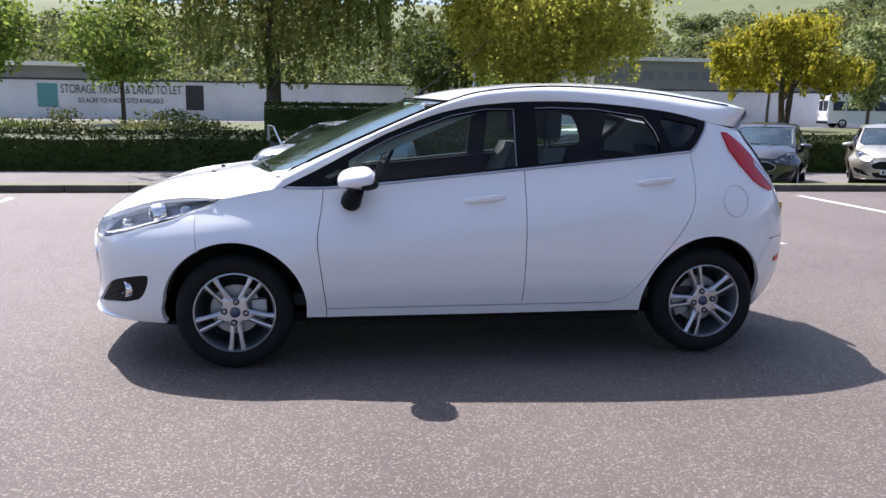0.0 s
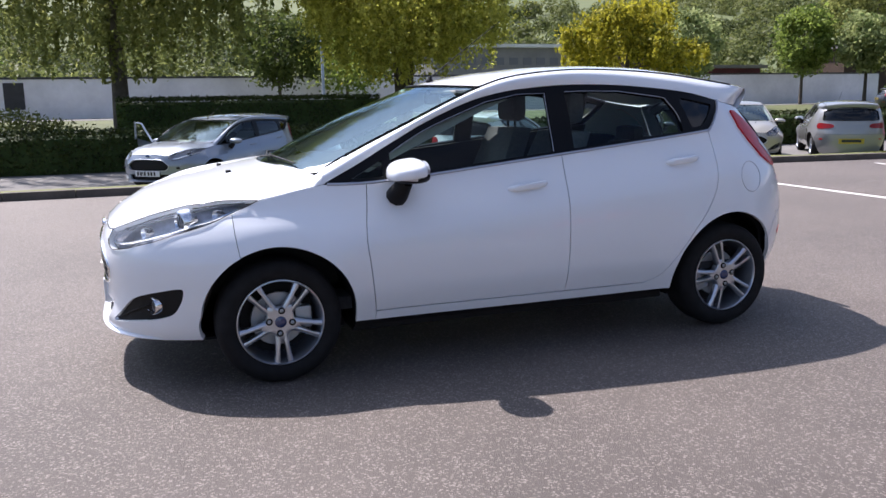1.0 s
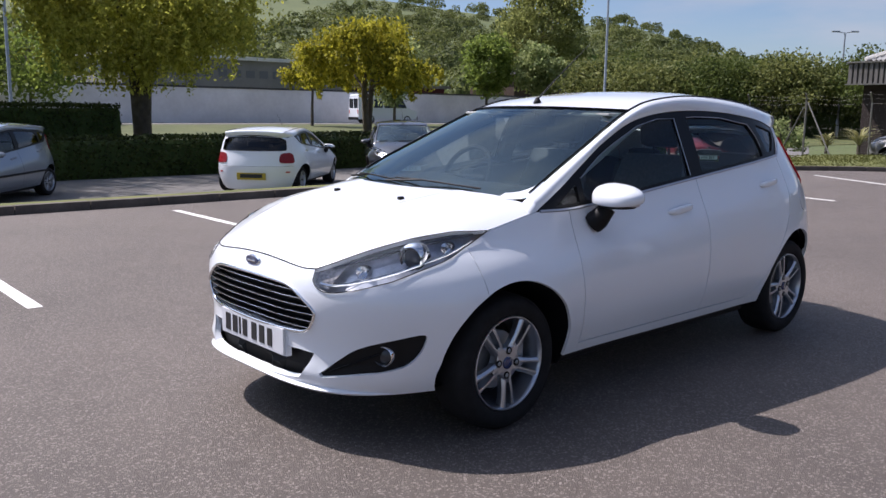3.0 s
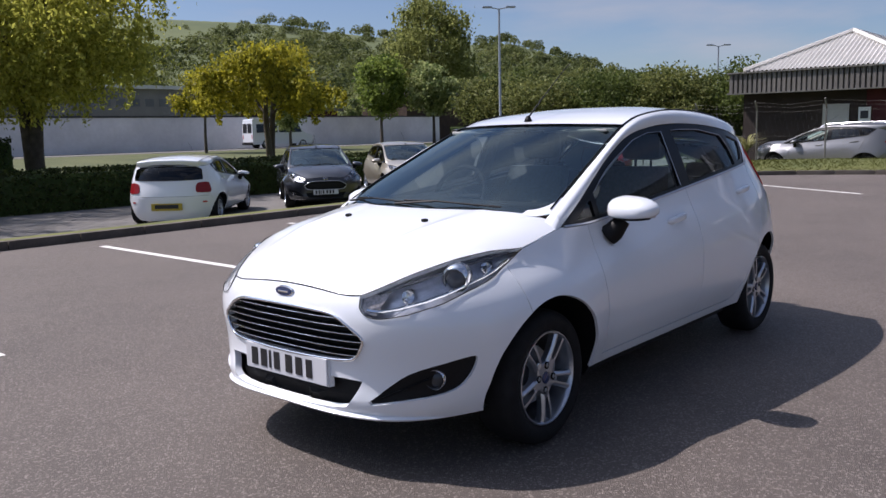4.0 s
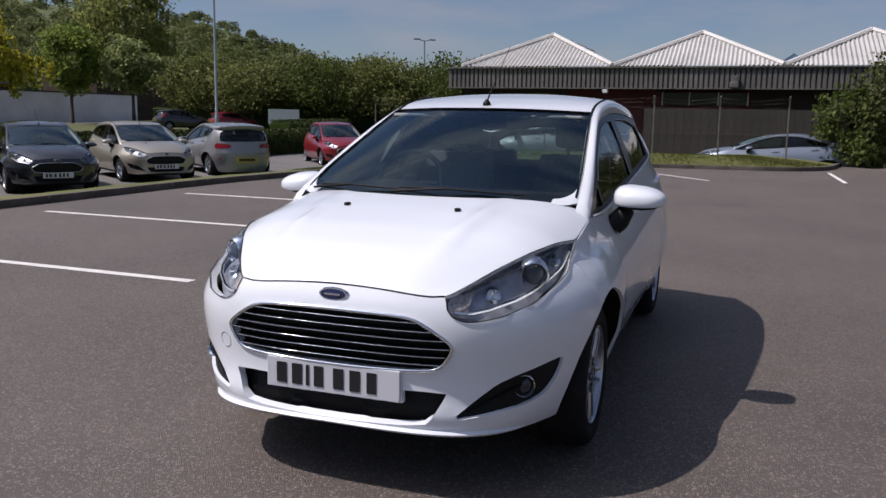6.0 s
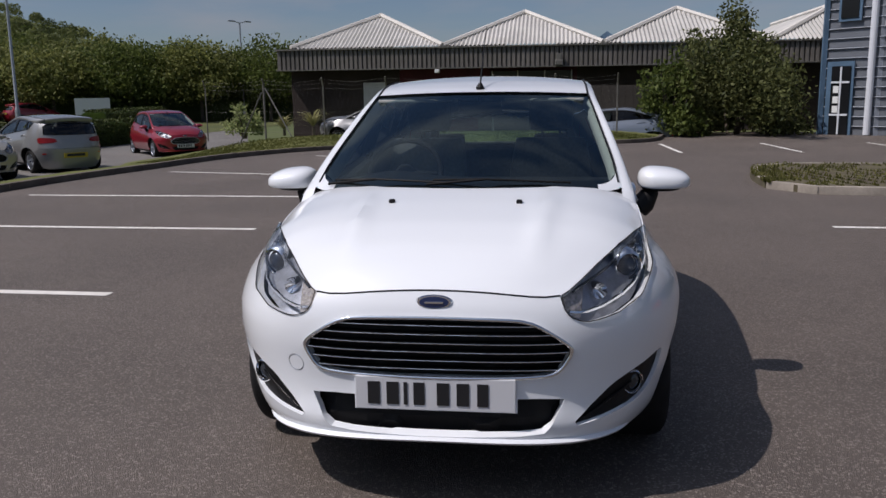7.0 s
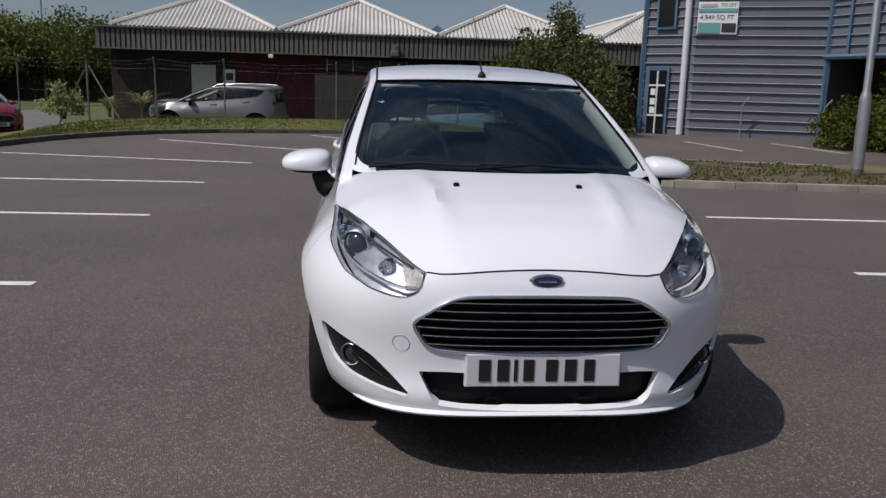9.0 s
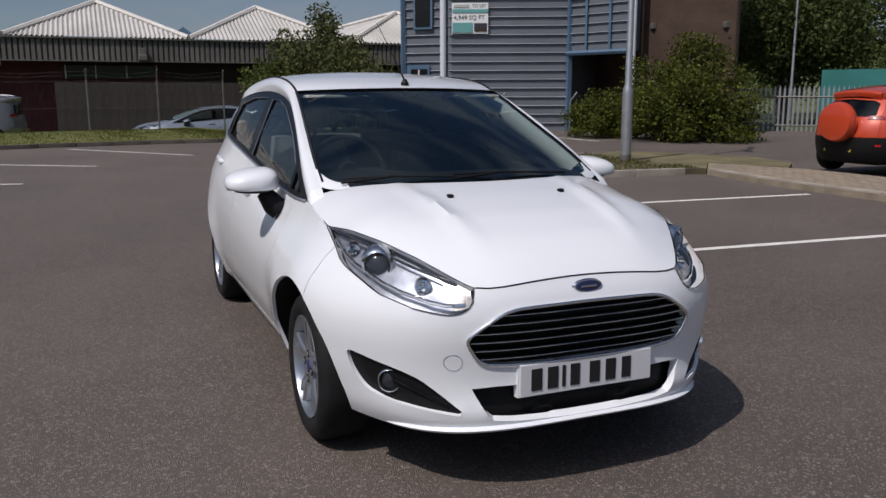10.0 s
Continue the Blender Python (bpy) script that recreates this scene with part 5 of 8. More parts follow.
def mirrored(bm):
    b2 = bm.copy()
    for v in b2.verts:
        v.co.y = -v.co.y
    bmesh.ops.reverse_faces(b2, faces=b2.faces)
    return b2


ARCH = {-1: (0.345, 0.360, 0.350), 1: (0.372, 0.360, 0.353)}


def arch_at(xc, a, grow=0.0):
    """A point of a wheel opening: front and rear half-widths, then height."""
    back, fore, up = ARCH[-1 if xc < 0 else 1]
    c, s = math.cos(radians(a)), math.sin(radians(a))
    return (xc + ((fore if c > 0 else back) + grow) * c, 0.30 + (up + grow) * s)


def arch(xc, a0, a1, n=22):
    return [arch_at(xc, a0 + (a1 - a0) * i / n) for i in range(n + 1)]


def side(pts):
    """(x, z) points of the left side as (u, z)."""
    return [(ux(x, z), z) for x, z in pts]


# lines shared by neighbouring panels, as (x, z) of the left side
DOOR_A = spline([(-0.785, 0.302), (-0.812, 0.50), (-0.828, 0.66), (-0.803, 0.82), (-0.795, 0.90)], 6)
DOOR_B = spline([(0.224, 0.302), (0.229, 0.6), (0.236, 1.0)], 8)
DOOR_C = spline([(0.70, 0.302), (0.79, 0.338), (0.873, 0.435), (0.962, 0.558), (1.07, 0.69), (1.137, 0.81), (1.156, 0.95), (1.15, 1.092)], 6)
LAMP_LOW = spline([(-1.30, 0.845), (-1.42, 0.795), (-1.53, 0.751), (-1.66, 0.713), (-1.76, 0.681)], 6)
BONNET_SIDE = spline([(-1.0, 0.905), (-1.15, 0.877), (-1.30, 0.845)], 6)
SEAM_F = spline([arch_at(-1.2445, 118), (-1.418, 0.70), (-1.42, 0.795)], 5)
GLASS_TOP = spline([(-1.0, 0.906), (-0.83, 0.99), (-0.62, 1.10), (-0.42, 1.195), (-0.13, 1.297), (0.23, 1.345), (0.63, 1.345), (1.04, 1.305), (1.28, 1.255)], 6)
GLASS_BACK = spline([(1.28, 1.255), (1.255, 1.205), (1.19, 1.125), (1.15, 1.092)], 4)
RAIL = spline([(-1.0, 0.655, 0.958), (-0.8, 0.638, 1.058), (-0.55, 0.606, 1.168), (-0.3, 0.573, 1.277), (-0.13, 0.553, 1.343), (0.05, 0.548, 1.393), (0.36, 0.545, 1.423), (0.68, 0.54, 1.420), (1.01, 0.530, 1.396), (1.35, 0.502, 1.352), (1.590, 0.452, 1.322)], 6)
RAIL_A = np.array(RAIL)


def belt(x0, x1, n=12, dz=0.0):
    return [(x0 + (x1 - x0) * i / n, float(belt_z(x0 + (x1 - x0) * i / n)) + dz) for i in range(n + 1)]


LAMP_TIP = [(0.585, 0.650), (0.49, 0.634), (0.435, 0.648), (0.41, 0.674), (0.405, 0.715)]
TIP_CURVE = spline([(0.655, 0.667)] + LAMP_TIP[:4], 4)[4:]
EDGE_X = (-1.97, -1.925, -1.85, -1.75, -1.6, -1.45, -1.30, -1.15, -1.0, -0.9)
EDGE_Z = (0.70, 0.715, 0.748, 0.787, 0.831, 0.851, 0.846, 0.877, 0.906, 0.92)
EDGE_Y = [0.34, 0.405, 0.46, 0.52, 0.605, 0.668] + [float(abs(skin_point(ux(x, z), z)[1])) - 0.003 for x, z in zip(EDGE_X[6:], EDGE_Z[6:])]
bonnet_edge = eased(EDGE_X, EDGE_Y, 0.05)
bonnet_low = eased(EDGE_X, EDGE_Z, 0.05)
bonnet_mid = eased((-1.99, -1.955, -1.90, -1.78, -1.60, -1.37, -1.19, -1.0, -0.9), (0.69, 0.732, 0.782, 0.845, 0.900, 0.947, 0.977, 1.003, 1.015), 0.04)


SET_Y = (0.0, 0.06, 0.12, 0.18, 0.24, 0.30, 0.36, 0.42, 0.5)


def bonnet_point(x, y):
    back = np.array([float(skin_point(uy(v, 0.73), 0.73)[0] - nose_x(0.73)) for v in SET_Y])
    xe = x - np.interp(np.abs(y), SET_Y, back) * (1 - step01(-1.88, -1.45, x))
    e, lo, c = bonnet_edge(x), bonnet_low(x), bonnet_mid(xe)
    lo = np.minimum(lo, c)
    s = np.clip(np.abs(y) / e, 0, 1.15)
    z = c - (c - lo) * (0.25 * s ** 2 + 0.75 * s ** 6)
    crease = np.abs(y) - (0.30 + 0.10 * (x + 1.9))
    z = z + 0.016 * np.exp(-((crease / 0.030) ** 2)) * step01(-1.90, -1.6, x) * (1 - 0.85 * step01(-1.42, -1.08, x))
    return np.stack([x + 0 * y, y + 0 * x, z], -1)


def bonnet_front(y):
    """Height at which the bonnet meets the bumper at half-width y."""
    lo, hi = 0.66, 0.78
    for _ in range(30):
        z = (lo + hi) / 2
        x = skin_point(uy(y, z), z)[0] if y > 0 else nose_x(z)
        if bonnet_point(np.array([float(x)]), np.array([y]))[0][2] > z:
            lo = z
        else:
            hi = z
    return z


FRONT_LINE = [(y, bonnet_front(y)) for y in (0.0, 0.05, 0.1, 0.15, 0.2, 0.25, 0.3, 0.35, 0.395)]
PAINT_CACHE = {}


def paint(name, color, metal=0.0):
    if name not in PAINT_CACHE:
        PAINT_CACHE[name] = material(name, color, 0.38, metal, coat=1.0, specular=0.5)
    return PAINT_CACHE[name]


BLACK_TRIM = material("black_trim", (0.007, 0.007, 0.008), 0.55, vary=0.2, scale=30, specular=0.22)
BLACK_GLOSS = material("black_gloss", (0.005, 0.005, 0.006), 0.28, specular=0.14)
RUBBER = material("tyre_rubber", (0.010, 0.010, 0.011), 0.8, vary=0.3, scale=20, bump=0.2, bump_scale=150, specular=0.25)
ALLOY = material("alloy", (0.50, 0.53, 0.58), 0.28, 0.9, vary=0.06, scale=12)
CHROME = material("chrome", (0.80, 0.81, 0.83), 0.07, 1.0)
SATIN = material("satin_metal", (0.50, 0.51, 0.55), 0.3, 0.85)
LAMP_SHELL = material("lamp_shell", (0.44, 0.46, 0.51), 0.30, 0.65, vary=0.3, scale=25)
LAMP_DARK = material("lamp_dark", (0.05, 0.055, 0.065), 0.15, 0.4)
LENS = glass("clear_lens", (0.93, 0.95, 0.98))
SCREEN = glass("windscreen_tint", (0.60, 0.76, 0.77), (0.78, 0.96, 1.0), ior=1.95)
SIDE_GLASS = glass("side_glass_tint", (0.72, 0.84, 0.81), ior=1.33)
DARK_GLASS = glass("privacy_glass_tint", (0.12, 0.13, 0.14))
RED_LENS_DEEP = material("red_lens_deep", (0.22, 0.006, 0.010), 0.35, coat=0.15, specular=0.3, vary=0.2, scale=30)
RED_LENS = material("red_lens", (0.46, 0.009, 0.013), 0.35, coat=0.15, specular=0.3, vary=0.2, scale=30)
INDICATOR = material("indicator_glass", (0.42, 0.39, 0.37), 0.25, 0.35, vary=0.5, scale=120)
AMBER = material("amber_lens", (0.75, 0.30, 0.05), 0.2)
CLOTH = material("seat_cloth", (0.035, 0.036, 0.040), 0.9, vary=0.3, scale=60, bump=0.3, bump_scale=300)
CLOTH_GREY = material("seat_cloth_grey", (0.12, 0.12, 0.125), 0.9, vary=0.2, scale=60, bump=0.3, bump_scale=300)
DASH = material("dash_plastic", (0.012, 0.012, 0.014), 0.8, vary=0.2, scale=40, specular=0.12)
HEADLINING = material("headlining", (0.42, 0.42, 0.40), 0.95, vary=0.08, scale=20)
PLATE_WHITE = material("plate_white", (0.62, 0.63, 0.66), 0.45)
PLATE_YELLOW = material("plate_yellow", (0.40, 0.30, 0.025), 0.45)
INK = material("plate_ink", (0.012, 0.012, 0.014), 0.5)
BADGE_BLUE = material("badge_blue", (0.015, 0.03, 0.10), 0.15, coat=0.8)
MIRROR = material("mirror_glass", (0.75, 0.77, 0.8), 0.02, 1.0)

WHEEL_MESH = {}


def wheel(parent, at, flip, style="twin", spin=0):
    """Wheel with tyre, split-spoke rim, disc, cap and bolts; at is the hub on the outer face."""
    key = style
    if key not in WHEEL_MESH:
        made = {}
        bm = bmesh.new()
        lathe(bm, [(0.190, 0.016), (0.203, 0.004), (0.212, -0.004), (0.236, -0.010), (0.257, -0.009), (0.276, 0.004), (0.286, 0.022), (0.2905, 0.05), (0.291, 0.09), (0.2905, 0.14), (0.284, 0.172), (0.262, 0.188), (0.205, 0.175)], "y", 64)
        made["tyre"] = (bm, RUBBER)
        bm = bmesh.new()
        lathe(bm, [(0.2035, 0.010), (0.2005, -0.002), (0.196, -0.003), (0.1925, 0.002), (0.188, 0.020), (0.182, 0.06), (0.175, 0.15), (0.19, 0.17)], "y", 64)
        made["rim"] = (bm, ALLOY)
        # hub plate with five pairs of spokes, each pair parting towards the rim
        bm = bmesh.new()
        ring = []
        for k in range(60):
            a = 2 * math.pi * k / 60
            lobe = 0.5 + 0.5 * math.cos(5 * (a - math.pi / 2))
            r = 0.066 + 0.026 * lobe ** 2
            ring.append((math.cos(a), math.sin(a), r))
        grid_mesh(bm, [[(c * r * f, y, z * r * f) for c, z, r in ring] for f, y in ((0.30, 0.012), (0.62, 0.012), (0.90, 0.010), (1.0, 0.014), (1.0, 0.055))], close=True)
        for k in range(5):
            for s in (-1, 1):
                a = radians(90 + 72 * k)
                pts = []
                for r, off, w, y0, y1 in ((0.060, 0.0150, 0.0130, 0.013, 0.050), (0.085, 0.0185, 0.0115, 0.009, 0.045), (0.115, 0.0215, 0.0100, 0.006, 0.042), (0.155, 0.0255, 0.0100, 0.004, 0.042), (0.192, 0.0300, 0.0135, 0.004, 0.05)):
                    aa = a + s * math.asin(off / r)
                    c, t = Vector((math.cos(aa) * r, 0, math.sin(aa) * r)), Vector((-math.sin(aa), 0, math.cos(aa))) * s
                    pts.append([tuple(c - t * w * 0.9 + Vector((0, y0 + 0.002, 0))), tuple(c - t * w * 0.3 + Vector((0, y0, 0))), tuple(c + t * w * 0.2 + Vector((0, y0 + 0.001, 0))), tuple(c + t * w + Vector((0, y0 + 0.010, 0))), tuple(c + t * w * 0.9 + Vector((0, y1, 0))), tuple(c - t * w + Vector((0, y1, 0)))])
                grid_mesh(bm, pts, close=True)
        bmesh.ops.recalc_face_normals(bm, faces=bm.faces)
        made["spokes"] = (bm, ALLOY)
        bm = bmesh.new()
        lathe(bm, [(0.0, 0.085), (0.125, 0.085), (0.128, 0.095), (0.0, 0.10)], "y", 40)
        made["brake_disc"] = (bm, STEEL)
        bm = boxes(((-0.155, 0.06, -0.05), (-0.075, 0.12, 0.06)), bevel=0.015)
        made["brake_caliper"] = (bm, STEEL)
        bm = bmesh.new()
        lathe(bm, [(0.0, 0.006), (0.021, 0.006), (0.026, 0.009), (0.028, 0.016)], "y", 24)
        made["centre_cap"] = (bm, BADGE_BLUE)
        bm = bmesh.new()
        lathe(bm, [(0.0095, 0.0085), (0.016, 0.0085), (0.0165, 0.012)], "y", 16)
        made["bolt_recess"] = (bm, BLACK_TRIM)
        bm = bmesh.new()
        lathe(bm, [(0.0, 0.005), (0.006, 0.005), (0.0095, 0.007), (0.010, 0.018)], "y", 6)
        made["bolt"] = (bm, STEEL)
        bm = bmesh.new()
        lathe(bm, [(0.0, 0.150), (0.176, 0.150), (0.176, 0.170), (0.0, 0.172)], "y", 30)
        made["back_plate"] = (bm, BLACK_TRIM)
        store = {}
        for nm, (b, mt) in made.items():
            me = bpy.data.meshes.new(nm)
            b.to_mesh(me)
            b.free()
            me.materials.append(mt)
            me.polygons.foreach_set("use_smooth", [True] * len(me.polygons))
            me.set_sharp_from_angle(angle=radians(38))
            store[nm] = me
        WHEEL_MESH[key] = store
    store = WHEEL_MESH[key]
    w = new("wheel", store["tyre"])
    w.name = "wheel"
    w.parent = parent
    w.matrix_basis = Matrix.Translation(at) @ Matrix.Rotation(radians(180 if flip else 0), 4, "Z") @ Matrix.Rotation(radians(spin), 4, "Y")
    for nm in ("rim", "spokes", "brake_disc", "brake_caliper", "centre_cap", "back_plate"):
        o = new(nm, store[nm])
        o.parent = w
    for k in range(4):
        a = radians(90 * k - 8)
        for nm in ("bolt", "bolt_recess"):
            o = new(nm, store[nm])
            o.parent = w
            o.location = (0.053 * math.cos(a), 0.0, 0.053 * math.sin(a))
    return w


def seat(parent, x, y, mat, mat2):
    bm = bmesh.new()
    box(bm, (x - 0.25, y - 0.24, 0.48), (x + 0.25, y + 0.24, 0.64), 0.05)
    s = part("seat", bm, mat, parent, smooth=50)
    bm = bmesh.new()
    rows = []
    for i in range(7):
        t = i / 6
        w = 0.245 - 0.05 * t ** 2
        cx, cz = x + 0.22 + 0.20 * t, 0.60 + 0.50 * t
        rows.append([(cx - 0.06, y - w * 0.8, cz), (cx - 0.085, y - w, cz), (cx - 0.02, y - w * 1.04, cz), (cx + 0.05, y - w * 0.85, cz), (cx + 0.05, y + w * 0.85, cz), (cx - 0.02, y + w * 1.04, cz), (cx - 0.085, y + w, cz), (cx - 0.06, y + w * 0.8, cz)])
    grid_mesh(bm, rows, close=True)
    bm.faces.ensure_lookup_table()
    top = [v for v in bm.verts if abs(v.co.z - 1.10) < 1e-4]
    bm.faces.new(top)
    bmesh.ops.recalc_face_normals(bm, faces=bm.faces)
    part("backrest", bm, mat2, s, smooth=50)
    bm = bmesh.new()
    box(bm, (x + 0.36, y - 0.13, 1.14), (x + 0.46, y + 0.13, 1.32), 0.045)
    rod(bm, (x + 0.41, y - 0.05, 1.08), (x + 0.41, y - 0.05, 1.16), 0.008), rod(bm, (x + 0.41, y + 0.05, 1.08), (x + 0.41, y + 0.05, 1.16), 0.008)
    part("headrest", bm, mat, s, smooth=50)
    return s


def surface_tube(bm, uz, fn, r, lift=0.0, closed=False, sides=5):
    p = fn(np.array([a for a, _ in uz]), np.array([b for _, b in uz]))
    pts = [Vector(q) for q in p]
    if lift:
        c = Vector((0, 0, 0.5))
        pts = [q + Vector((0, math.copysign(lift, q.y), 0)) if abs(q.x) < 1.6 else q + Vector((math.copysign(lift, q.x), 0, 0)) for q in pts]
    if closed:
        pts.append(pts[0])
    return tube(bm, pts, r, sides)


def car(name, m, label, body, fine=0.04, group="", grille="slats", rear_plate=True, cabin=True, tint=None, lower=None, category="car", hero=False, rails=False, rear_lamps="tall", form=None):
    """A five-door hatchback, nose towards -x, standing on its wheels; form reshapes the body of another model."""
    c = empty(name, m, label, category, group)
    lower = lower or body
    side_glass = tint or SIDE_GLASS

    def pair(nm, bm, mat, smooth=30, parent=None, label=""):
        b2 = mirrored(bm)
        return part(nm, bm, mat, parent or c, label, smooth), part(nm, b2, mat, parent or c, label, smooth)

    # front bumper with its openings
    tip_u = [(uy(y, z), z) for y, z in TIP_CURVE]
    half = [(0.0, 0.236), (uy(0.3, 0.235), 0.232), (uy(0.55, 0.22), 0.222), (ux(-1.75, 0.22), 0.220), (ux(-1.575, 0.225), 0.226)]
    half += side(arch(-1.2445, 166, 118, 10)) + side(SEAM_F[1:]) + side(LAMP_LOW[7:]) + tip_u + [(uy(y, z) if y else 0.0, z) for y, z in reversed(FRONT_LINE)]
    outer = half + [(-a, z) for a, z in reversed(half[1:-1])]
    g = [(0.0, 0.652), (0.26, 0.648), (0.325, 0.632), (0.425, 0.566), (0.438, 0.543), (0.402, 0.480), (0.358, 0.459), (0.0, 0.450)]
    gu = [(uy(y, z) if y else 0.0, z) for y, z in g]
    grille_loop = rounded(gu + [(-a, z) for a, z in reversed(gu[1:-1])])
    i_half = [(0.0, 0.384), (uy(0.415, 0.38), 0.386), (uy(0.405, 0.36), 0.362), (uy(0.372, 0.30), 0.296), (uy(0.345, 0.275), 0.270), (0.0, 0.259)]
    intake_loop = rounded(i_half + [(-a, z) for a, z in reversed(i_half[1:-1])], 1)
    fog = [(uy(0.432, 0.290), 0.290), (uy(0.515, 0.365), 0.366), (uy(0.57, 0.412), 0.412), (uy(0.63, 0.44), 0.440), (ux(-1.685, 0.475), 0.475), (ux(-1.652, 0.474), 0.474), (ux(-1.654, 0.44), 0.44), (ux(-1.683, 0.372), 0.372), (ux(-1.71, 0.346), 0.346), (ux(-1.77, 0.327), 0.327), (uy(0.56, 0.310), 0.310)]
    fog = rounded(fog, 1)
    fog_r = [(-a, z) for a, z in fog]
    part("front_bumper", panel_mesh(outer, skin_point, fine * 0.85, (grille_loop, intake_loop, fog, fog_r), gap=0.0008, skirt=0.03), body, c, smooth=34)
    # grille, intake and lamp recesses
    def recess(loop, depth):
        return panel_mesh(loop, skin_point, 0.06, gap=-0.004, skirt=0, lift=-depth)
    gr = part("grille", recess(grille_loop, 0.035), BLACK_TRIM, c, "black grille with bright slats")
    bm = bmesh.new()
    surface_tube(bm, list(resample(grille_loop, 0.03)), skin_point, 0.0065, 0.002, True, 8)
    part("grille_frame", bm, CHROME if hero else SATIN, gr, smooth=60)
    if grille == "slats":
        zs = [0.627, 0.598, 0.569, 0.540, 0.511, 0.482]
        for z in zs:
            w = np.interp(z, (0.45, 0.480, 0.543, 0.566, 0.632, 0.65), (0.35, 0.402, 0.438, 0.425, 0.325, 0.26)) - 0.012
            uu = np.linspace(-uy(w, z), uy(w, z), 25)
            p = skin_point(uu, np.full(25, z)) + np.array([0.012, 0, 0])
            bm = bmesh.new()
            rows = [[tuple(q + np.array(o)) for q in p] for o in ((-0.008, 0, -0.003), (-0.012, 0, 0.001), (0.03, 0, 0.004), (0.03, 0, -0.005), (-0.008, 0, -0.003))]
            grid_mesh(bm, rows)
            bmesh.ops.recalc_face_normals(bm, faces=bm.faces)
            part("grille_slat", bm, BLACK_TRIM, gr, smooth=40)
            bm = bmesh.new()
            tube(bm, [Vector(q) + Vector((-0.012, 0, 0)) for q in p], 0.0015, 6)
            part("slat_edge", bm, CHROME if hero else SATIN, gr, smooth=60)
    part("lower_intake", recess(intake_loop, 0.05), BLACK_TRIM, c, "black lower intake")
    for lp, s in ((fog, -1), (fog_r, 1)):
        f = part("fog_recess", recess(lp, 0.014), BLACK_TRIM, c, "black fog lamp recess")
        for k in range(3):
            y0, z0 = 0.50 + 0.035 * k, 0.325 + 0.018 * k
            bm = bmesh.new()
            rib = skin_point(np.array([-s * uy(y0 + 0.06 * w, z0) for w in np.linspace(-0.3, 1, 7)]), np.array([z0 + 0.035 * w for w in np.linspace(-0.3, 1, 7)]))
            tube(bm, [(q[0] + 0.010, q[1] * 0.995, q[2]) for q in rib], 0.004, 6)
            part("fog_rib", bm, BLACK_GLOSS, f, smooth=60)
        q = skin_point(np.array([uy(0.65, 0.39)]), np.array([0.39]))[0]
        q[1] = abs(q[1]) * s
        aim = Matrix.Translation(Vector(q) + Vector((0.010, -s * 0.010, 0))) @ Matrix.Rotation(radians(-28 * s), 4, "Z")
        bm = bmesh.new()
        lathe(bm, [(0.033, 0.0), (0.037, -0.009), (0.041, -0.006), (0.043, 0.03)], "x", 28)
        o = part("lamp_ring", bm, CHROME, f, smooth=50)
        o.matrix_basis = aim
        bm = bmesh.new()
        lathe(bm, [(0.0, -0.004), (0.02, -0.002), (0.033, 0.006)], "x", 20)
        o = part("fog_lens", bm, LAMP_DARK, f, smooth=60)
        o.matrix_basis = aim
    # chin lip
    uu = np.linspace(-uy(0.66, 0.26), uy(0.66, 0.26), 61)
    zz = 0.250 - 0.024 * (np.abs(uu) / uu[-1]) ** 2
    p = skin_point(uu, zz)
    bm = bmesh.new()
    fade = (1 - (np.abs(uu) / uu[-1]) ** 7) * (0.72 + 0.28 * np.clip(np.abs(uu) / 0.5, 0, 1) ** 2)
    nx = -np.cos(np.clip(np.abs(uu) / 0.95, 0, 1.3))
    ny = -np.sign(uu) * np.sin(np.clip(np.abs(uu) / 0.95, 0, 1.3))
    rows = []
    for o, dz in ((-0.012, 0.014), (0.010, 0.010), (0.022, 0.000), (0.017, -0.008), (-0.015, -0.016)):
        rows.append([(q[0] + a * (o * k - 0.004 * (1 - k)), q[1] + b * (o * k - 0.004 * (1 - k)), q[2] + dz * (0.25 + 0.75 * k)) for q, a, b, k in zip(p, nx, ny, fade)])
    grid_mesh(bm, rows)
    bmesh.ops.recalc_face_normals(bm, faces=bm.faces)
    part("front_lip", bm, body, c, smooth=60)
    # wings
    wing = side(arch(-1.2445, 118, 0, 24)) + side([(-0.885, 0.256), (-0.785, 0.254)]) + side(DOOR_A[:1]) + side(DOOR_A[1:]) + side([(-0.90, 0.902)]) + side(BONNET_SIDE) + side(LAMP_LOW[1:7]) + side(list(reversed(SEAM_F))[1:])
    pair("wing", panel_mesh(wing, skin_point, fine), body)
    # doors
    fd = side(DOOR_A) + side(belt(-0.78, 0.235)) + side(list(reversed(DOOR_B)))
    rd = side(DOOR_B) + side(belt(0.26, 1.14)) + side(list(reversed(DOOR_C)))
    d1 = pair("front_door", panel_mesh(fd, skin_point, fine), body)
    d2 = pair("rear_door", panel_mesh(rd, skin_point, fine), body)
    sill = side([(-0.785, 0.252)]) + side([(-0.5, 0.252), (0.0, 0.250), (0.5, 0.250), (0.873, 0.252), (0.8725, 0.30), (0.78, 0.318), (0.70, 0.299), (0.0, 0.299), (-0.785, 0.299)])
    pair("sill", panel_mesh(sill, skin_point, fine * 0.8), body)
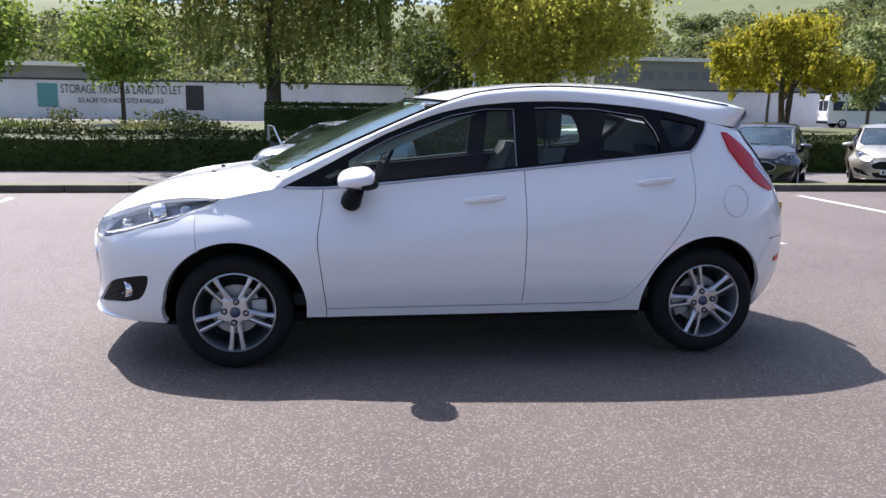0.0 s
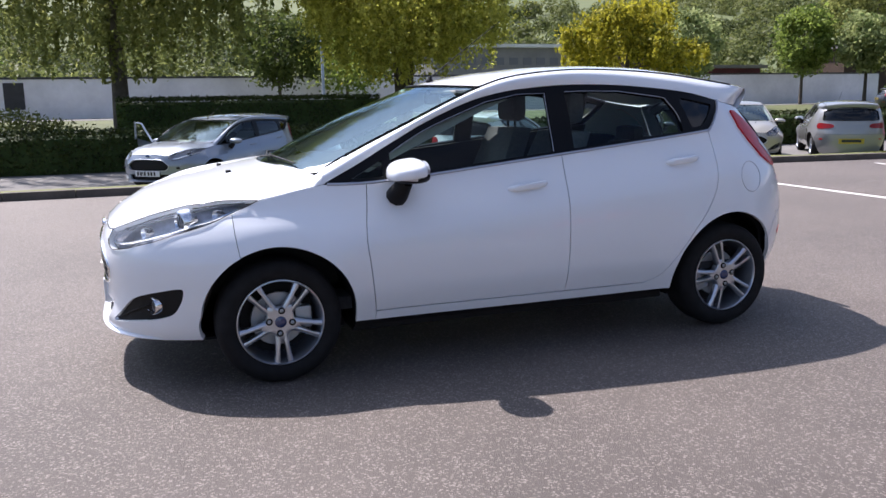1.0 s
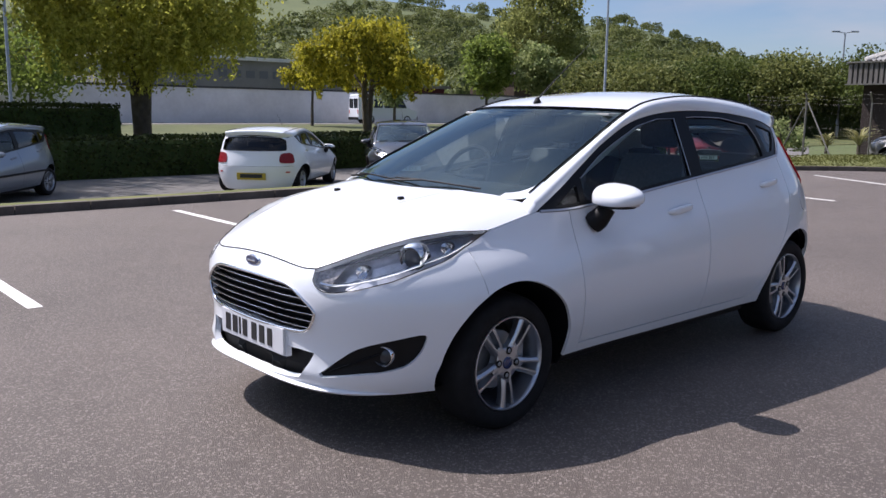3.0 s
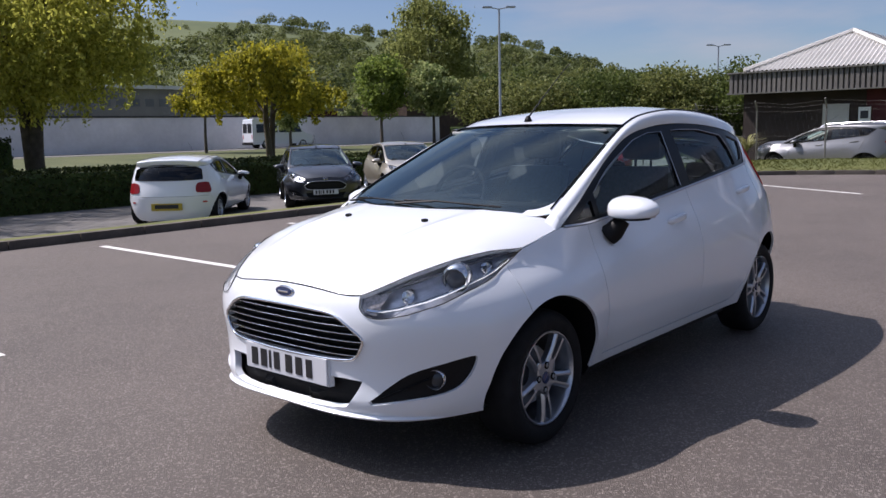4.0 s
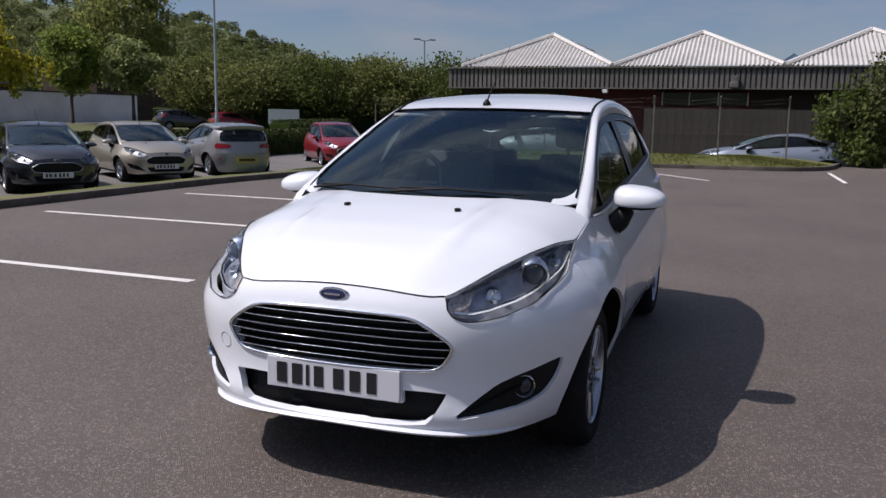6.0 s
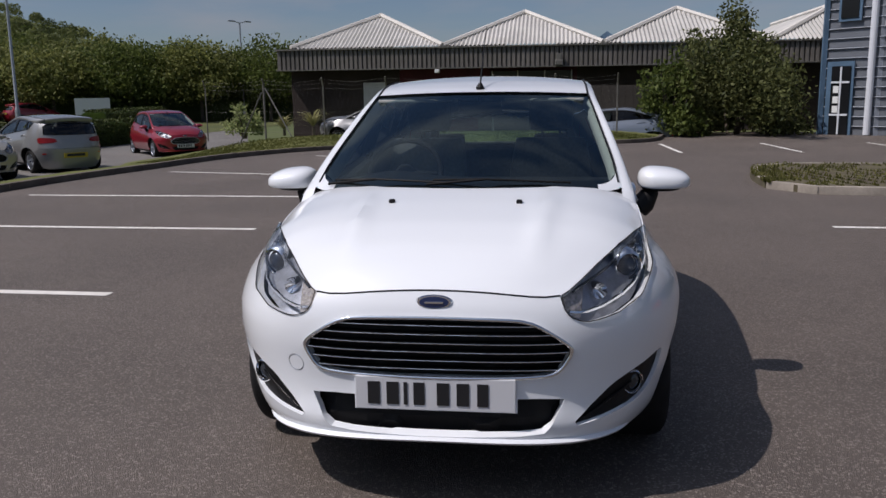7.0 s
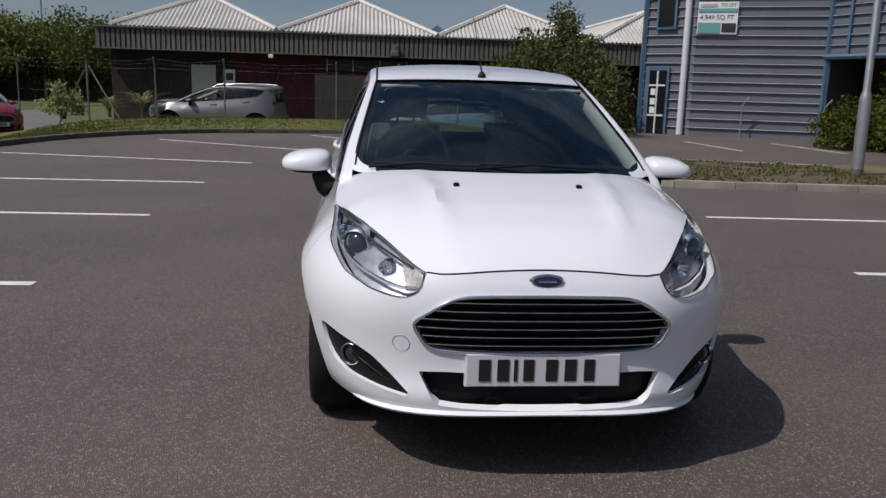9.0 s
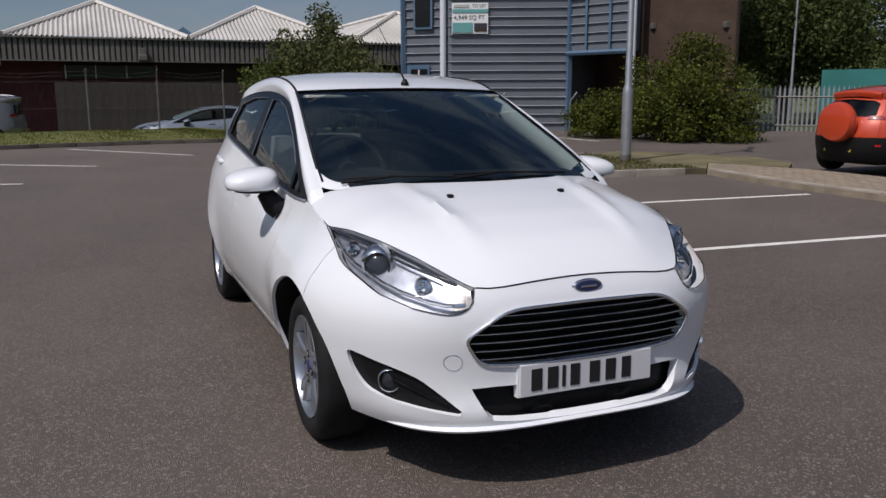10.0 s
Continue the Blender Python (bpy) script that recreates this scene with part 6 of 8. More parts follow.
    for doors, hx, hz in ((d1, 0.02, 0.852), (d2, 0.935, 0.943)):
        for d_, s in zip(doors, (-1, 1)):
            u0 = np.linspace(ux(hx - 0.11, hz), ux(hx + 0.11, hz), 13)
            z0 = hz + np.linspace(-0.010, 0.012, 13)
            p = skin_point(u0, z0)
            t = np.linspace(-1, 1, 13)
            bulge = 0.030 * (1 - t ** 4)
            hh = 0.017 * (1 - 0.5 * t ** 6)
            bm = bmesh.new()
            rows = []
            for oy, oz in ((0.2, -1), (0.85, -0.8), (1.0, 0), (0.85, 0.8), (0.2, 1)):
                rows.append([(q[0], s * (abs(q[1]) + b * oy), q[2] + h * oz) for q, b, h in zip(p, bulge, hh)])
            grid_mesh(bm, rows)
            bmesh.ops.recalc_face_normals(bm, faces=bm.faces)
            if sum(f.normal.y * s for f in bm.faces) < 0:
                bmesh.ops.reverse_faces(bm, faces=bm.faces)
            part("handle", bm, body, d_, smooth=60)
            if hero:
                bm = bmesh.new()
                cup = [(float(a), float(b)) for a, b in zip(np.interp(np.linspace(0, 12, 16), range(13), u0), np.interp(np.linspace(0, 12, 16), range(13), z0))]
                q = skin_point(np.array([a for a, _ in cup]), np.array([b - 0.004 for _, b in cup]))
                ring = [(v[0], s * (abs(v[1]) + 0.001), v[2] - 0.024 * math.sin(math.pi * i / 15)) for i, v in enumerate(q)] + [(v[0], s * (abs(v[1]) + 0.001), v[2] + 0.02 * math.sin(math.pi * i / 15)) for i, v in reversed(list(enumerate(q)))]
                tube(bm, ring, 0.0012, 4)
                part("handle_recess", bm, SATIN, d_)
    # quarters, tail, hatch
    hw = 1.12 if rear_lamps in ("square", "wide") else 1.0
    seam_r = [(1.5563, 0.4765), (1.60, 0.56), (1.68, 0.615)]
    quarter = side(arch(1.2445, 180, 30, 28)) + side(seam_r[1:]) + [(UE - vy(0.70, 0.62), 0.62), (UE - vy(0.60 * hw, 0.62), 0.62)]
    quarter += [(UE - vy(y * hw, z), z) for y, z in ((0.60, 0.75), (0.575, 0.9), (0.545, 1.05), (0.50, 1.18), (0.48, 1.215))]
    quarter += side([(1.44, 1.225), (1.36, 1.238)]) + side(GLASS_BACK) + side(list(reversed(DOOR_C))[1:]) + side([(0.70, 0.302)])
    pair("rear_quarter", panel_mesh(quarter, skin_point, fine), body)
    hb = [(0.0, 0.215), (vy(0.5, 0.21), 0.212), (UE - ux(1.70, 0.205), 0.205), (UE - ux(1.585, 0.21), 0.21)] + [(UE - a, z) for a, z in side(arch(1.2445, 4, 30, 6))] + [(UE - a, z) for a, z in side(seam_r[1:])] + [(vy(0.70, 0.62), 0.62), (vy(0.3, 0.62), 0.62), (0.0, 0.62)]
    rb = part("rear_bumper", panel_mesh(hb + [(-a, z) for a, z in reversed(hb[1:-1])], rear_point, fine, skirt=0.02), lower, c, smooth=34)
    ht = [(0.0, 0.62), (vy(0.3, 0.62), 0.62)] + [(vy(y * hw, z), z) for y, z in ((0.60, 0.62), (0.60, 0.75), (0.575, 0.9), (0.545, 1.05), (0.50, 1.18), (0.48, 1.22))] + [(0.0, 1.245)]
    wz = 0.014 if rear_lamps in ("square", "wide") else 0.0
    wt = rounded([(0.0, 0.950), (vy(0.49 * hw, 0.955), 0.955), (vy(0.49 * hw, 1.0), 1.0), (vy(0.445 * hw, 1.18), 1.188 + wz), (0.0, 1.218 + wz)], 1)
    wt = [(0.0, 0.950)] + wt[1:8] + [(0.0, 1.218 + wz)]
    sym = lambda h: h + [(-a, z) for a, z in reversed(h[1:-1])]
    hatch = part("tailgate", panel_mesh(sym(ht), rear_point, fine, (sym(wt),)), body, c, smooth=34)
    part("rear_window", panel_mesh(sym(wt), rear_point, 0.06, gap=-0.01, skirt=0, lift=-0.006), DARK_GLASS if tint else SIDE_GLASS, hatch, "dark rear window", 40)
    bm = bmesh.new()
    surface_tube(bm, list(resample(sym(wt), 0.05)), rear_point, 0.008, 0.0, True, 5)
    part("window_seal", bm, BLACK_TRIM, hatch)
    if rear_plate:
        pz = {"tall": 0.66, "square": 0.37, "wide": 0.40}.get(rear_lamps, 0.45)
        pl = part("rear_plate", boxes(((1.95, -0.26, pz), (1.975, 0.26, pz + 0.11))), PLATE_YELLOW, c, "yellow plate with dark bars")
        part("plate_bar", boxes(((1.975, -0.2, pz + 0.025), (1.978, 0.2, pz + 0.085))), INK, pl)
    pair("rear_reflector", panel_mesh(side([(1.72, 0.475), (1.785, 0.48), (1.78, 0.515), (1.715, 0.505)]), skin_point, 0.03, skirt=0.010, lift=0.004), RED_LENS)
    tl = side([(1.37, 1.195), (1.41, 1.192), (1.50, 1.135), (1.58, 1.06), (1.65, 0.985), (1.695, 0.925), (1.71, 0.885), (1.685, 0.872), (1.62, 0.893), (1.54, 0.935), (1.465, 1.015), (1.40, 1.10)])
    if rear_lamps == "square":
        tl = rounded([(UE - vy(0.50, 0.70), 0.69), (UE - vy(0.47, 0.75), 0.74), (UE - vy(0.47, 0.87), 0.86), (UE - vy(0.50, 0.91), 0.90)] + side([(1.66, 0.91), (1.61, 0.88), (1.62, 0.74), (1.66, 0.68)]), 1)
    if rear_lamps == "wide":
        tl = rounded([(UE - vy(0.36, 0.76), 0.77), (UE - vy(0.36, 0.86), 0.87)] + side([(1.66, 0.90), (1.60, 0.87), (1.62, 0.80), (1.66, 0.75)]), 1)
    if rear_lamps == "slim":
        tl = [(UE - vy(0.42, 0.9), 0.90), (UE - vy(0.42, 0.93), 0.96)] + side([(1.66, 0.97), (1.63, 0.93), (1.66, 0.90)])
    lamps = pair("tail_lamp", panel_mesh(tl, skin_point, 0.03, skirt=0.016, lift=0.010), RED_LENS if hero else RED_LENS_DEEP, 40, label="red tail lamp")
    if hero:
        rev = side([(1.575, 1.045), (1.645, 0.972), (1.685, 0.918), (1.69, 0.895), (1.63, 0.945), (1.575, 1.005)])
        b = panel_mesh(rev, skin_point, 0.03, skirt=0.004, lift=0.0125)
        b2 = mirrored(b)
        part("reversing_lens", b, SATIN, lamps[0], smooth=40), part("reversing_lens", b2, SATIN, lamps[1], smooth=40)
    # bonnet
    front = [tuple(float(k) for k in skin_point(uy(y, z), z)[:2]) for y, z in reversed(FRONT_LINE[1:])]
    xs = [-1.90, -1.85, -1.8, -1.72, -1.64, -1.56, -1.48, -1.40, -1.30, -1.2, -1.1, -1.04, -0.985]
    left = [(x, -float(bonnet_edge(x))) for x in xs]
    back = [(-0.995 - 0.195 * (1 - (y / 0.68) ** 2), -y) for y in (0.68, 0.64, 0.6, 0.5, 0.4, 0.3, 0.2, 0.1)] + [(-1.19, 0.0)]
    bonnet_loop = [(float(nose_x(FRONT_LINE[0][1])), 0.0)] + list(reversed(front)) + left + back + [(x, -y) for x, y in reversed(back[:-1])] + [(x, -y) for x, y in reversed(left)] + [(x, -y) for x, y in front]
    bonnet = part("bonnet", panel_mesh(bonnet_loop, bonnet_point, fine, gap=0.0012, skirt=0.02), body, c, smooth=34)
    bm = bmesh.new()
    tube(bm, [(float(skin_point(uy(y, z), z)[0]) if y else float(nose_x(z)), y * g_, z + 0.001) for g_, ln in ((-1, FRONT_LINE[:0:-1]), (1, FRONT_LINE)) for y, z in ln], 0.0028, 6)
    part("bonnet_seal", bm, BLACK_TRIM, bonnet)
    for y in (-0.245, 0.245):
        q = bonnet_point(np.array([-1.376]), np.array([y]))[0]
        bm = bmesh.new()
        box(bm, (q[0] - 0.012, y - 0.011, q[2] - 0.004), (q[0] + 0.014, y + 0.011, q[2] + 0.012), 0.005)
        part("washer_jet", bm, BLACK_TRIM, bonnet)
    # cowl and wipers
    bm = bmesh.new()
    rows = []
    for s in np.linspace(-0.94, 0.94, 25):
        x = -1.0 - 0.19 * (1 - s * s)
        z = float(bonnet_point(np.array([x]), np.array([s * 0.66]))[0][2])
        rows.append([(x - 0.03, s * 0.675, z - 0.022), (x + 0.02, s * 0.67, z - 0.018), (x + 0.09, s * 0.65, z - 0.02)])
    grid_mesh(bm, rows)
    part("cowl", bm, BLACK_TRIM, c)
    # windscreen
    n_s, n_t = 17, 13
    rows = []
    def screen(s, t, off=0.0):
        x = -1.0 + 0.87 * t
        e = np.array([np.interp(x, RAIL_A[:, 0], RAIL_A[:, k]) for k in range(3)])
        cx, cz = -1.155 + 0.855 * t, 0.972 + (1.357 - 0.972) * t + 0.022 * math.sin(math.pi * t)
        k = abs(s) ** 2.2
        return (cx + (e[0] - cx) * k - off * 0.42, e[1] * s, cz + (e[2] - cz) * k + off * 0.9)
    bm = bmesh.new()
    grid_mesh(bm, [[screen(s, t) for s in np.linspace(-0.995, 0.995, n_s)] for t in np.linspace(-0.02, 1.0, n_t)])
    bmesh.ops.recalc_face_normals(bm, faces=bm.faces)
    if sum(f.normal.z for f in bm.faces) < 0:
        bmesh.ops.reverse_faces(bm, faces=bm.faces)
    ws = part("windscreen", bm, SCREEN, c, "large raked windscreen", smooth=60)
    ws.visible_shadow = False
    bm = bmesh.new()
    rim_pts = [screen(-0.985, t, 0.004) for t in np.linspace(0.04, 1, 14)] + [screen(s, 0.995, 0.004) for s in np.linspace(-0.98, 0.98, 14)] + [screen(0.985, t, 0.004) for t in np.linspace(1, 0.04, 14)]
    tube(bm, rim_pts, 0.005, 5)
    part("screen_seal", bm, BLACK_GLOSS, ws)
    bm = bmesh.new()
    grid_mesh(bm, [[screen(s, t, -0.006) for s in np.linspace(-0.97, 0.97, 15)] for t in (0.0, 0.035, 0.07)])
    grid_mesh(bm, [[screen(s, t, -0.006) for s in np.linspace(-0.97, 0.97, 15)] for t in (0.972, 0.985, 0.998)])
    part("screen_band", bm, BLACK_GLOSS, ws)
    for s in (-1, 1):
        rows = []
        for a in np.linspace(0, math.pi / 2, 13):
            k = 1.0 / max(math.cos(a), math.sin(a))
            r = [screen(s * (0.85 + 0.135 * math.cos(a) * w), 0.15 - 0.125 * math.sin(a) * w, o) for w, o in ((0.985, -0.004), (1.0, 0.004), (1 + (k - 1) * 0.5, 0.004), (k, 0.004))]
            x, y, z = r[-1]
            xb = -1.0 - 0.195 * (1 - (y / 0.68) ** 2) - 0.012
            zb = float(bonnet_point(np.array([xb]), np.array([y]))[0][2]) + 0.001
            join = min(1.0, 3 * (a - math.pi / 4)) if a > math.pi / 4 else 0.0
            r.append((x + (xb - x) * join, y + s * 0.02 * (1 - join), z - 0.012 * (1 - join) + (zb - z) * join))
            rows.append(r)
        bm = bmesh.new()
        grid_mesh(bm, rows)
        bmesh.ops.recalc_face_normals(bm, faces=bm.faces)
        if sum(f.normal.z for f in bm.faces) < 0:
            bmesh.ops.reverse_faces(bm, faces=bm.faces)
        part("scuttle_corner", bm, body, c, smooth=50)
    for y0, y1, t1 in ((0.14, -0.44, 0.045), (0.58, 0.05, 0.045)):
        bm = bmesh.new()
        a, b2, e2 = screen(y0 / 0.65, 0.0, 0.02), screen((y0 * 0.6 + y1 * 0.4) / 0.65, t1 * 0.8, 0.022), screen(y1 / 0.65, t1 * 0.5, 0.014)
        tube(bm, [a, b2], 0.006, 6)
        tube(bm, [screen((y0 - 0.02) / 0.65, 0.05, 0.010), b2, e2], 0.0045, 6)
        part("wiper", bm, BLACK_TRIM, c, smooth=60)
    # roof with rear lip, and the pillars that carry it
    rc = eased((-0.30, -0.2, 0.0, 0.3, 0.6, 0.9, 1.2, 1.5, 1.66), (1.357, 1.384, 1.42, 1.452, 1.463, 1.456, 1.428, 1.384, 1.356), 0.06)
    tt = np.linspace(0, 1, 34)
    rows = []
    def roof(s, t):
        xe, xc = -0.13 + 1.715 * t, -0.30 + 1.935 * t
        ey, ez = np.interp(xe, RAIL_A[:, 0], RAIL_A[:, 1]), np.interp(xe, RAIL_A[:, 0], RAIL_A[:, 2])
        k = abs(s) ** 2.4
        x = xc + (xe - xc) * abs(s) ** 2
        return (x, ey * s, float(rc(xc)) + (ez - float(rc(xc))) * k)
    ss = np.linspace(-1, 1, 25)
    rows = [[roof(s, t) for s in ss] for t in tt]
    last = rows[-1]
    rows.append([(x + 0.010, y, z - 0.014) for x, y, z in last])
    rows.append([(x + 0.012, y, z - 0.040) for x, y, z in last])
    drop = [0.045 * abs(s) ** 4 for s in ss]
    rows.append([(x - 0.010 - d, y * 0.995, z - 0.095 - d) for (x, y, z), d in zip(last, drop)])
    rows.append([(x - 0.14 + 0.11 * abs(s) ** 6, y * (0.97 + 0.025 * abs(s) ** 6), z - 0.110 - 1.5 * d) for (x, y, z), d, s in zip(last, drop, ss)])
    bm = bmesh.new()
    grid_mesh(bm, rows)
    bmesh.ops.recalc_face_normals(bm, faces=bm.faces)
    if sum(f.normal.z for f in bm.faces) < 0:
        bmesh.ops.reverse_faces(bm, faces=bm.faces)
    rf = part("roof", bm, body, c, smooth=45)
    for s in (-1, 1):
        bm = bmesh.new()
        tube(bm, [Vector(roof(s * 0.985, t)) + Vector((0, 0, 0.0015)) for t in np.linspace(0, 0.93, 30)], 0.006, 5)
        part("roof_strip", bm, BLACK_TRIM, rf)
        if rails:
            bm = bmesh.new()
            tube(bm, [Vector(roof(s * 0.93, t)) + Vector((0, 0, 0.05 if 0.1 < t < 0.9 else 0.0)) for t in np.linspace(0.06, 0.94, 12)], 0.015, 6)
            part("roof_rail", bm, SATIN, rf)
    top = [(x, z) for x, z in GLASS_TOP] + [(1.38, 1.235), (1.50, 1.225), (1.60, 1.215)]
    ta = np.array(top)
    xs = np.concatenate([np.linspace(-1.0, -0.13, 24), np.linspace(-0.09, 1.588, 40)])
    low = [skin_point(ux(x, np.interp(x, ta[:, 0], ta[:, 1])), np.interp(x, ta[:, 0], ta[:, 1])) for x in xs]
    high = [np.array([np.interp(x, RAIL_A[:, 0], RAIL_A[:, k]) for k in range(3)]) * np.array([1, -1, 1]) for x in xs]
    rows = []
    for w in np.linspace(0, 1, 7):
        r = []
        for a, b in zip(low, high):
            q = a * (1 - w) + b * w
            bul = 0.020 * math.sin(math.pi * w)
            r.append((q[0], q[1] - bul * 0.8, q[2] + bul * 0.6))
        rows.append(r)
    rows.insert(0, [(q[0], q[1] + 0.02, q[2] - 0.002) for q in rows[0]])
    bm = bmesh.new()
    grid_mesh(bm, rows)
    bmesh.ops.recalc_face_normals(bm, faces=bm.faces)
    if sum(f.normal.y for f in bm.faces) > 0:
        bmesh.ops.reverse_faces(bm, faces=bm.faces)
    pair("roof_pillar", bm, body, 50)
    foot = [r[0] for r in rows[1:]]
    bm = bmesh.new()
    grid_mesh(bm, [foot, [(-1.02, p[1], max(0.5 * (p[2] + float(bonnet_point(np.array([-1.02]), np.array([p[1]]))[0][2])), 0.9)) for p in foot], [(-1.045, p[1], float(bonnet_point(np.array([-1.045]), np.array([p[1]]))[0][2]) - 0.003) for p in foot]])
    bmesh.ops.recalc_face_normals(bm, faces=bm.faces)
    pair("pillar_foot", bm, body, 60)
    # side glazing in its black surround
    glz = side(GLASS_TOP) + side(GLASS_BACK[1:]) + side(list(reversed(belt(-0.98, 1.14, 20))))
    pane_f = side(belt(-0.665, 0.195, 10, 0.022)) + side([(0.20, 1.306), (0.05, 1.303)]) + side(spline([(-0.13, 1.268), (-0.42, 1.162), (-0.56, 1.095), (-0.665, 1.035)], 4))
    pane_q = side([(-0.86, 0.925), (-0.705, 0.93), (-0.705, 1.00), (-0.72, 1.002)])
    pane_r = side(belt(0.315, 0.985, 8, 0.022)) + side(spline([(0.985, 1.12), (0.955, 1.20), (0.90, 1.275)], 3)) + side([(0.63, 1.312), (0.40, 1.316), (0.315, 1.312)])
    pane_b = side([(1.05, 1.115), (1.12, 1.122), (1.19, 1.185), (1.225, 1.235), (1.02, 1.272), (1.0, 1.25)])
    holes = (pane_f, pane_q, pane_r, pane_b)
    pair("window_surround", panel_mesh(glz, skin_point, 0.05, holes, gap=0.001, skirt=0.02, lift=-0.004), BLACK_GLOSS)
    for nm, lp, gm in (("front_side_window", pane_f, SIDE_GLASS), ("quarter_light", pane_q, SIDE_GLASS), ("rear_side_window", pane_r, side_glass), ("rear_quarter_window", pane_b, DARK_GLASS)):
        for o in pair(nm, panel_mesh(lp, skin_point, 0.08, gap=-0.006, skirt=0, lift=-0.012), gm, 60):
            o.visible_shadow = False
        if hero and nm in ("front_side_window", "rear_side_window"):
            bm = bmesh.new()
            surface_tube(bm, [q for q in lp][10:], skin_point, 0.0019, 0.0)
            pair("window_seal", bm, SATIN, 60)
    bm = bmesh.new()
    surface_tube(bm, side(belt(-0.98, 1.145, 40, 0.002)) + side(list(reversed(GLASS_BACK))), skin_point, 0.007, 0.003)
    pair("belt_trim", bm, SATIN if hero else BLACK_TRIM, 60, label="satin metal strip under the windows")
    # head lamps
    lo3 = [skin_point(u_, z_) for u_, z_ in (side(LAMP_LOW) + tip_u)]
    n = len(lo3)
    up_x = np.interp(np.linspace(0, 1, n), np.linspace(0, 1, n), np.linspace(-1.30, -1.925, n))
    lo3 = np.array(lo3)
    up3 = np.array([bonnet_point(np.array([x]), np.array([-float(bonnet_edge(x))]))[0] for x in up_x])
    def lamp_grid(depth, bulge, k=9, r0=0.0, r1=1.0, i0=0, i1=None):
        rows = []
        for w in np.linspace(r0, r1, k):
            row = []
            for a, b in list(zip(lo3, up3))[i0:i1]:
                q = a * (1 - w) + b * w
                nrm = np.array([-0.55, -0.62, 0.45])
                row.append(tuple(q + nrm * (bulge * math.sin(math.pi * w) - depth)))
            rows.append(row)
        bm = bmesh.new()
        grid_mesh(bm, rows)
        bmesh.ops.recalc_face_normals(bm, faces=bm.faces)
        if sum(f.normal.y for f in bm.faces) > 0:
            bmesh.ops.reverse_faces(bm, faces=bm.faces)
        return bm
    hl = pair("head_lamp", lamp_grid(0.052, 0.0), LAMP_SHELL, 40, label="clear head lamp with a round projector")
    cover = pair("lamp_cover", lamp_grid(-0.001, 0.014), LENS, 60)
    for o in cover:
        o.visible_shadow = False
    for o, h_ in zip(cover, hl):
        o.parent = h_
    for h_, s in zip(hl, (1, -1)):
        bm = bmesh.new()
        loop_ = [Vector(q) for q in lo3] + [Vector(q) for q in up3[::-1]]
        loop_ = [Vector((q.x - 0.002, (q.y - 0.002) * s, q.z + 0.002)) for q in loop_]
        tube(bm, loop_ + loop_[:1], 0.0017, 6, False)
        part("lamp_rim", bm, BLACK_TRIM, h_, smooth=60)
    def in_lamp(f, w, depth):
        i = f * (n - 1)
        a = lo3[int(i)] * (1 - i % 1) + lo3[min(int(i) + 1, n - 1)] * (i % 1)
        b = up3[int(i)] * (1 - i % 1) + up3[min(int(i) + 1, n - 1)] * (i % 1)
        return Vector(a * (1 - w) + b * w + np.array([-0.55, -0.62, 0.45]) * -depth)
    for h_, s in zip(hl, (1, -1)):
        fl = lambda v: Vector((v.x, v.y * s, v.z))
        q = fl(in_lamp(0.50, 0.52, 0.030))
        aim = Matrix.Translation(q) @ Matrix.Rotation(radians(24 * s), 4, "Z") @ Matrix.Rotation(radians(-4), 4, "Y")
        for nm, prof, mt in (("projector_ring", [(0.040, -0.01), (0.046, -0.022), (0.054, -0.018), (0.060, 0.02), (0.062, 0.04)], CHROME), ("projector_lens", [(0.0, -0.026), (0.018, -0.024), (0.032, -0.016), (0.041, 0.0)], LAMP_DARK)):
            bm = bmesh.new()
            lathe(bm, prof, "x", 28)
            o = part(nm, bm, mt, h_, smooth=60)
            o.matrix_basis = aim
        for f, w, dep, r in ((0.30, 0.5, 0.03, 0.022), (0.70, 0.5, 0.034, 0.026)):
            bm = bmesh.new()
            lathe(bm, [(0.0, 0.02), (r * 0.5, 0.012), (r, -0.008), (r * 1.08, 0.0), (r * 1.1, 0.03)], "x", 20)
            o = part("reflector", bm, CHROME, h_, smooth=60)
            o.matrix_basis = Matrix.Translation(fl(in_lamp(f, w, dep))) @ Matrix.Rotation(radians(24 * s), 4, "Z")
        bm = bmesh.new()
        tube(bm, [fl(in_lamp(f, 0.22, 0.018)) for f in np.linspace(0.12, 0.9, 14)], 0.007, 6)
        part("lamp_strip", bm, CHROME, h_, smooth=60)
        bm = bmesh.new()
        tube(bm, [fl(in_lamp(f, 0.80, 0.016)) for f in np.linspace(0.10, 0.9, 14)], [0.005] * 14, 6)
        part("lamp_brow", bm, LAMP_DARK, h_, smooth=60)
        b = lamp_grid(0.024, 0.006, 7, 0.12, 0.86, int(n * 0.80), n - 1)
        if s < 0:
            b2 = mirrored(b)
            b.free()
            b = b2
        part("indicator", b, INDICATOR, h_, "ribbed pale amber indicator glass", smooth=30)
    # door mirrors
    for s in (-1, 1):
        bm = bmesh.new()
        bmesh.ops.create_uvsphere(bm, u_segments=26, v_segments=16, radius=1)
        for v in bm.verts:
            x, y, z = v.co
            inner = (1 - y) / 2
            x, y, z = (math.copysign(abs(k) ** 0.78, k) for k in (x, y, z))
            z = max(z, -0.42)
            v.co = Vector((-0.625 + (x * 0.105 if x < 0 else x * 0.075), s * (0.872 + y * 0.118), 0.958 + z * (0.044 + 0.026 * inner) - 0.004 * y + 0.01 * x))
        bmesh.ops.recalc_face_normals(bm, faces=bm.faces)
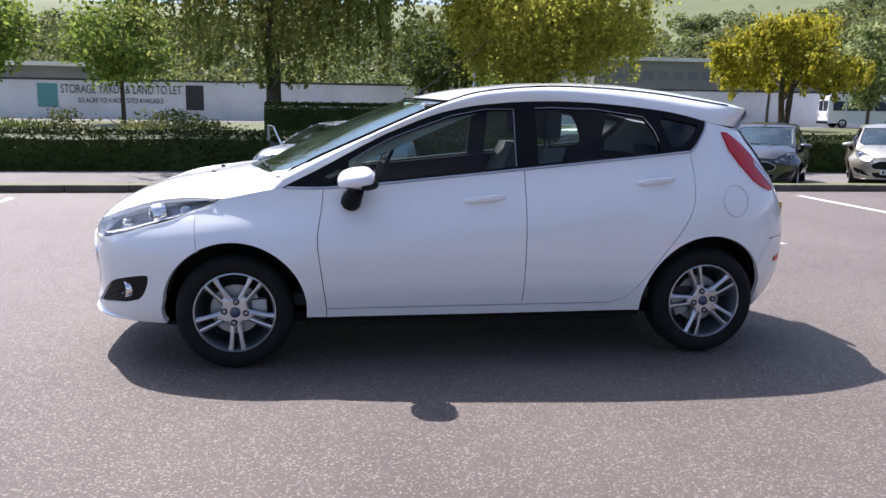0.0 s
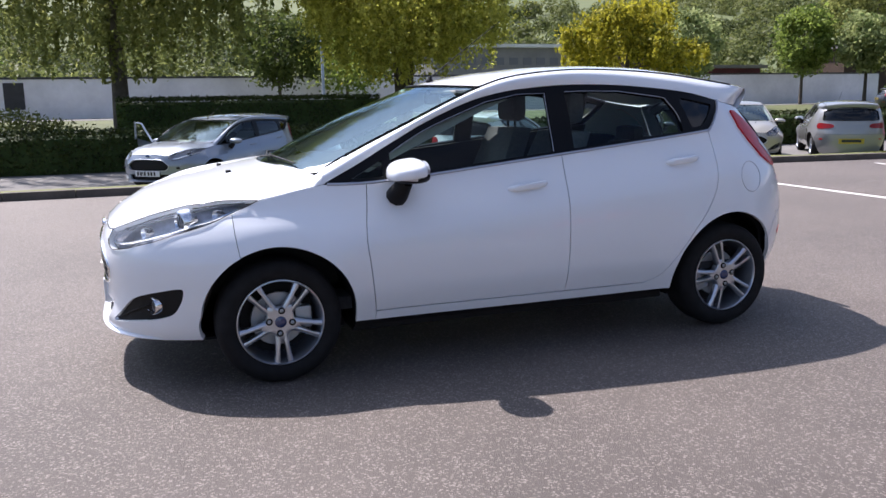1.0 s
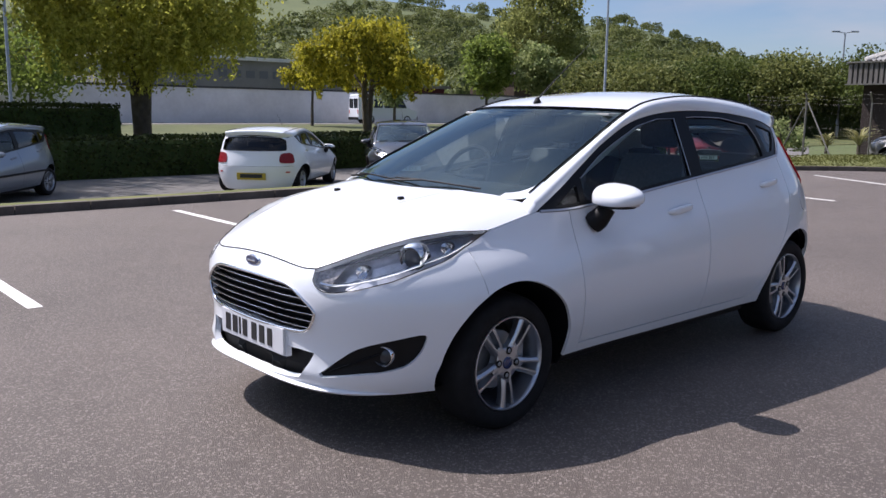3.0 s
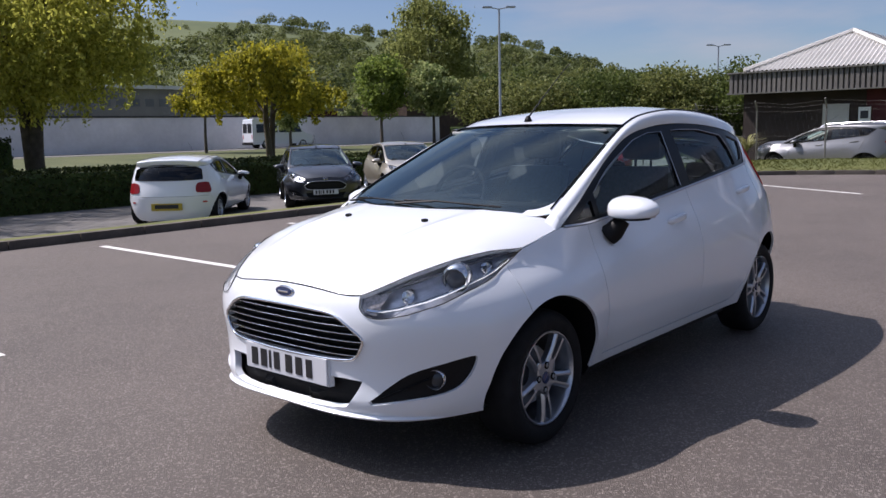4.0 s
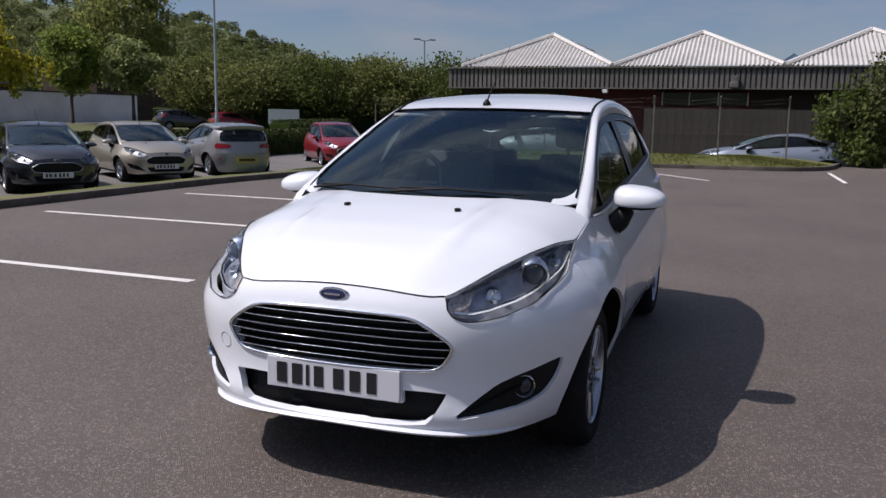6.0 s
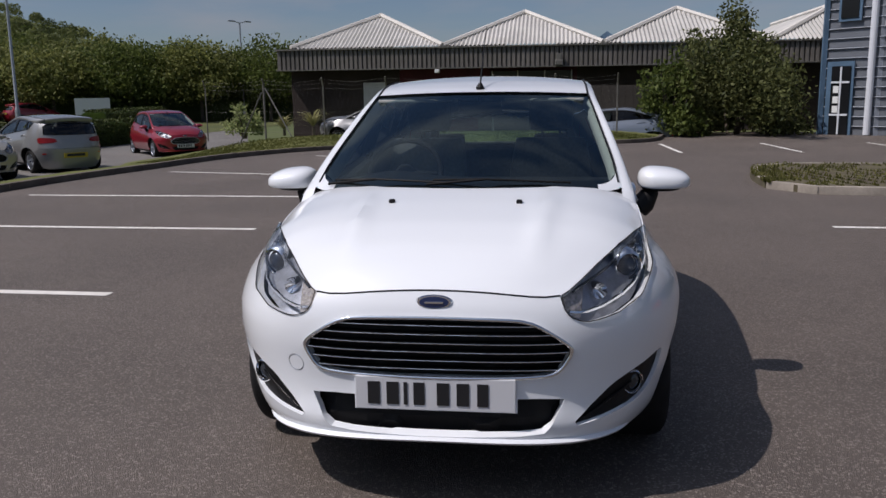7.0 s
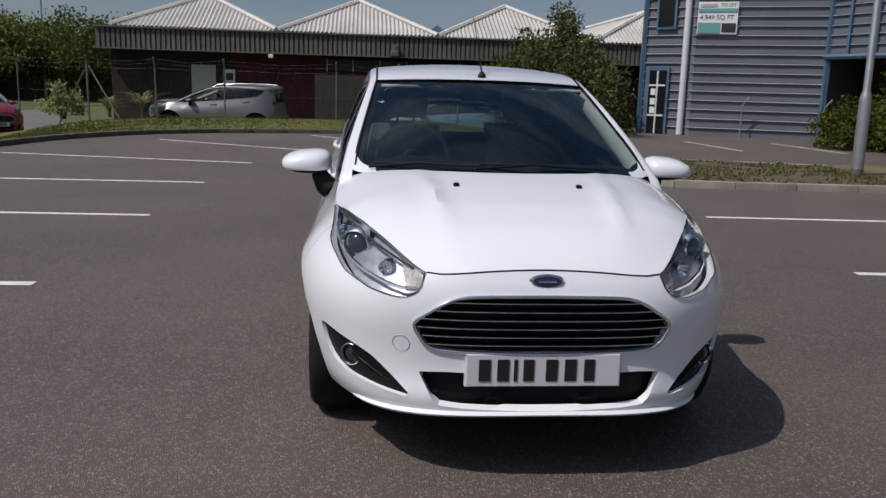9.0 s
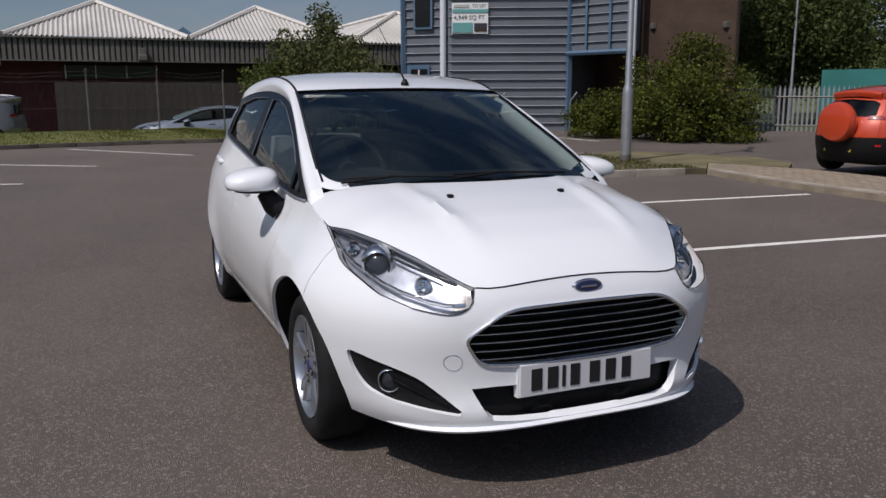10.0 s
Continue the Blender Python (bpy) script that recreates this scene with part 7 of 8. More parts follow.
        dm_ = part("door_mirror", bm, body, c, "white door mirror" if hero else "", smooth=70)
        bm = bmesh.new()
        bmesh.ops.create_uvsphere(bm, u_segments=20, v_segments=10, radius=1)
        for v in bm.verts:
            x, y, z = v.co
            v.co = Vector((-0.615 + x * 0.088, s * (0.862 + y * 0.096), 0.933 + max(z, -0.7) * 0.036))
        part("mirror_base", bm, BLACK_TRIM, dm_, smooth=70)
        bm = bmesh.new()
        tube(bm, [(-0.66, s * 0.76, 0.835), (-0.655, s * 0.785, 0.855), (-0.63, s * 0.82, 0.91)], [0.052, 0.05, 0.036], 10)
        part("mirror_foot", bm, BLACK_TRIM, dm_, smooth=60)
        bm = bmesh.new()
        bmesh.ops.create_circle(bm, cap_ends=True, segments=24, radius=1)
        for v in bm.verts:
            v.co = Vector((-0.552, s * (0.862 + v.co.x * 0.088), 0.962 + v.co.y * 0.045))
        part("mirror_glass", bm, MIRROR, dm_)
        if hero:
            bm = bmesh.new()
            tube(bm, [(-0.715, s * 0.905, 0.940), (-0.69, s * 0.945, 0.937), (-0.655, s * 0.966, 0.934), (-0.62, s * 0.972, 0.932)], 0.010, 6)
            part("side_repeater", bm, SATIN, dm_, smooth=60)
    # antenna
    bm = bmesh.new()
    lathe(bm, [(0.022, 0.0), (0.02, 0.012), (0.009, 0.03), (0.0, 0.034)], "z", 14, (-0.215, 0, 1.378))
    tube(bm, [(-0.213, 0, 1.40), (-0.05, 0, 1.525), (0.222, 0, 1.72)], [0.005, 0.003, 0.0018], 6)
    part("antenna", bm, BLACK_TRIM, c, "thin black roof antenna")
    # underbody, arch liners and inner shell
    for nm, lo, hi in (("front_crossmember", (-1.78, -0.50, 0.19), (-1.60, 0.50, 0.30)), ("engine_tray", (-1.62, -0.50, 0.16), (-0.86, 0.50, 0.40)), ("floor_pan", (-0.88, -0.70, 0.185), (0.88, 0.70, 0.26)), ("rear_axle_beam", (0.86, -0.50, 0.17), (1.60, 0.50, 0.42)), ("rear_crossmember", (1.58, -0.45, 0.22), (1.72, 0.45, 0.34))):
        part(nm, boxes((lo, hi), bevel=0.01), BLACK_TRIM, c)
    bm = bmesh.new()
    uu = np.linspace(-ux(-1.60, 0.23), ux(-1.60, 0.23), 41)
    zb = np.interp(np.abs(uu), (0, 0.3, 0.55, uu[-1]), (0.240, 0.236, 0.228, 0.232))
    p = skin_point(uu, zb)
    grid_mesh(bm, [[(q[0] + 0.006, q[1] * 0.995, q[2]) for q in p], [(max(q[0] + 0.2, -1.62), q[1] * 0.95, q[2] - 0.004) for q in p], [(-1.50, q[1] * 0.9, q[2] - 0.01) for q in p]])
    part("under_tray", bm, BLACK_TRIM, c)
    for xc in (-1.2445, 1.2445):
        bm = bmesh.new()
        rows = []
        for yv in (0.50, 0.9):
            row = []
            for a in np.linspace(-14, 194, 28):
                x, z = arch_at(xc, a, 0.008)
                row.append((x, -min(yv, abs(float(skin_point(ux(x, max(z, 0.21)), max(z, 0.21))[1])) - 0.008), z))
            rows.append(row)
        grid_mesh(bm, rows)
        f = bm.faces.new([bm.verts.new((arch_at(xc, a, 0.008)[0], -0.50, arch_at(xc, a, 0.008)[1])) for a in np.linspace(-14, 194, 28)])
        pair("arch_liner", bm, BLACK_TRIM, 60)
    bm = bmesh.new()
    rows = []
    zz = np.linspace(0, 1, 8)
    for uu_ in np.linspace(0.12, UE - 0.05, 90):
        x = float(skin_point(uu_, 0.5)[0])
        z0 = 0.22
        for xc in (-1.2445, 1.2445):
            if abs(x - xc) < 0.368:
                z0 = 0.30 + 0.36 * math.sqrt(1 - ((x - xc) / 0.368) ** 2)
        z1 = float(np.interp(x, (-2.0, -1.9, -1.3, -1.0, 1.15, 1.5, 1.9), (0.60, 0.60, 0.80, 0.86, 1.04, 1.02, 0.90)))
        p = skin_point(np.full(8, uu_), z0 + (z1 - z0) * zz)
        rows.append([(q[0] * 0.975, q[1] * 0.955, q[2]) for q in p])
    grid_mesh(bm, rows)
    pair("inner_shell", bm, BLACK_TRIM, 60)
    # cabin
    if cabin:
        dash = bmesh.new()
        rows = []
        for s in np.linspace(-1, 1, 17):
            y = s * 0.66
            k = 1 - s * s
            rows.append([(-1.0 - 0.10 * k, y, 0.93), (-0.80 - 0.08 * k, y, 0.975 + 0.015 * math.exp(-((y - 0.36) / 0.16) ** 2)), (-0.62, y, 0.97 + 0.03 * math.exp(-((y - 0.36) / 0.16) ** 2)), (-0.55, y, 0.90), (-0.60, y, 0.60)])
        grid_mesh(dash, rows)
        bmesh.ops.recalc_face_normals(dash, faces=dash.faces)
        part("dashboard", dash, DASH, c, smooth=50)
        bm = bmesh.new()
        ring = [(-0.40 + 0.18 * math.sin(a) * 0.42, 0.36 + 0.18 * math.cos(a), 0.965 + 0.18 * math.sin(a) * 0.9) for a in np.linspace(0, 2 * math.pi, 33)]
        tube(bm, ring, 0.014, 7, False)
        rod(bm, (-0.40, 0.20, 0.965), (-0.40, 0.52, 0.965), 0.016), rod(bm, (-0.44, 0.36, 0.85), (-0.40, 0.36, 0.96), 0.018)
        lathe(bm, [(0.0, -0.43), (0.05, -0.43), (0.06, -0.41), (0.05, -0.39)], "x", 14, (0.02, 0.36, 0.955))
        part("steering_wheel", bm, DASH, c, smooth=60)
        for y in (-0.36, 0.36):
            seat(c, 0.05, y, CLOTH, CLOTH_GREY)
        bm = bmesh.new()
        box(bm, (0.80, -0.62, 0.48), (1.25, 0.62, 0.64), 0.05)
        bench = part("rear_bench", bm, CLOTH, c, smooth=50)
        bm = bmesh.new()
        for v in bmesh.ops.create_cube(bm, size=1)["verts"]:
            v.co = Vector((1.22 + v.co.x * 0.14 + (v.co.z + 0.5) * 0.16, v.co.y * 1.20, 0.79 + v.co.z * 0.46))
        bmesh.ops.bevel(bm, geom=list(bm.edges), offset=0.04, segments=2, affect="EDGES")
        part("bench_back", bm, CLOTH, bench, smooth=50)
        for y in (-0.36, 0.36):
            bm = bmesh.new()
            box(bm, (1.29, y - 0.12, 0.99), (1.38, y + 0.12, 1.09), 0.035)
            part("headrest", bm, CLOTH, bench, smooth=50)
        bm = bmesh.new()
        box(bm, (-0.215, -0.11, 1.255), (-0.185, 0.11, 1.32), 0.012)
        rod(bm, (-0.20, 0, 1.30), (-0.24, 0, 1.36), 0.012)
        part("inner_mirror", bm, DASH, c, smooth=50)
        for s in (-1, 1):
            bm = bmesh.new()
            box(bm, (-0.26, s * 0.13, 1.315), (-0.06, s * 0.52, 1.33), 0.006)
            part("sun_visor", bm, HEADLINING, c, smooth=40)
        bm = bmesh.new()
        grid_mesh(bm, [[(roof(s, t)[0], roof(s, t)[1] * 0.97, roof(s, t)[2] - 0.03) for s in np.linspace(-1, 1, 13)] for t in np.linspace(0.02, 0.97, 14)])
        part("headlining", bm, HEADLINING, c, smooth=60)
        part("cabin_floor", boxes(((-0.95, -0.70, 0.30), (1.55, 0.70, 0.36))), CLOTH, c)
        bm = bmesh.new()
        pb = skin_point(np.array([ux(x, 0.85) for x in np.linspace(-0.75, 1.15, 24)]), np.full(24, 0.85))
        rows = []
        for dz, iny in ((0.52, 0.10), (0.80, 0.08), (1.0, 0.075), (1.0, 0.03)):
            zs_ = [dz if dz < 1 else float(belt_z(q[0])) + 0.002 for q in pb]
            rows.append([(q[0], float(skin_point(ux(q[0], max(z_, 0.8)), max(z_, 0.8))[1]) + iny, z_) for q, z_ in zip(pb, zs_)])
        grid_mesh(bm, rows)
        pair("door_lining", bm, DASH, 50)
        for s in (-1, 1):
            bm = bmesh.new()
            ra = [np.array([np.interp(x, RAIL_A[:, 0], RAIL_A[:, k]) for k in range(3)]) for x in np.linspace(-0.88, -0.1, 12)]
            grid_mesh(bm, [[(p[0] + 0.004, s * (p[1] + 0.002), p[2] - 0.004) for p in ra], [(p[0] + 0.01, s * (p[1] - 0.022), p[2] - 0.026) for p in ra], [(p[0] + 0.05, s * (p[1] - 0.030), p[2] - 0.055) for p in ra], [(p[0] + 0.12, s * (p[1] - 0.008), p[2] - 0.075) for p in ra]])
            part("front_pillar_trim", bm, HEADLINING, c, smooth=60)
            for x, w in ((0.255, 0.05), (1.06, 0.08)):
                bm = bmesh.new()
                a, b = skin_point(ux(x, 1.0), 1.0), skin_point(ux(x, 1.31), 1.31)
                for q0, q1 in ((a, b),):
                    rows = [[(q0[0] - w, s * (abs(q0[1]) - 0.035), q0[2] - 0.02), (q0[0] + w, s * (abs(q0[1]) - 0.035), q0[2] - 0.02)], [(q1[0] - w, s * (abs(q1[1]) - 0.035), q1[2] + 0.02), (q1[0] + w, s * (abs(q1[1]) - 0.035), q1[2] + 0.02)]]
                    grid_mesh(bm, rows)
                part("pillar_trim", bm, DASH, c)
    # badge and plate
    q = float(nose_x(0.703))
    bm = bmesh.new()
    lathe(bm, [(0.0, -0.009), (0.9, -0.008), (1.0, 0.0)], "x", 32)
    for v in bm.verts:
        v.co = Vector((q + v.co.x - 0.002, v.co.y * 0.060, 0.700 + v.co.z * 0.0235))
    bd = part("badge", bm, CHROME, c, "oval badge with a bright rim", smooth=50)
    bm = bmesh.new()
    lathe(bm, [(0.0, -0.0125), (0.78, -0.0115), (0.80, -0.006)], "x", 32)
    for v in bm.verts:
        v.co = Vector((q + v.co.x - 0.002, v.co.y * 0.060, 0.700 + v.co.z * 0.0235))
    part("badge_field", bm, BADGE_BLUE, bd, smooth=50)
    if hero:
        part("badge_bar", boxes(((q - 0.0165, -0.030, 0.6965), (q - 0.013, 0.030, 0.7035)), bevel=0.001), CHROME, bd)
    xp = float(nose_x(0.40)) - 0.003
    pl = part("number_plate", boxes(((xp - 0.006, -0.26, 0.3435), (xp + 0.004, 0.26, 0.4545)), bevel=0.003), PLATE_WHITE, c, "white plate with dark bars")
    part("plate_holder", boxes(((xp + 0.005, -0.265, 0.340), (xp + 0.03, 0.265, 0.456))), BLACK_TRIM if not hero else body, pl)
    for k, y in enumerate((-0.204, -0.142, -0.100, -0.056, 0.022, 0.086, 0.150)):
        w = (0.040, 0.040, 0.012, 0.036, 0.040, 0.040, 0.036)[k]
        part("plate_bar", boxes(((xp - 0.0085, -y - w / 2 - 0.005, 0.3625), (xp - 0.006, -y + w / 2 - 0.005, 0.4375))), INK, pl)
    # wheels
    for xc in (-1.2445, 1.2445):
        xw, yw = (-1.236, 0.800) if xc < 0 else (1.247, 0.782)
        wheel(c, (xw, -yw, 0.291), False, spin=178 if xc < 0 else -18)
        wheel(c, (xw, yw, 0.291), True)
    if hero:
        bm = bmesh.new()
        ring = [(ux(1.40 + 0.08 * math.cos(a), 0.836 + 0.082 * math.sin(a)), 0.836 + 0.082 * math.sin(a)) for a in np.linspace(0, 2 * math.pi, 41)]
        surface_tube(bm, ring, skin_point, 0.0024, 0.0)
        part("fuel_flap_gap", bm, SATIN, c)
        bm = bmesh.new()
        ring = [(-uy(0.475 + 0.028 * math.cos(a), 0.47), 0.475 + 0.028 * math.sin(a)) for a in np.linspace(0, 2 * math.pi, 25)]
        surface_tube(bm, ring, skin_point, 0.0014, 0.0)
        part("tow_cover_gap", bm, SATIN, c)
    if form:
        for ob in c.children_recursive:
            if ob.data.users == 1:
                for v in ob.data.vertices:
                    v.co = form(*v.co)
    return c


def tall_form(x, y, z):
    """Upright small family car: steep screen, high roof, straight tailgate."""
    k = float(step01(0.86, 1.40, z))
    front, rear = float(1 - step01(-0.7, 0.3, x)), float(step01(0.5, 1.6, x))
    nose = float(1 - step01(-1.9, -1.1, x)) * float(step01(0.5, 0.75, z))
    return (x - 0.13 * k * front + 0.20 * k * rear + 0.03 * nose, y * (1 + 0.10 * k), z + 0.035 * k + 0.045 * nose + 0.04 * k * rear)


def square_form(x, y, z):
    """Hatchback with a fuller, more upright tail."""
    k, rear = float(step01(0.75, 1.40, z)), float(step01(0.6, 1.6, x))
    tail, low = float(step01(1.35, 1.75, x)), float(1 - step01(0.25, 0.45, z))
    return (x + 0.17 * k * rear, y * (1 + 0.18 * k * rear + 0.05 * tail), z + 0.03 * k * rear - 0.11 * tail * low)


def wagon_form(x, y, z):
    """Off-road estate: deep bonnet, level roof, upright tail."""
    k, rear = float(step01(0.80, 1.40, z)), float(step01(0.3, 1.6, x))
    nose = float(1 - step01(-1.7, -0.9, x)) * float(step01(0.4, 0.8, z))
    return (x + 0.24 * k * rear, y * (1 + 0.08 * k), z + 0.05 * k * rear + 0.06 * nose - 0.03 * k * (1 - rear))


def saloon_form(x, y, z):
    """Low saloon: roof falling to a boot."""
    rear, k = float(step01(0.55, 1.5, x)), float(step01(0.9, 1.40, z))
    return (x + 0.10 * rear * (1 - k), y, z - 0.16 * k * rear)




# ---- the cars ----
WHITE = paint("paint_white", (0.765, 0.795, 0.835))
hero = car("hatchback_car", Matrix.Identity(4), "white five-door hatchback with alloy wheels on the asphalt", WHITE, 0.035, hero=True)


def parked(x, y, heading, z, scale):
    """Pose of a car whose middle stands at x, y and whose nose points along heading (plan vector)."""
    turn = math.atan2(heading[1], heading[0]) + math.pi
    return Matrix.Translation((x, y, z)) @ Matrix.Rotation(turn, 4, "Z") @ Matrix.Diagonal((*scale, 1))


LOW = -0.33
SILVER = paint("paint_silver_blue", (0.23, 0.265, 0.32), 0.5)
SILVER2 = paint("paint_silver", (0.17, 0.172, 0.18), 0.5)
PALE_SILVER = paint("paint_pale_silver", (0.27, 0.275, 0.285), 0.4)
GRAPHITE = paint("paint_graphite", (0.016, 0.018, 0.024), 0.2)
BEIGE = paint("paint_champagne", (0.40, 0.37, 0.31), 0.5)
RED = paint("paint_red", (0.23, 0.006, 0.018), 0.2)
ORANGE = paint("paint_orange_red", (0.50, 0.05, 0.012), 0.1)
ROW = "cars in the lower parking strip"
grey = car("hatchback_car", parked(-0.2, 12.95, (-0.64, -0.77), LOW, (1.12, 1.0, 0.90)), "silver-blue small hatchback with an open door", SILVER, 0.09, ROW, "plain", tint=DARK_GLASS, form=tall_form)
car("hatchback_car", parked(5.85, 12.75, (0.74, 0.67), LOW, (1.02, 1.05, 0.89)), "small white hatchback seen from behind", WHITE, 0.09, ROW, "plain", tint=DARK_GLASS, rear_lamps="square", form=square_form)
car("hatchback_car", parked(9.5, 13.07, (-0.58, -0.81), LOW, (1.1, 1.06, 0.965)), "dark graphite hatchback facing the kerb", GRAPHITE, 0.09, ROW, "plain", tint=DARK_GLASS)
car("hatchback_car", parked(12.8, 13.2, (-0.55, -0.83), LOW, (1.1, 1.06, 0.965)), "champagne beige hatchback facing the kerb", BEIGE, 0.09, ROW, "plain", tint=DARK_GLASS)
car("hatchback_car", parked(15.65, 12.7, (0.60, 0.80), LOW, (1.06, 1.03, 0.95)), "pale silver hatchback seen from behind", PALE_SILVER, 0.09, ROW, "plain", tint=DARK_GLASS, rear_lamps="wide", form=square_form)
car("hatchback_car", parked(21.3, 12.0, (-0.75, -0.66), LOW - 0.06, (1.0, 1.0, 1.0)), "bright red hatchback leaving the parking strip", RED, 0.09, tint=DARK_GLASS)
car("estate_car", parked(25.0, 5.55, (0.12, 0.99), -0.36, (1.165, 1.08, 1.14)), "silver off-road car with roof rails behind the fence", SILVER2, 0.10, grille="plain", tint=DARK_GLASS, rails=True, rear_lamps="slim", form=wagon_form)
car("estate_car", parked(24.4, -2.1, (0.0, 1.0), -0.44, (1.18, 1.04, 0.97)), "pale silver-blue estate car beside the board fence", SILVER, 0.10, grille="plain", tint=DARK_GLASS, rear_lamps="slim", form=saloon_form)
suv = car("off_road_car", parked(5.75, -11.6, (0.0, -1.0), 0.03, (1.01, 1.02, 0.985)), "bright orange-red off-road car with a spare wheel", ORANGE, 0.06, grille="plain", tint=DARK_GLASS, lower=BLACK_TRIM, rear_lamps="slim", rear_plate=False)
bm = bmesh.new()
lathe(bm, [(0.0, 2.115), (0.24, 2.11), (0.30, 2.09), (0.325, 2.03), (0.325, 1.96), (0.30, 1.92)], "x", 36, (0.0, 0.04, 0.86))
part("spare_wheel_cover", bm, ORANGE, suv, "orange-red spare wheel cover", smooth=45)
suv_plate = part("rear_plate", boxes(((1.89, -0.26, 0.38), (1.925, 0.26, 0.49))), PLATE_YELLOW, suv, "yellow plate with dark bars")
part("plate_bar", boxes(((1.925, -0.2, 0.405), (1.928, 0.2, 0.465))), INK, suv_plate)
car("hatchback_car", parked(51.0, 36.2, (0.9, -0.4), float(ground_z(51.0, 36.2)), (1.0, 1.0, 1.0)), "small red car parked far off", RED, 0.15, grille="plain", tint=DARK_GLASS, cabin=False)
car("hatchback_car", parked(47.6, 38.4, (0.9, -0.4), float(ground_z(47.6, 38.4)), (1.05, 1.0, 1.05)), "dark car parked far off", GRAPHITE, 0.15, grille="plain", tint=DARK_GLASS, cabin=False)
# the silver-blue car's open front door
bm_door = bmesh.new()
rows = [[(0.0, 0.0, 0.35), (0.95, 0.0, 0.35)], [(0.0, 0.0, 0.92), (0.95, 0.0, 1.0)]]
grid_mesh(bm_door, rows)
bmesh.ops.solidify(bm_door, geom=bm_door.faces[:], thickness=0.06)
for s in (-1, 1):
    bm = bmesh.new()
    tube(bm, [(x, s * (abs(float(skin_point(ux(x, 0.55), 0.55)[1])) + 0.012), 0.55) for x in np.linspace(-0.75, 1.0, 12)], 0.022, 6)
    part("rub_strip", bm, BLACK_TRIM, grey, "black rubbing strip along the doors")
    part("bumper_insert", boxes(((-1.90, s * 0.40 - 0.20, 0.49), (-1.86, s * 0.40 + 0.20, 0.53)), bevel=0.01), BLACK_TRIM, grey)
dr = part("open_door", bm_door, SILVER, grey, "open silver-blue front door")
dr.matrix_basis = Matrix.Translation((-0.79, 0.84, 0.0)) @ Matrix.Rotation(radians(62), 4, "Z")
bm = bmesh.new()
grid_mesh(bm, [[(0.10, 0.03, 0.93), (0.95, 0.03, 1.0)], [(0.60, 0.03, 1.32), (0.92, 0.03, 1.34)]])
part("door_glass", bm, glass("pale_door_glass", (0.62, 0.74, 0.74)), dr)
bm = bmesh.new()
tube(bm, [(0.05, 0.03, 0.93), (0.58, 0.03, 1.33), (0.93, 0.03, 1.35), (0.95, 0.03, 0.98)], 0.02, 6)
part("door_frame", bm, SILVER, dr)


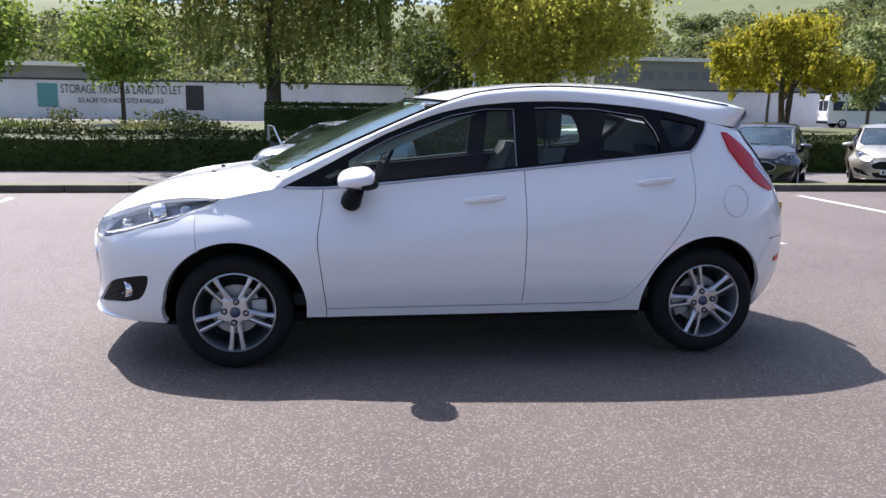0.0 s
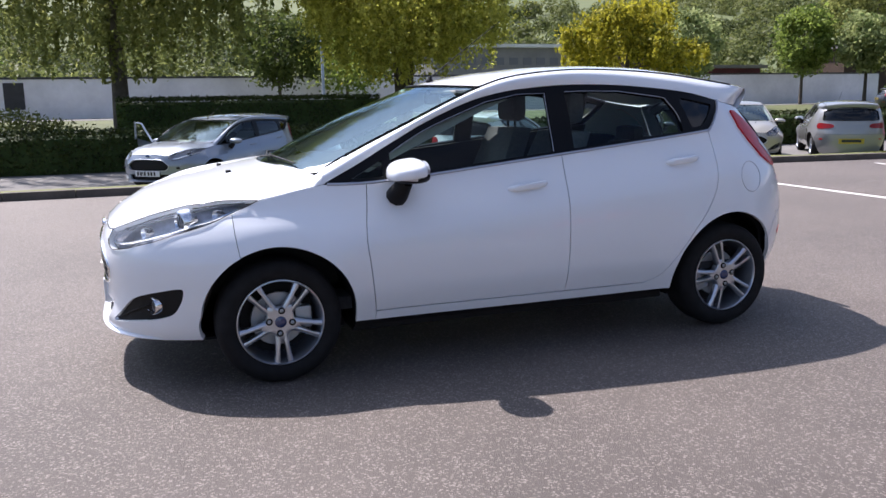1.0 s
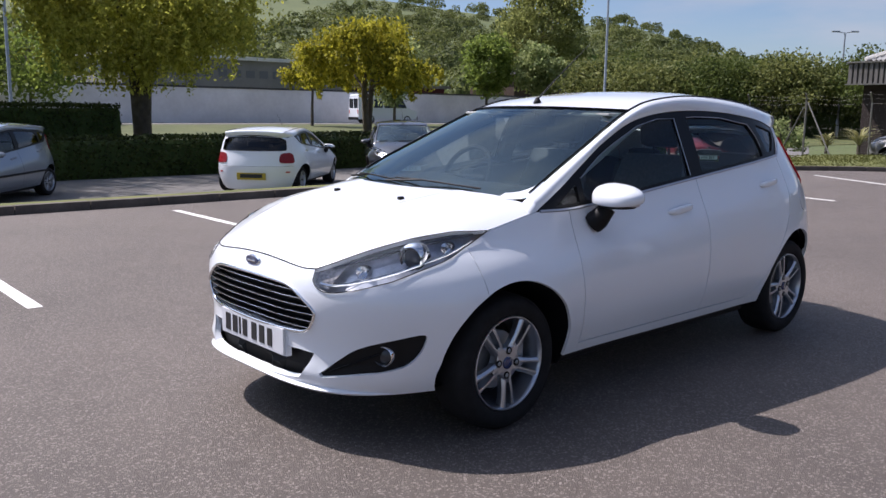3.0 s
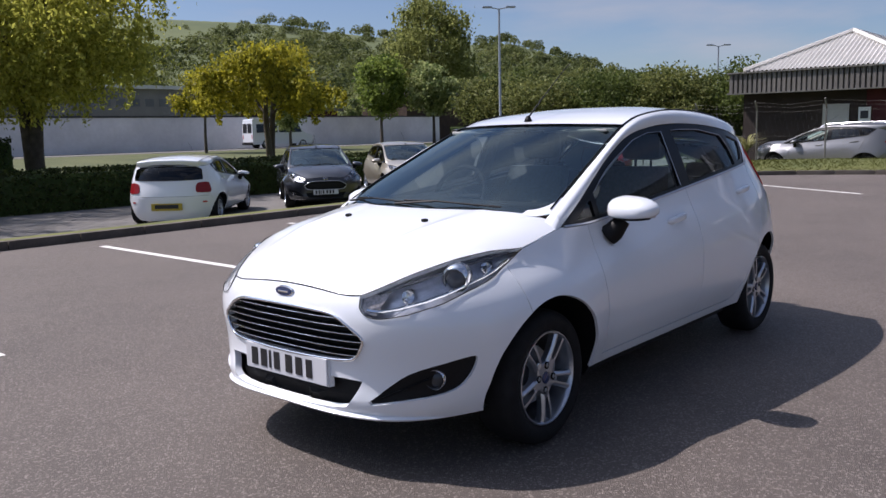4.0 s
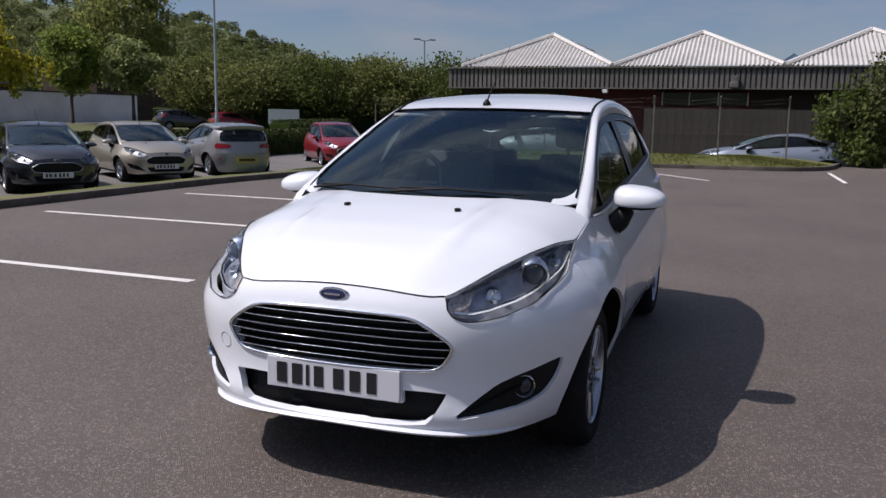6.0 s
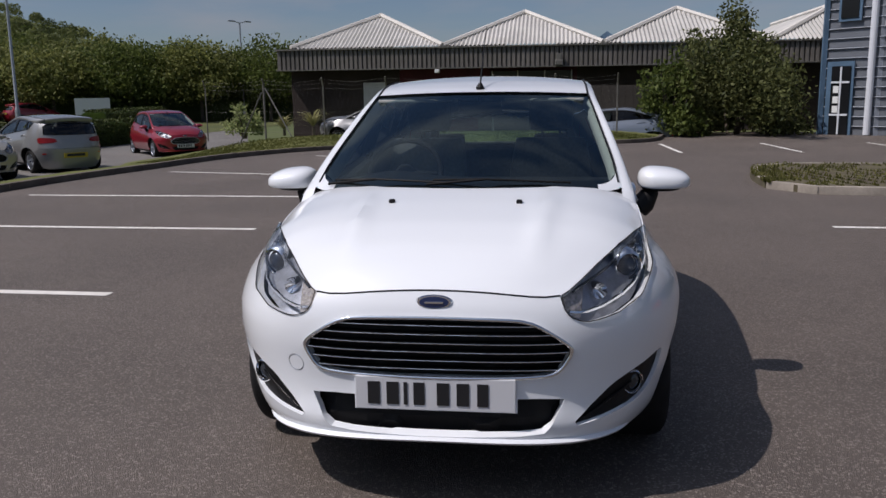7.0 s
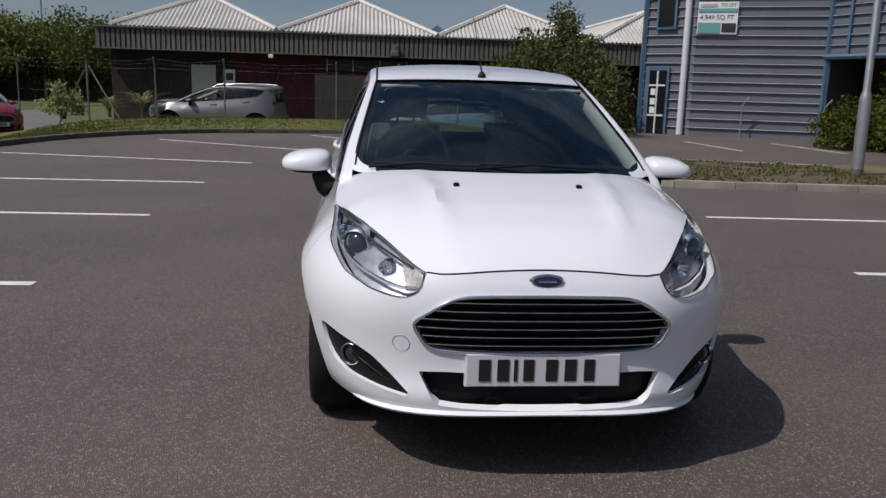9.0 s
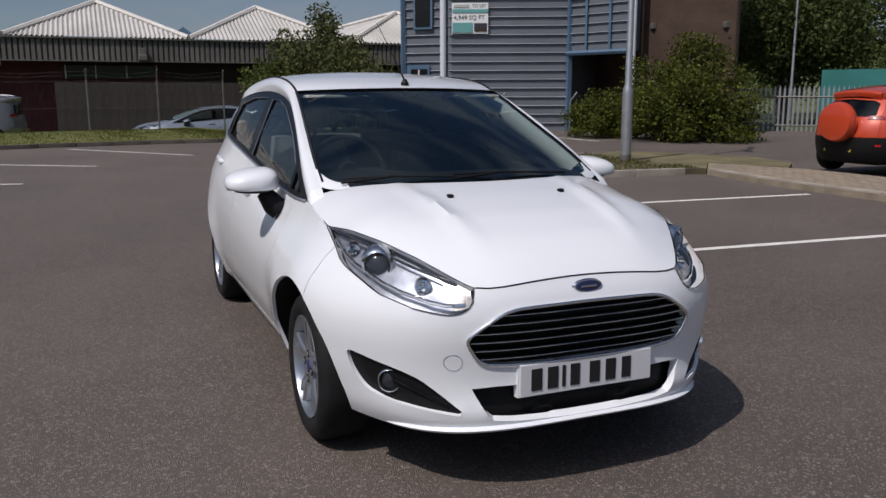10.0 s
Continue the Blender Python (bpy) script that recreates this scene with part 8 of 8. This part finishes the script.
def minibus(m):
    """White high-roof minibus with side windows and rear doors; nose towards -x."""
    c = empty("minibus", m, "white high-roofed minibus parked at the white wall", "van")
    prof = spline([(-2.62, 0.35), (-2.66, 0.75), (-2.55, 1.05), (-1.95, 1.25), (-1.35, 2.05), (-1.0, 2.30), (-0.3, 2.40), (1.5, 2.42), (2.5, 2.36), (2.62, 2.1), (2.66, 1.2), (2.64, 0.35)], 5)
    bm = bmesh.new()
    rows = []
    for y, k in ((-0.99, 0.965), (-1.0, 1.0), (1.0, 1.0), (0.99, 0.965)):
        rows.append([(x * (0.99 if k < 1 else 1), y * (1 - 0.09 * max(0, (z - 1.2) / 1.2)), 0.35 + (z - 0.35) * k) for x, z in prof])
    vs_ = grid_mesh(bm, rows)
    bm.faces.new(vs_[0]), bm.faces.new(list(reversed(vs_[-1])))
    bmesh.ops.recalc_face_normals(bm, faces=bm.faces)
    bmesh.ops.triangulate(bm, faces=[f for f in bm.faces if len(f.verts) > 4])
    part("body", bm, WHITE, c, smooth=40)
    for s in (-1, 1):
        for x0, x1 in ((-1.35, -0.65), (-0.5, 0.35), (0.5, 1.3), (1.45, 2.3)):
            bm = bmesh.new()
            y0, y1 = s * 1.012, s * (1.0 - 0.09 * 0.68 + 0.012)
            grid_mesh(bm, [[(x0 - (0.35 if x0 < -1 else 0), y0 * 0.997, 1.28), (x1, y0 * 0.997, 1.28)], [(x0, y1, 1.95), (x1, y1, 1.95)]])
            part("side_window", bm, WIN_DARK, c)
    for y0, y1 in ((-0.82, -0.08), (0.08, 0.82)):
        part("rear_window", boxes(((2.655, y0, 1.25), (2.675, y1, 2.0))), WIN_DARK, c)
        part("rear_lamp", boxes(((2.64, y0 - 0.06 if y0 < 0 else y1, 0.8), (2.68, y0 + 0.04 if y0 < 0 else y1 + 0.1, 1.1))), RED_LENS, c)
    bm = bmesh.new()
    grid_mesh(bm, [[(-1.97, -0.85, 1.28), (-1.97, 0.85, 1.28)], [(-1.42, -0.78, 2.02), (-1.42, 0.78, 2.02)]])
    part("windscreen", bm, WIN_DARK, c)
    part("rear_bumper", boxes(((2.6, -0.95, 0.3), (2.74, 0.95, 0.52)), bevel=0.03), BLACK_TRIM, c)
    part("front_bumper", boxes(((-2.74, -0.95, 0.3), (-2.58, 0.95, 0.6)), bevel=0.03), BLACK_TRIM, c)
    for xc in (-1.75, 1.55):
        for s in (-1, 1):
            w = wheel(c, (xc, s * 1.005, 0.33), s > 0)
            w.scale = (1.12, 1.1, 1.12)
    return c


minibus(parked(39.6, 52.5, (0.975, -0.22), 0.235, (1, 1, 1)))


# ---- kerbs, stone by stone ----
kerb_run("kerb", KERB_LINE[14:], "grey concrete kerb stones along the car park", KERB)
kerb_run("kerb", ISLAND, "pale concrete kerb stones round the planting bed", KERB_LIGHT)
kerb_run("kerb", list(reversed(ISLAND_BACK)), "pale concrete kerb stones round the planting bed", KERB_LIGHT)
kerb_run("kerb", [Vector(p) for p in ((6.75, -7.9), (5.2, -7.62), (3.0, -7.55), (-20, -7.55))], "pale concrete kerb stones along the block paving", KERB_LIGHT)

# blocks of the paved strip where the camera comes nearest
block = boxes(((-0.098, -0.048, -0.03), (0.098, 0.048, 0.008)), bevel=0.004)
rng = np.random.default_rng(19)
first_block = None
for j in range(19):
    for i in range(17):
        x, y = 3.1 + 0.2 * i + (0.1 if j % 2 else 0.0), -9.40 + 0.1 * j
        if y > -7.78 - 0.18 * max(0.0, x - 5.2) or y < -9.40 + 0.3 * max(0.0, x - 6.1):
            continue
        m = Matrix.Translation((x, y, 0.086 + rng.uniform(-0.002, 0.002))) @ Matrix.Rotation(rng.normal(0, 0.008), 4, "Z")
        if first_block is None:
            first_block = part("paving_block", block, PAVER, strip)
            first_block.matrix_basis = m
        else:
            share("paving_block", first_block, strip, m)
